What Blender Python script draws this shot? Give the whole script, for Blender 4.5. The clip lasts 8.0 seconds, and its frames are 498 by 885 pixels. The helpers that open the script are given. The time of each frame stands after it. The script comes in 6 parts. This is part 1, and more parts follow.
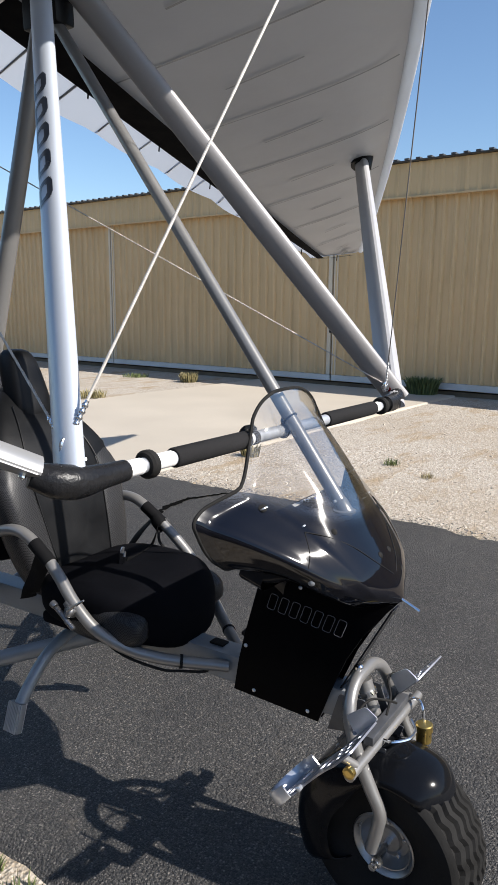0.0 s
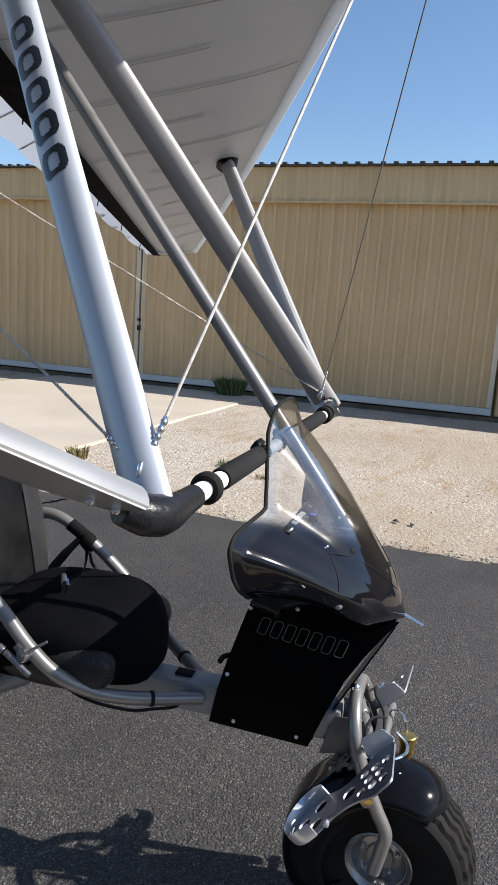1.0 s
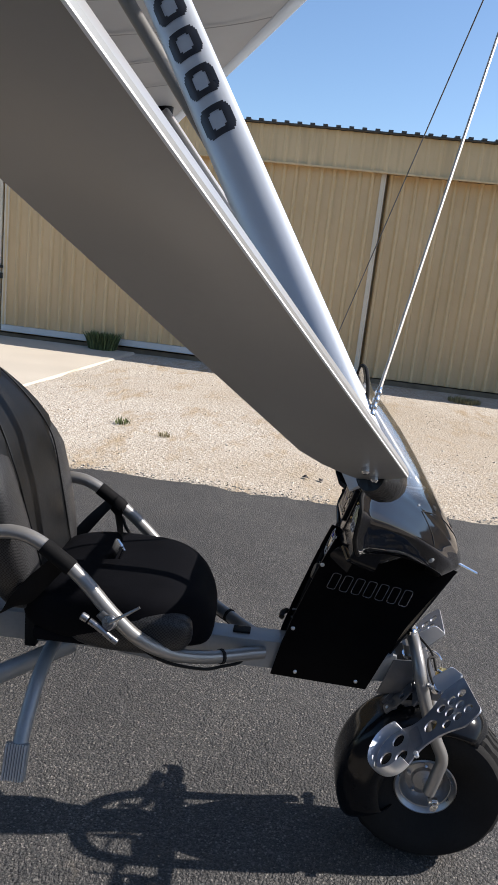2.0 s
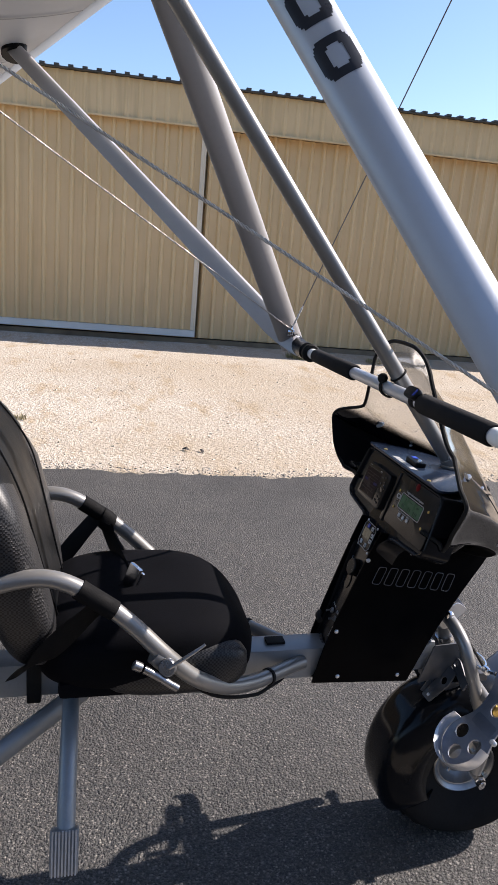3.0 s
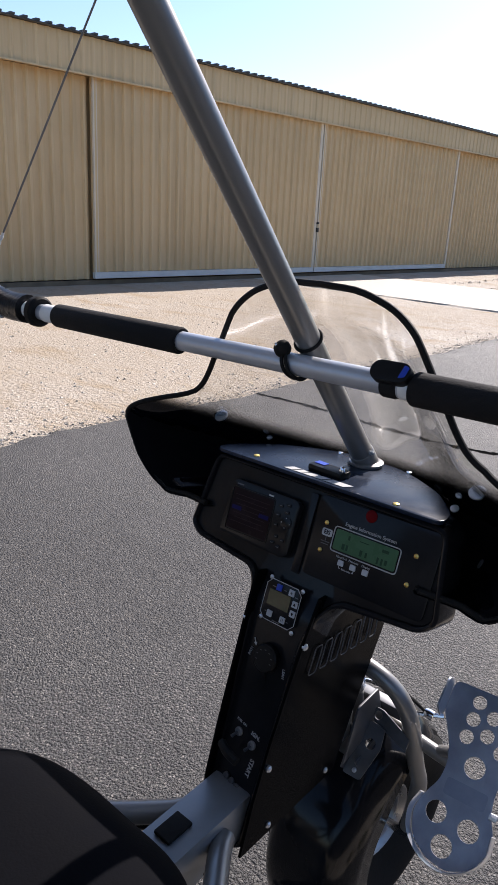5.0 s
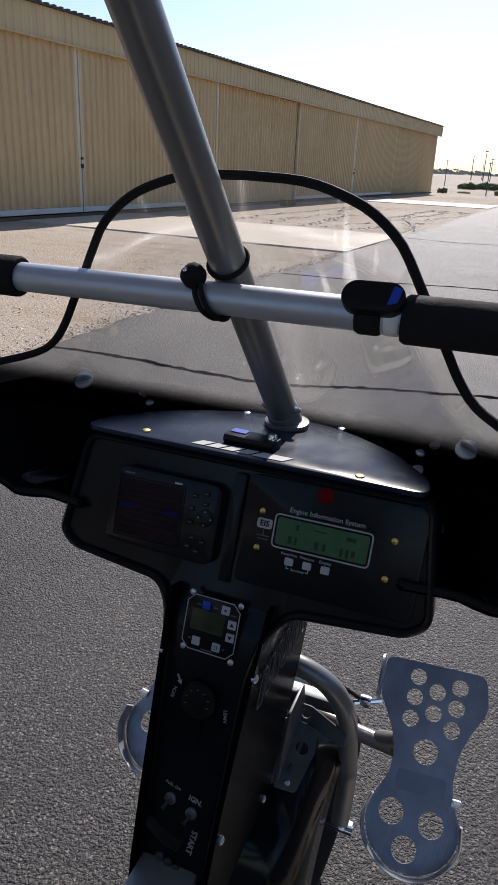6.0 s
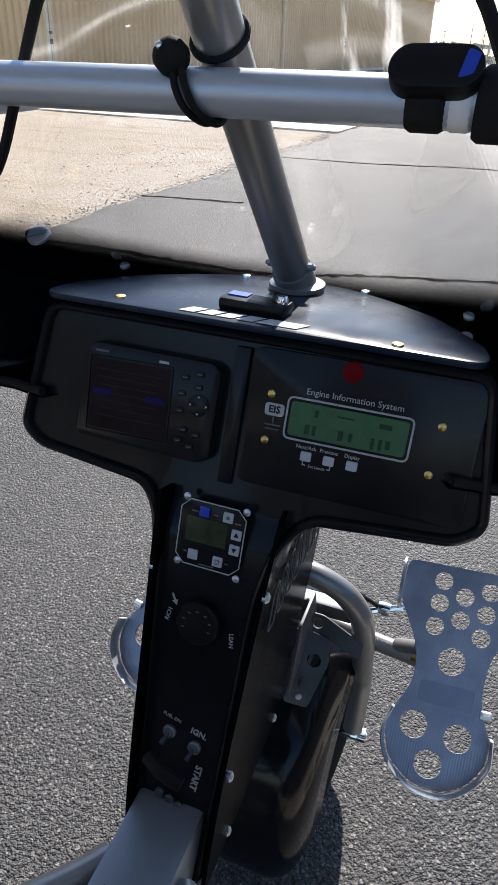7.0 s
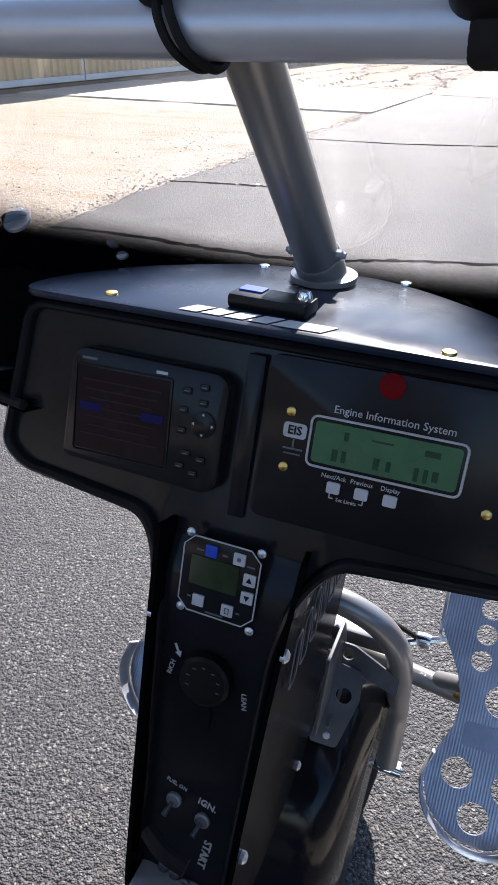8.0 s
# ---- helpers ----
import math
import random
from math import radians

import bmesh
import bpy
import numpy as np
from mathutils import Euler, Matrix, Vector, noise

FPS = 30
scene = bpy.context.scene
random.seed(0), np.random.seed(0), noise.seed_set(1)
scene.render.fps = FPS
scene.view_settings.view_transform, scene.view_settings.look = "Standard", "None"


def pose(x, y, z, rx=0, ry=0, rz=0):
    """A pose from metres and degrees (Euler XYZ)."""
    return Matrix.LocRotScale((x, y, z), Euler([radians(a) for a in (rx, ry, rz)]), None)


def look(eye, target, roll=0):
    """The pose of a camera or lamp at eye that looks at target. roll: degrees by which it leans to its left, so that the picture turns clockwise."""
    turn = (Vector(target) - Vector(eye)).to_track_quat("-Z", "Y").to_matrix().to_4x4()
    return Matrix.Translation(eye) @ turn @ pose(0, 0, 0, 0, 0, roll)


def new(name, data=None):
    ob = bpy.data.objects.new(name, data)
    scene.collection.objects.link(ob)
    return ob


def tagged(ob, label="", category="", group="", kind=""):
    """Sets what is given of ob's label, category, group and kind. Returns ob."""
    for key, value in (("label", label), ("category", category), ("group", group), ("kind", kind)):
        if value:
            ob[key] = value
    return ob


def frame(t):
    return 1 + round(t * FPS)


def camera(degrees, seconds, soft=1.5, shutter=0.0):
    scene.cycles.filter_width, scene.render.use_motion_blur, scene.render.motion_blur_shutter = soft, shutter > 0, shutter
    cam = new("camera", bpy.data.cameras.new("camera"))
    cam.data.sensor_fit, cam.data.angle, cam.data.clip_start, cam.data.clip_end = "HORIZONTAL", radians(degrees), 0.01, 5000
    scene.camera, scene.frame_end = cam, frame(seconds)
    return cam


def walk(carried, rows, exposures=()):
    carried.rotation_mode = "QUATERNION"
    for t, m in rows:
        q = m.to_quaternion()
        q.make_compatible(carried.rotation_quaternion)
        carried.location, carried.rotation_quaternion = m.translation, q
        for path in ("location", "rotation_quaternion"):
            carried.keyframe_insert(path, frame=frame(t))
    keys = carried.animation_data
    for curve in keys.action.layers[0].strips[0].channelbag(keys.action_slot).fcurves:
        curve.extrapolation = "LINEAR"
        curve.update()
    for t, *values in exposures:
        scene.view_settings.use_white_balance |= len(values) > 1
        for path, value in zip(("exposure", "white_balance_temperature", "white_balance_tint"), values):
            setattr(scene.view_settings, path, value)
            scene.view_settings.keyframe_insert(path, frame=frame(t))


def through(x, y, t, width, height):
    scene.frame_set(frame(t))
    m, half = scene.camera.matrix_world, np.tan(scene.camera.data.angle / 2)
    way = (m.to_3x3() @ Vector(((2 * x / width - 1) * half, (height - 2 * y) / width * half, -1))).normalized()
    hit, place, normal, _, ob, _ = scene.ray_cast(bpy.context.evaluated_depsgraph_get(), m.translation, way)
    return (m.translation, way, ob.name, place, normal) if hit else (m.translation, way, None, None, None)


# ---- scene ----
cam = camera(39.3, 8.0)
PATH = [
    (0, (1.408, 1.306, 1.397), (-0.234, 0.227, 1.022), 0.6),
    (0.5, (1.425, 1.058, 1.376), (-0.383, 0.27, 1.039), 1.9),
    (1, (1.497, 0.822, 1.393), (-0.401, 0.303, 1.035), 3.9),
    (1.5, (1.625, 0.568, 1.394), (-0.326, 0.336, 1.021), 3.7),
    (1.7, (1.638, 0.471, 1.378), (-0.312, 0.307, 0.968), 4.7),
    (2.8, (1.438, -0.089, 1.365), (-0.479, 0.214, 0.882), 7.3),
    (3, (1.374, -0.148, 1.352), (-0.509, 0.309, 0.854), 5.1),
    (3.5, (1.179, -0.222, 1.339), (-0.618, 0.539, 0.899), 1.0),
    (4, (0.929, -0.283, 1.339), (-0.696, 0.786, 0.871), 2.9),
    (4.2, (0.847, -0.328, 1.358), (-0.631, 0.927, 0.866), 2.9),
    (5.3, (0.413, -0.152, 1.262), (-0.713, 1.37, 0.619), 2.4),
    (5.5, (0.363, -0.12, 1.248), (-0.637, 1.488, 0.603), 1.7),
    (6, (0.256, -0.069, 1.227), (-0.429, 1.657, 0.485), 2.6),
    (6.5, (0.21, -0.008, 1.169), (-0.376, 1.658, 0.232), 4.8),
    (7, (0.2, 0.046, 1.146), (-0.408, 1.668, 0.147), 1.7),
    (7.5, (0.187, 0.096, 1.139), (-0.497, 1.683, 0.132), -0.1),
    (8, (0.174, 0.144, 1.12), (-0.509, 1.714, 0.086), 0.2),
]
walk(cam, [(t, look(eye, target, roll)) for t, eye, target, roll in PATH],
     exposures=[(0.0, 0.80, 6500, 10), (1.5, 0.84, 6500, 10), (3.0, 1.17, 6700, 15), (4.2, 1.12, 6500, 16), (5.3, 0.87, 6500, 16), (6.0, 0.47, 6450, 15), (6.5, 0.70, 6300, 12), (7.0, 1.34, 6400, 11), (7.5, 1.68, 6300, 13), (8.0, 1.74, 6300, 15)])
# -- end of path

# ---------------------------------------------------------------- sky, sun
SUN_EL, SUN_AZ = radians(37.4), radians(-7.5)          # height; turn from +y towards +x
world = bpy.data.worlds.new("sky")
scene.world = world
world.use_nodes = True
wn, wl = world.node_tree.nodes, world.node_tree.links
sky = wn.new("ShaderNodeTexSky")
sky.sky_type = "NISHITA"
sky.sun_disc = False
sky.sun_elevation, sky.sun_rotation = SUN_EL, SUN_AZ
sky.air_density, sky.dust_density, sky.ozone_density = 1.0, 0.6, 3.2
wn["Background"].inputs[1].default_value = 0.098
sat = wn.new("ShaderNodeHueSaturation")
sat.inputs["Saturation"].default_value = 1.05
wl.new(sky.outputs[0], sat.inputs["Color"])
wl.new(sat.outputs[0], wn["Background"].inputs[0])
sun_data = bpy.data.lights.new("sun", "SUN")
sun_data.energy, sun_data.angle, sun_data.color = 5.0, radians(0.55), (1.0, 0.95, 0.885)
sun = new("sun", sun_data)
toward = Vector((math.sin(SUN_AZ) * math.cos(SUN_EL), math.cos(SUN_AZ) * math.cos(SUN_EL), math.sin(SUN_EL)))
sun.matrix_world = look(toward * 40, (0, 0, 0))


# ---------------------------------------------------------------- materials
def nodes_of(name):
    m = bpy.data.materials.new(name)
    m.use_nodes = True
    nt = m.node_tree
    return m, nt.nodes, nt.links, nt.nodes["Principled BSDF"]


def texcoord(n, l, scale=(1, 1, 1)):
    tc = n.new("ShaderNodeTexCoord")
    mp = n.new("ShaderNodeMapping")
    mp.inputs["Scale"].default_value = scale
    l.new(tc.outputs["Object"], mp.inputs["Vector"])
    return mp.outputs["Vector"]


def noise_tex(n, l, vec, scale, detail=4.0, rough=0.55):
    t = n.new("ShaderNodeTexNoise")
    t.inputs["Scale"].default_value, t.inputs["Detail"].default_value, t.inputs["Roughness"].default_value = scale, detail, rough
    l.new(vec, t.inputs["Vector"])
    return t


def ramp(n, l, src, stops):
    r = n.new("ShaderNodeValToRGB")
    e = r.color_ramp.elements
    while len(e) < len(stops):
        e.new(0.5)
    for el, (p, c) in zip(e, stops):
        el.position, el.color = p, (*c, 1) if len(c) == 3 else c
    l.new(src, r.inputs[0])
    return r.outputs[0]


def mix(n, l, a, b, fac, mode="MIX"):
    m = n.new("ShaderNodeMix")
    m.data_type, m.blend_type = "RGBA", mode
    for sock, v in ((m.inputs[6], a), (m.inputs[7], b)):
        if isinstance(v, tuple):
            sock.default_value = (*v, 1)
        else:
            l.new(v, sock)
    if isinstance(fac, float):
        m.inputs[0].default_value = fac
    else:
        l.new(fac, m.inputs[0])
    return m.outputs[2]


def bump(n, l, height, strength, distance, bsdf):
    b = n.new("ShaderNodeBump")
    b.inputs["Strength"].default_value, b.inputs["Distance"].default_value = strength, distance
    l.new(height, b.inputs["Height"])
    l.new(b.outputs[0], bsdf.inputs["Normal"])
    return b


def surface(name, colour, rough=0.5, metal=0.0, vary=0.12, scale=6.0, fine=90.0, relief=0.0, coat=0.0, rough_vary=0.1, spec=0.5):
    """A painted, plastic or metal surface with wear at two scales."""
    m, n, l, b = nodes_of(name)
    vec = texcoord(n, l)
    big, small = noise_tex(n, l, vec, scale, 5), noise_tex(n, l, vec, fine, 3)
    dark, light = tuple(c * (1 - vary) for c in colour), tuple(min(1, c * (1 + vary)) for c in colour)
    c1 = ramp(n, l, big.outputs[0], [(0.3, dark), (0.7, light)])
    c2 = mix(n, l, c1, tuple(c * (1 - vary * 0.8) for c in colour), ramp(n, l, small.outputs[0], [(0.5, (0, 0, 0)), (0.72, (0.7, 0.7, 0.7))]))
    l.new(c2, b.inputs["Base Color"])
    rr = n.new("ShaderNodeMapRange")
    rr.inputs["From Min"].default_value, rr.inputs["From Max"].default_value = 0.3, 0.7
    rr.inputs["To Min"].default_value, rr.inputs["To Max"].default_value = max(0.02, rough - rough_vary), min(1, rough + rough_vary)
    l.new(big.outputs[0], rr.inputs["Value"])
    l.new(rr.outputs[0], b.inputs["Roughness"])
    b.inputs["Metallic"].default_value = metal
    b.inputs["Coat Weight"].default_value = coat
    b.inputs["Specular IOR Level"].default_value = spec
    if relief:
        bump(n, l, small.outputs[0], 0.5, relief, b)
    return m


def plain(name, colour, rough=0.6, metal=0.0, spec=0.25):
    m, n, l, b = nodes_of(name)
    b.inputs["Base Color"].default_value = (*colour, 1)
    b.inputs["Specular IOR Level"].default_value = spec
    b.inputs["Roughness"].default_value = rough
    b.inputs["Metallic"].default_value = metal
    return m


def asphalt_mat():
    """Worn asphalt: stones of about a centimetre and finer grit in dark binder, with brown dust and bleached patches."""
    m, n, l, b = nodes_of("asphalt")
    vec = texcoord(n, l)

    def cells(scale):
        v = n.new("ShaderNodeTexVoronoi")
        v.inputs["Scale"].default_value = scale
        l.new(vec, v.inputs["Vector"])
        sep = n.new("ShaderNodeSeparateColor")
        l.new(v.outputs["Color"], sep.inputs[0])
        return v, sep
    big, big_c = cells(128)
    fine, fine_c = cells(300)
    stones = ramp(n, l, big_c.outputs[0], [(0.0, (0.010, 0.010, 0.0105)), (0.45, (0.026, 0.026, 0.0265)), (0.8, (0.064, 0.062, 0.059)), (1.0, (0.165, 0.157, 0.146))])
    grit = ramp(n, l, fine_c.outputs[1], [(0.0, (0.012, 0.012, 0.0125)), (0.6, (0.034, 0.0335, 0.034)), (0.92, (0.066, 0.064, 0.062)), (1.0, (0.135, 0.129, 0.121))])
    inside = ramp(n, l, big.outputs["Distance"], [(0.25, (1, 1, 1)), (0.55, (0, 0, 0))])
    c = mix(n, l, grit, stones, inside)
    patch = noise_tex(n, l, vec, 0.9, 6, 0.62)
    c = mix(n, l, c, ramp(n, l, patch.outputs[0], [(0.3, (0.77, 0.75, 0.73)), (0.7, (1.50, 1.44, 1.35))]), 1.0, "MULTIPLY")
    stain = noise_tex(n, l, vec, 6, 6, 0.72)
    c = mix(n, l, c, (0.12, 0.10, 0.075), ramp(n, l, stain.outputs[0], [(0.60, (0, 0, 0)), (0.76, (0.42, 0.42, 0.42))]))
    l.new(c, b.inputs["Base Color"])
    b.inputs["Roughness"].default_value = 0.68
    b.inputs["Specular IOR Level"].default_value = 0.44
    add = n.new("ShaderNodeMath")
    add.operation = "MULTIPLY_ADD"
    l.new(fine.outputs["Distance"], add.inputs[0])
    add.inputs[1].default_value = 0.6
    l.new(big.outputs["Distance"], add.inputs[2])
    inv = n.new("ShaderNodeMath")
    inv.operation = "MULTIPLY"
    inv.inputs[1].default_value = -1
    l.new(add.outputs[0], inv.inputs[0])
    bump(n, l, inv.outputs[0], 0.85, 0.006, b)
    return m


def gravel_mat():
    """Pale sand with stones of one to four centimetres, dry brown growth and trodden patches."""
    m, n, l, b = nodes_of("sandy_gravel")
    vec = texcoord(n, l)

    def cells(scale):
        v = n.new("ShaderNodeTexVoronoi")
        v.inputs["Scale"].default_value = scale
        l.new(vec, v.inputs["Vector"])
        sep = n.new("ShaderNodeSeparateColor")
        l.new(v.outputs["Color"], sep.inputs[0])
        return v, sep
    v, sep = cells(95)
    w, wsep = cells(30)
    stones = ramp(n, l, sep.outputs[0], [(0.0, (0.15, 0.118, 0.085)), (0.20, (0.335, 0.288, 0.232)), (0.8, (0.465, 0.418, 0.356)), (1.0, (0.70, 0.655, 0.59))])
    lumps = ramp(n, l, wsep.outputs[1], [(0.0, (0.62, 0.58, 0.53)), (0.07, (0.95, 0.945, 0.94)), (0.9, (1.03, 1.03, 1.03)), (1.0, (1.15, 1.15, 1.14))])
    stones = mix(n, l, stones, lumps, 1.0, "MULTIPLY")
    sand = noise_tex(n, l, vec, 9, 6, 0.7)
    sandc = ramp(n, l, sand.outputs[0], [(0.3, (0.31, 0.262, 0.206)), (0.7, (0.465, 0.415, 0.348))])
    where = noise_tex(n, l, vec, 0.55, 5, 0.6)
    c = mix(n, l, stones, sandc, ramp(n, l, where.outputs[0], [(0.40, (0.1, 0.1, 0.1)), (0.64, (0.7, 0.7, 0.7))]))
    dry = noise_tex(n, l, texcoord(n, l, (0.9, 2.6, 1)), 0.9, 7, 0.75)
    c = mix(n, l, c, (0.27, 0.185, 0.09), ramp(n, l, dry.outputs[0], [(0.52, (0, 0, 0)), (0.64, (0.66, 0.66, 0.66))]))
    wide = noise_tex(n, l, texcoord(n, l, (1, 0.6, 1)), 0.16, 6, 0.62)
    c = mix(n, l, c, (0.30, 0.24, 0.17), ramp(n, l, wide.outputs[0], [(0.44, (0, 0, 0)), (0.57, (0.55, 0.55, 0.55))]))
    l.new(c, b.inputs["Base Color"])
    b.inputs["Roughness"].default_value = 0.95
    b.inputs["Specular IOR Level"].default_value = 0.2
    both = n.new("ShaderNodeMath")
    both.operation = "MULTIPLY_ADD"
    l.new(w.outputs["Distance"], both.inputs[0])
    both.inputs[1].default_value = -1.6
    l.new(v.outputs["Distance"], both.inputs[2])
    bump(n, l, both.outputs[0], 0.6, 0.010, b)
    return m


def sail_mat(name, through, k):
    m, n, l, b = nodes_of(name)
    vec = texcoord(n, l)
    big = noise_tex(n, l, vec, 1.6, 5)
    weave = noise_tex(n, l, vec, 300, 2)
    # k below 1 puts shade into the cloth's colour
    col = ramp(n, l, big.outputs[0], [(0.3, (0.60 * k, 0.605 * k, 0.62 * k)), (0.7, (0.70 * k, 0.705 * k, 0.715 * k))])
    l.new(col, b.inputs["Base Color"])
    b.inputs["Roughness"].default_value = 0.55
    bump(n, l, big.outputs[0], 0.3, 0.03, b)
    tr = n.new("ShaderNodeBsdfTranslucent")
    tr.inputs[0].default_value = (0.72, 0.76, 0.8, 1)
    ms = n.new("ShaderNodeMixShader")
    ms.inputs[0].default_value = through
    l.new(b.outputs[0], ms.inputs[1])
    l.new(tr.outputs[0], ms.inputs[2])
    l.new(ms.outputs[0], n["Material Output"].inputs[0])
    return m


def tinted_mat():
    """Moulded polycarbonate: clear and dusty above, fading into glossy black below."""
    m, n, l, b = nodes_of("tinted_polycarbonate")
    tc = n.new("ShaderNodeTexCoord")
    xyz = n.new("ShaderNodeSeparateXYZ")
    l.new(tc.outputs["Object"], xyz.inputs[0])

    def sum_of(a, ka, b2, kb, c):
        m1, m2, m3 = n.new("ShaderNodeMath"), n.new("ShaderNodeMath"), n.new("ShaderNodeMath")
        m1.operation, m2.operation, m3.operation = "MULTIPLY", "MULTIPLY_ADD", "ADD"
        l.new(a, m1.inputs[0])
        m1.inputs[1].default_value = ka
        l.new(b2, m2.inputs[0])
        m2.inputs[1].default_value = kb
        l.new(m1.outputs[0], m2.inputs[2])
        l.new(m2.outputs[0], m3.inputs[0])
        m3.inputs[1].default_value = c
        return m3.outputs[0]
    level = sum_of(xyz.outputs[2], 1.0, xyz.outputs[1], 0.36, -0.955 - 0.36 * 0.66)
    mr = n.new("ShaderNodeMapRange")
    mr.interpolation_type = "SMOOTHSTEP"
    mr.inputs["From Min"].default_value, mr.inputs["From Max"].default_value = -0.010, 0.018
    l.new(level, mr.inputs["Value"])
    # the black part
    b.inputs["Base Color"].default_value = (0.0022, 0.0026, 0.005, 1)
    b.inputs["Roughness"].default_value = 0.09
    b.inputs["Coat Weight"].default_value = 0.0
    b.inputs["IOR"].default_value = 1.45
    vec = texcoord(n, l)
    smear = noise_tex(n, l, vec, 14, 6, 0.65)
    rr = n.new("ShaderNodeMapRange")
    rr.inputs["To Min"].default_value, rr.inputs["To Max"].default_value = 0.02, 0.12
    l.new(smear.outputs[0], rr.inputs["Value"])
    l.new(rr.outputs[0], b.inputs["Roughness"])
    # the clear part
    gl, tl, tp = n.new("ShaderNodeBsdfGlossy"), n.new("ShaderNodeBsdfTranslucent"), n.new("ShaderNodeBsdfTransparent")
    gl.inputs["Roughness"].default_value = 0.06
    tl.inputs[0].default_value = (0.85, 0.84, 0.81, 1)
    tp.inputs[0].default_value = (0.96, 0.955, 0.945, 1)
    lw, sharp, fr = n.new("ShaderNodeLayerWeight"), n.new("ShaderNodeMath"), n.new("ShaderNodeMath")
    lw.inputs[0].default_value = 0.5
    sharp.operation, sharp.inputs[1].default_value = "POWER", 2.4
    l.new(lw.outputs["Facing"], sharp.inputs[0])
    fr.operation, fr.inputs[1].default_value, fr.inputs[2].default_value = "MULTIPLY_ADD", 0.85, 0.045
    l.new(sharp.outputs[0], fr.inputs[0])
    s1 = n.new("ShaderNodeMixShader")
    l.new(fr.outputs[0], s1.inputs[0])
    l.new(tp.outputs[0], s1.inputs[1])
    l.new(gl.outputs[0], s1.inputs[2])
    dust = noise_tex(n, l, vec, 11, 6, 0.7)
    wipe = noise_tex(n, l, texcoord(n, l, (60, 6, 9)), 1.0, 5, 0.65)
    spots = noise_tex(n, l, vec, 120, 2)
    side = n.new("ShaderNodeMapRange")
    side.inputs["From Min"].default_value, side.inputs["From Max"].default_value = 0.0, 0.05
    l.new(xyz.outputs[0], side.inputs["Value"])
    upper = n.new("ShaderNodeMapRange")
    upper.inputs["From Min"].default_value, upper.inputs["From Max"].default_value = 1.06, 1.11
    l.new(xyz.outputs[2], upper.inputs["Value"])
    l.new(upper.outputs[0], side.inputs["To Max"])
    wiped = n.new("ShaderNodeMath")
    wiped.operation = "MULTIPLY"
    l.new(side.outputs[0], wiped.inputs[0])
    l.new(wipe.outputs[0], wiped.inputs[1])
    d = mix(n, l, ramp(n, l, dust.outputs[0], [(0.38, (0.002, 0.002, 0.002)), (0.75, (0.018, 0.018, 0.018))]), (0.26, 0.26, 0.26), ramp(n, l, wiped.outputs[0], [(0.54, (0, 0, 0)), (0.68, (0.8, 0.8, 0.8))]))
    d = mix(n, l, d, (0.4, 0.4, 0.4), ramp(n, l, spots.outputs[0], [(0.765, (0, 0, 0)), (0.80, (0.6, 0.6, 0.6))]))
    s2 = n.new("ShaderNodeMixShader")
    l.new(d, s2.inputs[0])
    l.new(s1.outputs[0], s2.inputs[1])
    l.new(tl.outputs[0], s2.inputs[2])
    s3 = n.new("ShaderNodeMixShader")
    l.new(mr.outputs[0], s3.inputs[0])
    l.new(b.outputs[0], s3.inputs[1])
    l.new(s2.outputs[0], s3.inputs[2])
    l.new(s3.outputs[0], n["Material Output"].inputs[0])
    return m


def corrugated_mat():
    m, n, l, b = nodes_of("tan_sheet_metal")
    vec = texcoord(n, l)
    big = noise_tex(n, l, vec, 0.7, 6, 0.6)
    streak = noise_tex(n, l, texcoord(n, l, (5, 5, 0.25)), 1.4, 5, 0.6)
    c = ramp(n, l, big.outputs[0], [(0.3, (0.60, 0.425, 0.22)), (0.7, (0.67, 0.488, 0.268))])
    c = mix(n, l, c, (0.43, 0.31, 0.165), ramp(n, l, streak.outputs[0], [(0.5, (0, 0, 0)), (0.75, (0.55, 0.55, 0.55))]))
    l.new(c, b.inputs["Base Color"])
    b.inputs["Roughness"].default_value = 0.55
    return m


def weave_mat(name, base, light):
    """Black vinyl with a fine raised weave."""
    m, n, l, b = nodes_of(name)
    vec = texcoord(n, l, (1, 1, 1))
    ch = n.new("ShaderNodeTexChecker")
    ch.inputs["Scale"].default_value = 260
    ch.inputs[1].default_value, ch.inputs[2].default_value = (*base, 1), (*light, 1)
    l.new(vec, ch.inputs["Vector"])
    big = noise_tex(n, l, vec, 9, 4)
    l.new(mix(n, l, ch.outputs[0], ramp(n, l, big.outputs[0], [(0.3, (0.8, 0.8, 0.8)), (0.7, (1.1, 1.1, 1.1))]), 1.0, "MULTIPLY"), b.inputs["Base Color"])
    b.inputs["Roughness"].default_value = 0.42
    b.inputs["Specular IOR Level"].default_value = 0.3
    bump(n, l, ch.outputs["Fac"], 0.5, 0.001, b)
    return m


ASPHALT, GRAVEL, TINTED, TAN = asphalt_mat(), gravel_mat(), tinted_mat(), corrugated_mat()
# the under sail is the same white cloth, darkened to hold its shade
SAIL, SAIL_SHADED = sail_mat("sailcloth", 0.48, 1.0), sail_mat("shaded_sailcloth", 0.07, 0.70)
CONCRETE = surface("worn_concrete", (0.43, 0.38, 0.31), 0.75, vary=0.07, scale=0.9, fine=60, relief=0.002, spec=0.3)
WHITE_STEEL = surface("white_painted_steel", (0.62, 0.61, 0.57), 0.55, vary=0.1, scale=2)
PALE_TAN = surface("sun_bleached_tan_trim", (0.66, 0.57, 0.43), 0.6, vary=0.12, scale=2)
CRACK = surface("open_crack", (0.006, 0.006, 0.006), 1.0, vary=0.2, spec=0.0)
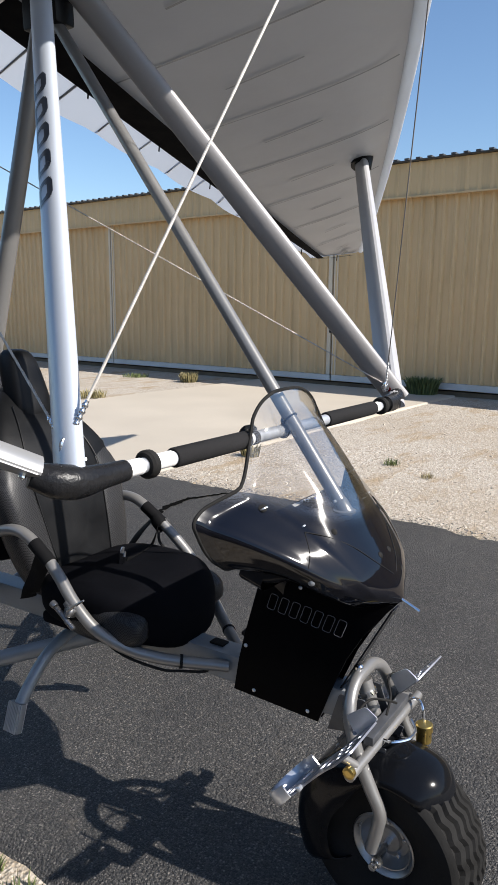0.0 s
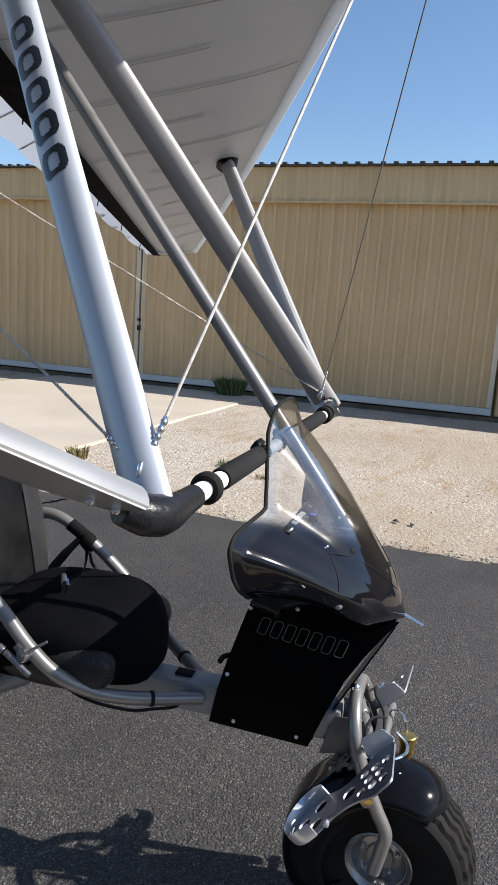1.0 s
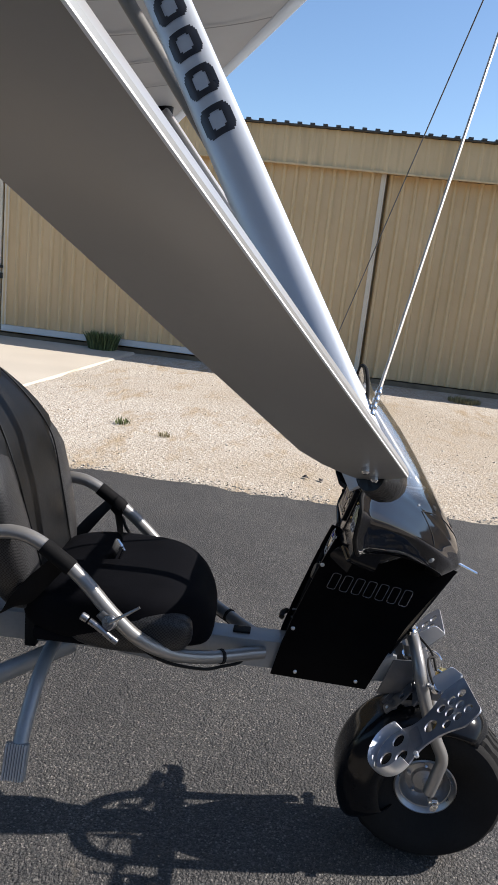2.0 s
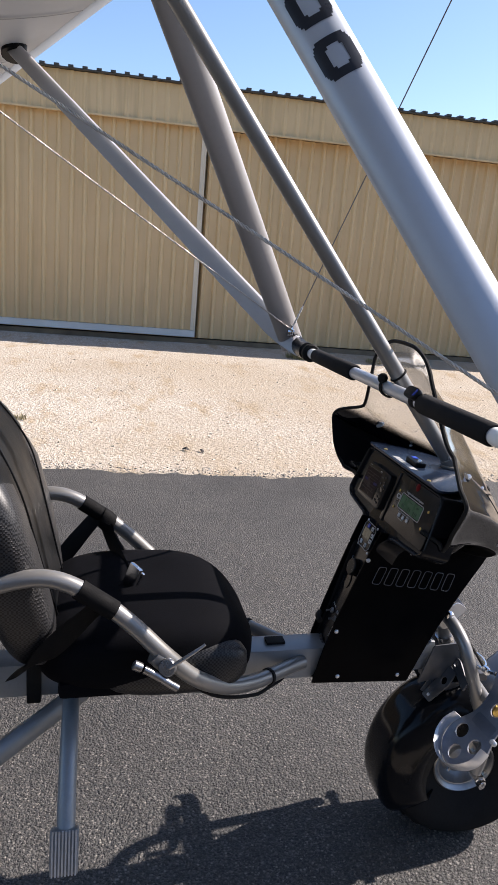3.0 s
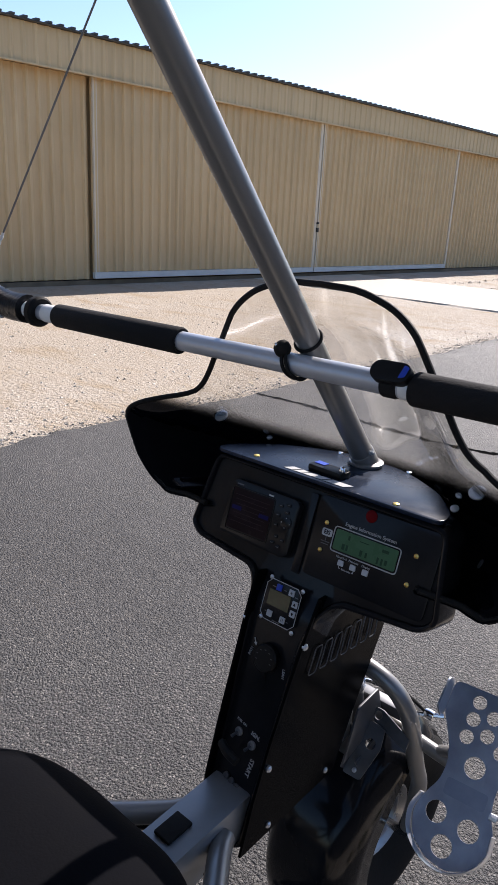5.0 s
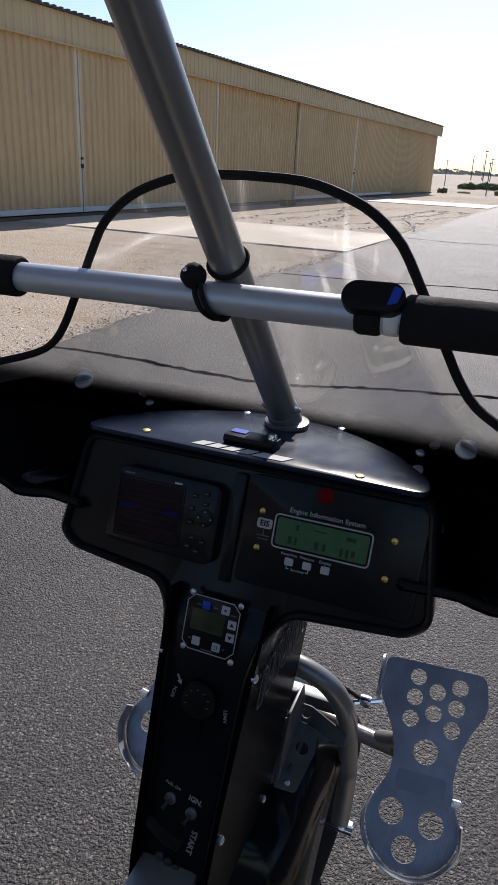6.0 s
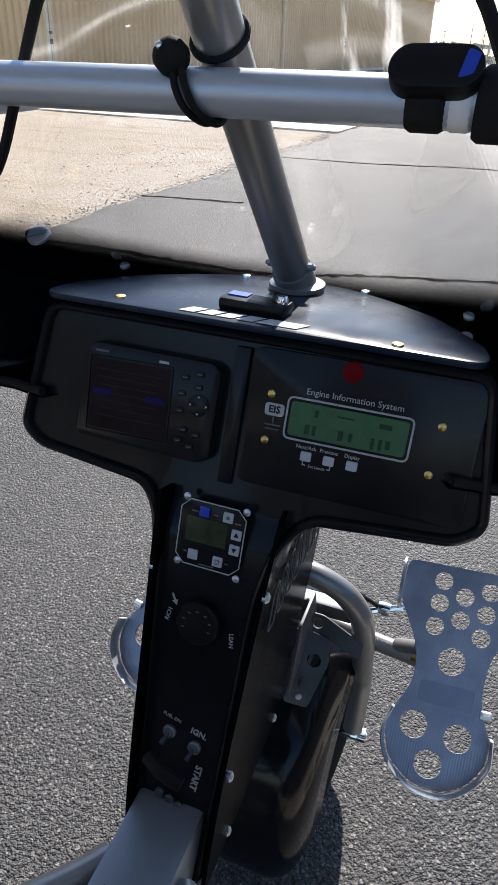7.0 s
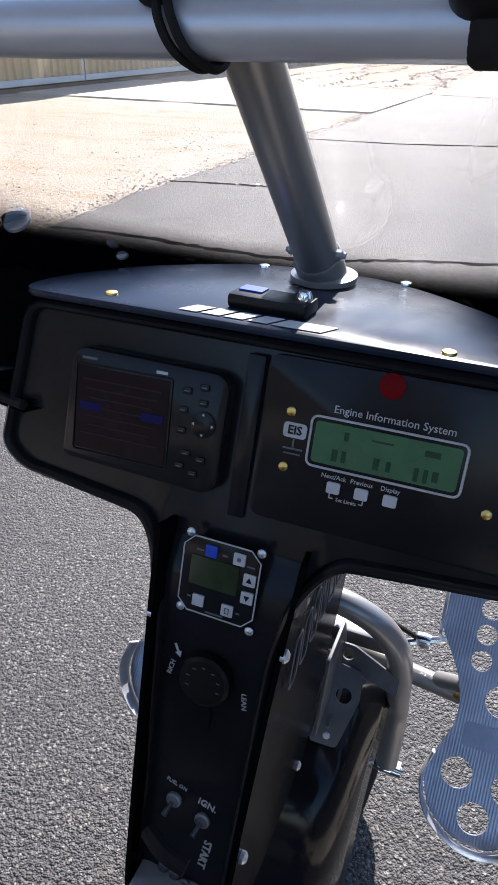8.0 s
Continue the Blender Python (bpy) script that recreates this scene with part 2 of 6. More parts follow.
PLINTH = surface("brown_stained_concrete", (0.17, 0.125, 0.08), 0.9, vary=0.35, scale=3)
DARK_GAP = surface("dark_joint", (0.03, 0.028, 0.025), 0.9)
ROOF = surface("dull_roof_metal", (0.07, 0.066, 0.062), 0.5, 0.3)
SILVER = surface("silver_painted_tube", (0.225, 0.219, 0.211), 0.34, 0.5, vary=0.05, scale=5, fine=160, rough_vary=0.05)
ALLOY = surface("anodised_alloy", (0.58, 0.60, 0.635), 0.33, 0.75, vary=0.05, scale=5, rough_vary=0.06)
BAR_ALLOY = surface("pale_alloy_bar", (0.47, 0.49, 0.53), 0.38, 0.5, vary=0.05, scale=14)
FRAME_GREY = surface("grey_powder_coat", (0.23, 0.245, 0.26), 0.45, 0.35, vary=0.1, scale=9)
SATIN = surface("black_acrylic_panel", (0.0120, 0.0120, 0.0135), 0.18, vary=0.25, scale=14, fine=220, rough_vary=0.05, spec=0.14)
HOOD = surface("dark_blue_dash_top", (0.012, 0.019, 0.036), 0.24, vary=0.2, scale=12, coat=0.0, spec=0.16)
RUBBER = surface("tyre_rubber", (0.014, 0.0135, 0.013), 0.75, vary=0.3, scale=14, fine=130, relief=0.0012, spec=0.12)
FOAM = surface("black_foam_grip", (0.013, 0.0125, 0.013), 0.9, vary=0.25, scale=30, fine=300, relief=0.0012, spec=0.2)
TAPE = surface("black_tape", (0.012, 0.012, 0.013), 0.32, vary=0.3, scale=26, fine=120, relief=0.003, spec=0.2)
CLOTH = surface("black_seat_cloth", (0.0032, 0.0034, 0.0048), 0.85, vary=0.3, scale=12, fine=320, relief=0.0008, spec=0.05)
WEAVE = weave_mat("carbon_weave_vinyl", (0.004, 0.004, 0.005), (0.032, 0.032, 0.034))
VINYL = surface("black_vinyl", (0.0042, 0.0044, 0.005), 0.42, vary=0.3, scale=9, fine=180, relief=0.0006, spec=0.2)
WEBBING = surface("black_webbing", (0.006, 0.006, 0.0065), 0.75, vary=0.2, scale=40, fine=400, relief=0.001, spec=0.08)
CHROME = surface("bright_chrome", (0.75, 0.76, 0.78), 0.16, 1.0, vary=0.05, scale=20)
BRASS = surface("brass", (0.62, 0.44, 0.14), 0.32, 1.0, vary=0.12, scale=40)
PEDAL = surface("ribbed_alloy_plate", (0.25, 0.262, 0.30), 0.36, 0.7, vary=0.12, scale=18)
ROPE = surface("stranded_cable", (0.55, 0.51, 0.46), 0.5, 0.3, vary=0.2, scale=60, fine=500, relief=0.001)
THIN_ROPE = surface("dark_cable", (0.22, 0.20, 0.18), 0.6, 0.3)
LABEL = plain("white_print", (0.42, 0.42, 0.42), 0.6)
DARK_PRINT = surface("dark_blue_print", (0.012, 0.017, 0.028), 0.35)
GREY_PRINT = plain("grey_outline_print", (0.11, 0.11, 0.115), 0.5)
RED = plain("red_plastic", (0.13, 0.003, 0.005), 0.5, spec=0.06)
BLUE = plain("blue_plastic", (0.02, 0.06, 0.42), 0.35)
LCD = surface("green_lcd", (0.062, 0.135, 0.070), 0.3, vary=0.08, scale=30, spec=0.08)
LCD_DARK = surface("dark_green_lcd", (0.022, 0.035, 0.015), 0.16, vary=0.2, scale=60)
SCREEN = surface("dim_colour_screen", (0.016, 0.009, 0.011), 0.25, vary=0.15, scale=30, spec=0.06)
WHITE_KEY = plain("white_button", (0.44, 0.45, 0.47), 0.4)
# near strut: glossier, its grey darkened for the shade on its lower face
NEAR_STRUT = surface("shaded_grey_strut", (0.35, 0.348, 0.345), 0.38, 0.5, vary=0.05, scale=4, rough_vary=0.06)
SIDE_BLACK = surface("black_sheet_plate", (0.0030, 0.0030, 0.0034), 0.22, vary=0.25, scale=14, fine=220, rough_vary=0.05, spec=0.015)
# left upright's shade and right upright's sky reflection are put into their base colours
UPRIGHT_SHADED = surface("shaded_grey_upright", (0.31, 0.295, 0.29), 0.40, 0.25, vary=0.04, scale=4, rough_vary=0.04)
UPRIGHT = surface("sky_tinted_upright", (0.47, 0.51, 0.57), 0.40, 0.25, vary=0.03, scale=4, rough_vary=0.04)
# far strut: the same grey, lightened for light bounced off the gravel
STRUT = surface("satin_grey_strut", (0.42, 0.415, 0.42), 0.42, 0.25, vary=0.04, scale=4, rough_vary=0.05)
NECK = surface("dark_grey_steel", (0.085, 0.088, 0.095), 0.42, 0.45, vary=0.2, scale=22)
FENDER = surface("black_plastic_guard", (0.005, 0.0055, 0.007), 0.14, vary=0.2, scale=9, spec=0.16, rough_vary=0.05)
WHITE_TAPE = surface("white_tape", (0.78, 0.77, 0.75), 0.5, vary=0.06, scale=40)


def leaf_mat(name, dark, light):
    m, n, l, b = nodes_of(name)
    g = n.new("ShaderNodeNewGeometry")
    l.new(ramp(n, l, g.outputs["Random Per Island"], [(0.0, dark), (1.0, light)]), b.inputs["Base Color"])
    b.inputs["Roughness"].default_value = 0.7
    return m


LEAF = leaf_mat("scrub_leaves", (0.045, 0.065, 0.02), (0.15, 0.18, 0.06))
DRY = leaf_mat("dry_weeds", (0.14, 0.12, 0.05), (0.30, 0.25, 0.12))
PEBBLE = leaf_mat("pebbles", (0.14, 0.115, 0.085), (0.62, 0.56, 0.47))
CHIP = leaf_mat("asphalt_chips", (0.02, 0.02, 0.02), (0.24, 0.22, 0.19))


# ---------------------------------------------------------------- mesh helpers
def finish(me, material, smooth=True, angle=38):
    me.materials.append(material)
    if smooth:
        me.shade_smooth()
        me.set_sharp_from_angle(angle=radians(angle))
    return me


def thing(name, at, label, category, kind="", group=""):
    ob = new(name)
    ob.empty_display_size = 0.1
    ob.location = at
    return tagged(ob, label, category, group, kind)


SHIFT = Vector((0, 0, 0))                                 # moves a whole assembly while it is built
STAND = Matrix()                                          # how the aircraft stands on the site


def part(name, geo, material, parent, label="", smooth=True, angle=38):
    """geo: a bmesh, or (verts, faces); in the world's coordinates."""
    me = bpy.data.meshes.new(name)
    if isinstance(geo, tuple):
        me.from_pydata([tuple(v) for v in geo[0]], [], geo[1])
        me.update()
    else:
        geo.to_mesh(me)
        geo.free()
    me.transform(STAND @ Matrix.Translation(SHIFT))
    finish(me, material, smooth, angle)
    ob = new(name, me)
    if parent is not None:
        top = parent
        while top.parent:
            top = top.parent
        ob.parent = parent
        if parent is top:
            ob.matrix_parent_inverse = Matrix.Translation(-Vector(top.location))
    if label:
        ob["label"] = label
    return ob


def single(name, geo, material, label, category, kind="", group="", smooth=True):
    ob = part(name, geo, material, None, "", smooth)
    return tagged(ob, label, category, group, kind)


def curve_points(pts, steps=6):
    """Catmull-Rom through the points."""
    p = [Vector(q) for q in pts]
    p = [p[0] * 2 - p[1]] + p + [p[-1] * 2 - p[-2]]
    out = []
    for i in range(1, len(p) - 2):
        for k in range(steps):
            t = k / steps
            a, b, c, d = p[i - 1], p[i], p[i + 1], p[i + 2]
            out.append(0.5 * ((2 * b) + (c - a) * t + (2 * a - 5 * b + 4 * c - d) * t * t + (3 * b - a - 3 * c + d) * t ** 3))
    return out + [p[-2]]


def tube(pts, r, n=12, steps=6, squash=None, wide=None, closed=False, caps=True):
    """A tube along the points; r a radius, (start, end) or a list along it. squash, wide: half thickness and the direction of the half width r."""
    path = curve_points(pts, steps) if (len(pts) > 2 and steps > 1) else [Vector(q) for q in pts]
    if closed:
        path = path[:-1]
    verts, faces = [], []
    up = Vector(wide) if wide else None
    last = None
    m = len(path)
    for i, p in enumerate(path):
        a = path[i - 1] if (i or closed) else p
        b = path[(i + 1) % m] if (i < m - 1 or closed) else p
        d = (b - a).normalized()
        if up:
            u = (up - d * up.dot(d)).normalized()
        elif last is None:
            u = d.orthogonal().normalized()
        else:
            u = (last - d * last.dot(d)).normalized()
        last = u
        v = d.cross(u)
        if isinstance(r, list):
            f = (len(r) - 1) * i / max(1, m - 1)
            g = min(int(f), len(r) - 2)
            rr = r[g] + (r[g + 1] - r[g]) * (f - g)
        else:
            rr = r if not isinstance(r, tuple) else r[0] + (r[1] - r[0]) * i / max(1, m - 1)
        for k in range(n):
            t = 2 * math.pi * k / n
            verts.append(p + u * rr * math.cos(t) + v * (squash if squash else rr) * math.sin(t))
    rings = m if closed else m - 1
    for i in range(rings):
        j = (i + 1) % m
        for k in range(n):
            k2 = (k + 1) % n
            faces.append((i * n + k, i * n + k2, j * n + k2, j * n + k))
    if not closed and caps:
        faces.append(tuple(range(n))[::-1])
        faces.append(tuple((m - 1) * n + k for k in range(n)))
    return verts, faces


def join(*geos):
    verts, faces = [], []
    for v, f in geos:
        o = len(verts)
        verts += list(v)
        faces += [tuple(i + o for i in q) for q in f]
    return verts, faces


def moved(geo, m):
    return [m @ Vector(v) for v in geo[0]], geo[1]


def box(cx, cy, cz, sx, sy, sz, bevel=0.004, m=None, seg=2):
    bm = bmesh.new()
    bmesh.ops.create_cube(bm, size=1, matrix=Matrix.Translation((cx, cy, cz)) @ Matrix.Diagonal((sx, sy, sz, 1)))
    if bevel:
        bmesh.ops.bevel(bm, geom=bm.edges[:], offset=bevel, segments=seg, affect="EDGES", profile=0.6)
    if m is not None:
        bmesh.ops.transform(bm, matrix=m, verts=bm.verts)
    return bm


def geo_of(bm):
    bm.verts.ensure_lookup_table()
    bm.verts.index_update()
    g = ([v.co.copy() for v in bm.verts], [tuple(v.index for v in f.verts) for f in bm.faces])
    bm.free()
    return g


def prism(outline, depth, m=None, bevel=0.0, seg=2):
    """An outline of (x, y) in the local plane, extruded to z = -depth, with bevelled rim, then moved by m."""
    bm = bmesh.new()
    vs = [bm.verts.new((x, y, 0)) for x, y in outline]
    f = bm.faces.new(vs)
    if f.normal.z < 0:
        f.normal_flip()
    ret = bmesh.ops.extrude_face_region(bm, geom=[f])
    bmesh.ops.translate(bm, vec=(0, 0, -depth), verts=[g for g in ret["geom"] if isinstance(g, bmesh.types.BMVert)])
    bmesh.ops.recalc_face_normals(bm, faces=bm.faces)
    if bevel:
        es = [e for e in bm.edges if abs(e.verts[0].co.z - e.verts[1].co.z) < 1e-6]
        bmesh.ops.bevel(bm, geom=es, offset=bevel, segments=seg, affect="EDGES", profile=0.6)
    if m is not None:
        bmesh.ops.transform(bm, matrix=m, verts=bm.verts)
    return bm


def rounded(pts, r, seg=5):
    """Round the corners of a polygon."""
    out, n = [], len(pts)
    for i in range(n):
        p, a, b = Vector(pts[i]), Vector(pts[i - 1]), Vector(pts[(i + 1) % n])
        da, db = (a - p), (b - p)
        k = min(r, da.length * 0.45, db.length * 0.45)
        s, e = p + da.normalized() * k, p + db.normalized() * k
        for j in range(seg + 1):
            t = j / seg
            out.append(tuple(s * (1 - t) ** 2 + p * 2 * t * (1 - t) + e * t * t))
    return out


def rect(w, h, r=0.0, cx=0.0, cy=0.0, seg=4):
    p = [(cx - w / 2, cy - h / 2), (cx + w / 2, cy - h / 2), (cx + w / 2, cy + h / 2), (cx - w / 2, cy + h / 2)]
    return rounded(p, r, seg) if r else p


def lathe(profile, n=32, m=None, close=False):
    """profile: (radius, x) turned round the x axis."""
    verts, faces = [], []
    for r, x in profile:
        for k in range(n):
            t = 2 * math.pi * k / n
            verts.append(Vector((x, r * math.cos(t), r * math.sin(t))))
    rows = len(profile)
    for i in range(rows if close else rows - 1):
        j = (i + 1) % rows
        for k in range(n):
            k2 = (k + 1) % n
            faces.append((i * n + k, j * n + k, j * n + k2, i * n + k2))
    if not close:
        for i in (0, rows - 1):
            if profile[i][0] > 1e-5:
                faces.append(tuple(i * n + k for k in range(n)))
    if m is not None:
        verts = [m @ v for v in verts]
    return verts, faces


def along(a, b):
    """A pose at a whose x axis points to b."""
    d = (Vector(b) - Vector(a))
    return Matrix.Translation(a) @ d.to_track_quat("X", "Z").to_matrix().to_4x4()


def writing(text, size, m, depth=0.0004, bold=False):
    """Letters of the built-in font as a mesh, centred, in the plane of m."""
    cu = bpy.data.curves.new("writing", "FONT")
    cu.body, cu.size, cu.extrude, cu.align_x, cu.align_y = text, size, depth, "CENTER", "CENTER"
    cu.resolution_u = 2
    if bold:
        cu.offset = size * 0.02
    ob = bpy.data.objects.new("writing", cu)
    scene.collection.objects.link(ob)
    bpy.context.view_layer.update()
    me = bpy.data.meshes.new_from_object(ob.evaluated_get(bpy.context.evaluated_depsgraph_get()))
    geo = ([m @ v.co for v in me.vertices], [tuple(p.vertices) for p in me.polygons])
    bpy.data.objects.remove(ob)
    bpy.data.curves.remove(cu)
    bpy.data.meshes.remove(me)
    return geo


def frame_of(o, x, y):
    """A pose with its x and y axes along x and y."""
    x = Vector(x).normalized()
    y = (Vector(y) - x * Vector(y).dot(x)).normalized()
    z = x.cross(y)
    return Matrix(((x.x, y.x, z.x, o[0]), (x.y, y.y, z.y, o[1]), (x.z, y.z, z.z, o[2]), (0, 0, 0, 1)))


# ---------------------------------------------------------------- ground
HANGAR_TURN = radians(-3.8)
ALONG = Vector((math.sin(-HANGAR_TURN), math.cos(HANGAR_TURN), 0))       # along the hangar's front
OUT = Vector((ALONG.y, -ALONG.x, 0))                                      # out of its front
FRONT = -10.514                                                           # its distance along OUT


def hp(s, d, z):
    """A place s along the hangar, d in front of its wall, at height z."""
    return ALONG * s + OUT * (FRONT + d) + Vector((0, 0, z))


def edge_far(y):
    return -3.08 + 0.032 * y + 0.035 * math.sin(y * 2.1) + 0.05 * noise.noise((y * 3.1, 0, 0)) + 0.035 * noise.noise((y * 9, 5, 0)) + 0.03 * noise.noise((y * 23, 8, 0))


def edge_near(y):
    return 0.42 + 0.012 * y + 0.03 * noise.noise((y * 3.3, 9, 0)) + 0.025 * noise.noise((y * 12, 3, 0))


def ground_sheet():
    """One sheet to the horizon, finer round the walk."""
    xs = [-2500, -900, -300, -120, -60, -30, -18, -12] + [-10 + 0.5 * i for i in range(41)] + [12, 20, 40, 90, 250, 800, 2500]
    ys = [-2500, -800, -250, -90, -45, -25, -15] + [-12 + 0.5 * i for i in range(65)] + [24, 32, 45, 70, 110, 200, 500, 1200, 2500]
    verts = []
    for y in ys:
        for x in xs:
            near = abs(x) < 15 and -14 < y < 22
            z = -0.028 + (0.016 * noise.noise((x * 0.9, y * 0.9, 0)) if near else 0)
            verts.append((x, y, z))
    w = len(xs)
    faces = [(j * w + i, j * w + i + 1, (j + 1) * w + i + 1, (j + 1) * w + i) for j in range(len(ys) - 1) for i in range(w - 1)]
    return verts, faces


single("ground", ground_sheet(), GRAVEL, "pale sandy gravel ground with dry patches", "ground", "structure")


def asphalt_strip():
    ys = [-80, -50, -30, -20] + [-14 + 0.05 * i for i in range(648)] + [19, 21, 24, 28, 34, 42, 55, 75, 110, 160, 260]
    verts, faces = [], []
    cols = [0.0, 0.02, 0.1, 0.3, 0.5, 0.7, 0.9, 0.98, 1.0]
    for y in ys:
        a, b = edge_far(y), edge_near(y)
        if y > 6:
            b += (y - 6) * 0.25
        for c in cols:
            low = -0.03 if c in (0.0, 1.0) else 0.0
            verts.append((a + (b - a) * c, y, low))
    w = len(cols)
    for j in range(len(ys) - 1):
        for i in range(w - 1):
            faces.append((j * w + i, j * w + i + 1, (j + 1) * w + i + 1, (j + 1) * w + i))
    return verts, faces


road = single("road", asphalt_strip(), ASPHALT, "dark worn asphalt taxiway with crumbling edges", "road", "structure")


# unseen asphalt added so the glossy black parts reflect dark ground
def unseen_apron():
    ys = [-60 + 2 * i for i in range(61)]
    verts, faces = [], []
    for y in ys:
        a = 0.80 + 0.03 * y * 0.2 + 0.06 * noise.noise((y * 1.3, 4, 0))
        verts += [(a, y, -0.03), (a + 0.06, y, -0.002), (14.0, y, -0.002), (14.1, y, -0.03)]
    for j in range(len(ys) - 1):
        for i in range(3):
            faces.append((j * 4 + i, j * 4 + i + 1, j * 4 + 5 + i, j * 4 + 4 + i))
    return verts, faces


single("pavement", unseen_apron(), ASPHALT, "unseen dark asphalt apron beyond a sandy verge, added for reflections", "pavement", "structure")


def crack(pts, width, seed):
    r = random.Random(seed)
    path = curve_points([(x, y, 0.003) for x, y in pts], 14)
    verts, faces = [], []
    for i, p in enumerate(path):
        w = width * (0.5 + r.random())
        p = p + Vector((r.uniform(-1, 1), r.uniform(-1, 1), 0)) * 0.012
        verts += [p + Vector((0, w, 0)), p - Vector((0, w, 0))]
        if i:
            k = 2 * i
            faces.append((k - 2, k - 1, k + 1, k))
    return verts, faces


for cr in ([(-2.85, 3.86), (-2.2, 3.87), (-1.75, 3.82), (-1.2, 3.81), (-0.88, 3.9), (-0.6, 4.03), (0.15, 4.24), (0.5, 4.3)],
           [(-2.9, 5.5), (-2.4, 5.58), (-2.0, 5.63)],
           [(-2.75, 8.3), (-1.6, 8.35), (-0.6, 8.6), (0.6, 8.7)],
           [(-2.6, 14.6), (-1.2, 14.4), (0.4, 14.9)],
           [(-2.95, -1.75), (-2.6, -1.9), (-2.2, -1.85)]):
    part("crack", crack(cr, 0.022, 3), CRACK, road, "dark crack in the asphalt")


def apron(s0, s1, seed):
    """A thin concrete path from the hangar's door to the asphalt."""
    r = random.Random(seed)
    n = 24
    verts, faces = [], []
    for i in range(n + 1):
        t = i / n
        for k, s in enumerate((s0, s0 + 0.03, s1 - 0.03, s1)):
            s = s + (0.05 * noise.noise((t * 9, s, seed)) if k in (0, 3) else 0)
            a, b = hp(s, 0.1, 0), hp(s, 6.9, 0)
            b.x = edge_far(b.y) + 0.02
            p = a.lerp(b, t)
            p.z = -0.004 if k in (1, 2) else -0.03
            verts.append(p)
    for i in range(n):
        for k in range(3):
            faces.append((i * 4 + k, i * 4 + k + 1, i * 4 + 5 + k, i * 4 + 4 + k))
    return verts, faces


for s0, s1, sd in ((-7.3, -3.0, 1), (11.1, 15.0, 2), (30.2, 34.1, 3)):
    single("pavement", apron(s0, s1, sd), CONCRETE, "smooth pale concrete path to the hangar door", "pavement", "structure", "concrete aprons", smooth=False)


def pebbles(count, place, lo, hi, seed):
    """Small angular stones, each a squashed eight-sided lump."""
    r = random.Random(seed)
    verts, faces = [], []
    for _ in range(count):
        x, y, z = place(r)
        s = lo + (hi - lo) * r.random() ** 3
        o, a = len(verts), r.random() * 6.28
        for k in range(4):
            t = a + k * 1.57 + r.uniform(-0.3, 0.3)
            q = s * r.uniform(0.7, 1.2)
            verts.append((x + q * math.cos(t), y + q * math.sin(t), z + s * r.uniform(0.0, 0.3)))
        verts.append((x + s * r.uniform(-0.3, 0.3), y + s * r.uniform(-0.3, 0.3), z + s * r.uniform(0.5, 0.9)))
        faces += [(o + k, o + (k + 1) % 4, o + 4) for k in range(4)]
    return verts, faces


def on_gravel(r):
    y = r.uniform(-8, 9)
    x = edge_far(y) - 0.02 - 5.5 * r.random() ** 1.6
    return x, y, -0.03 + 0.016 * noise.noise((x * 0.9, y * 0.9, 0))


def on_far_edge(r):
    y = r.uniform(-5, 12)
    return edge_far(y) + r.gauss(0.0, 0.06), y, -0.008


def on_near_verge(r):
    y = r.uniform(-1.5, 2.5)
    return edge_near(y) + abs(r.gauss(0, 0.25)), y, -0.026


single("gravel", pebbles(11000, on_gravel, 0.004, 0.018, 7), PEBBLE, "loose pale pebbles strewn over sandy ground", "gravel", "stuff")
single("gravel", pebbles(5200, on_far_edge, 0.004, 0.014, 8), CHIP, "loose dark chips along the asphalt edge", "gravel", "stuff")
single("gravel", pebbles(2500, on_near_verge, 0.004, 0.016, 9), PEBBLE, "loose pebbles on the verge", "gravel", "stuff")
for x, y in ((-3.645, 0.59), (-3.62, 0.71)):
    single("stone", pebbles(1, lambda r: (x, y, -0.02), 0.03, 0.035, int(y * 100)), surface("dark_stone", (0.06, 0.05, 0.045), 0.9), "small dark stone lying on pale gravel", "stone", group="dark stones")


def tuft(cx, cy, z, radius, height, count, seed, lean=0.5):
    """A weed clump: many narrow bent blades."""
    r = random.Random(seed)
    verts, faces = [], []
    for _ in range(count):
        a, d = r.random() * 6.28, radius * 0.55 * r.random() ** 0.7
        b = r.random() * 6.28
        p = Vector((cx + d * math.cos(a), cy + d * math.sin(a), z))
        h = height * r.uniform(0.35, 1.0)
        out = Vector((math.cos(a), math.sin(a), 0)) * h * lean * r.uniform(0.2, 1.0)
        side = Vector((math.cos(b), math.sin(b), 0)) * h * r.uniform(0.03, 0.07)
        o = len(verts)
        mid, tip = p + out * 0.4 + Vector((0, 0, h * 0.6)), p + out + Vector((0, 0, h))
        verts += [p - side * 0.6, p + side * 0.6, mid + side, mid - side, tip]
        faces += [(o, o + 1, o + 2, o + 3), (o + 3, o + 2, o + 4)]
    return verts, faces


def weed(cx, cy, radius, height, count, seed, material, label):
    return single("weed", tuft(cx, cy, -0.03, radius, height, count, seed), material, label, "weed", "stuff", smooth=False)


weed(-10.50, -2.87, 0.42, 0.34, 1500, 1, LEAF, "dark green tumbleweed clump against the hangar door")
weed(-9.67, -7.44, 0.30, 0.22, 420, 2, DRY, "dry yellow green weed on gravel")
weed(-6.69, -7.13, 0.45, 0.14, 420, 3, DRY, "flat dry weed patch on gravel")
weed(-9.72, -8.91, 0.5, 0.10, 380, 4, LEAF, "low green weed patch by the hangar")
weed(-4.34, -2.45, 0.16, 0.14, 200, 5, DRY, "dry weed at the concrete edge")
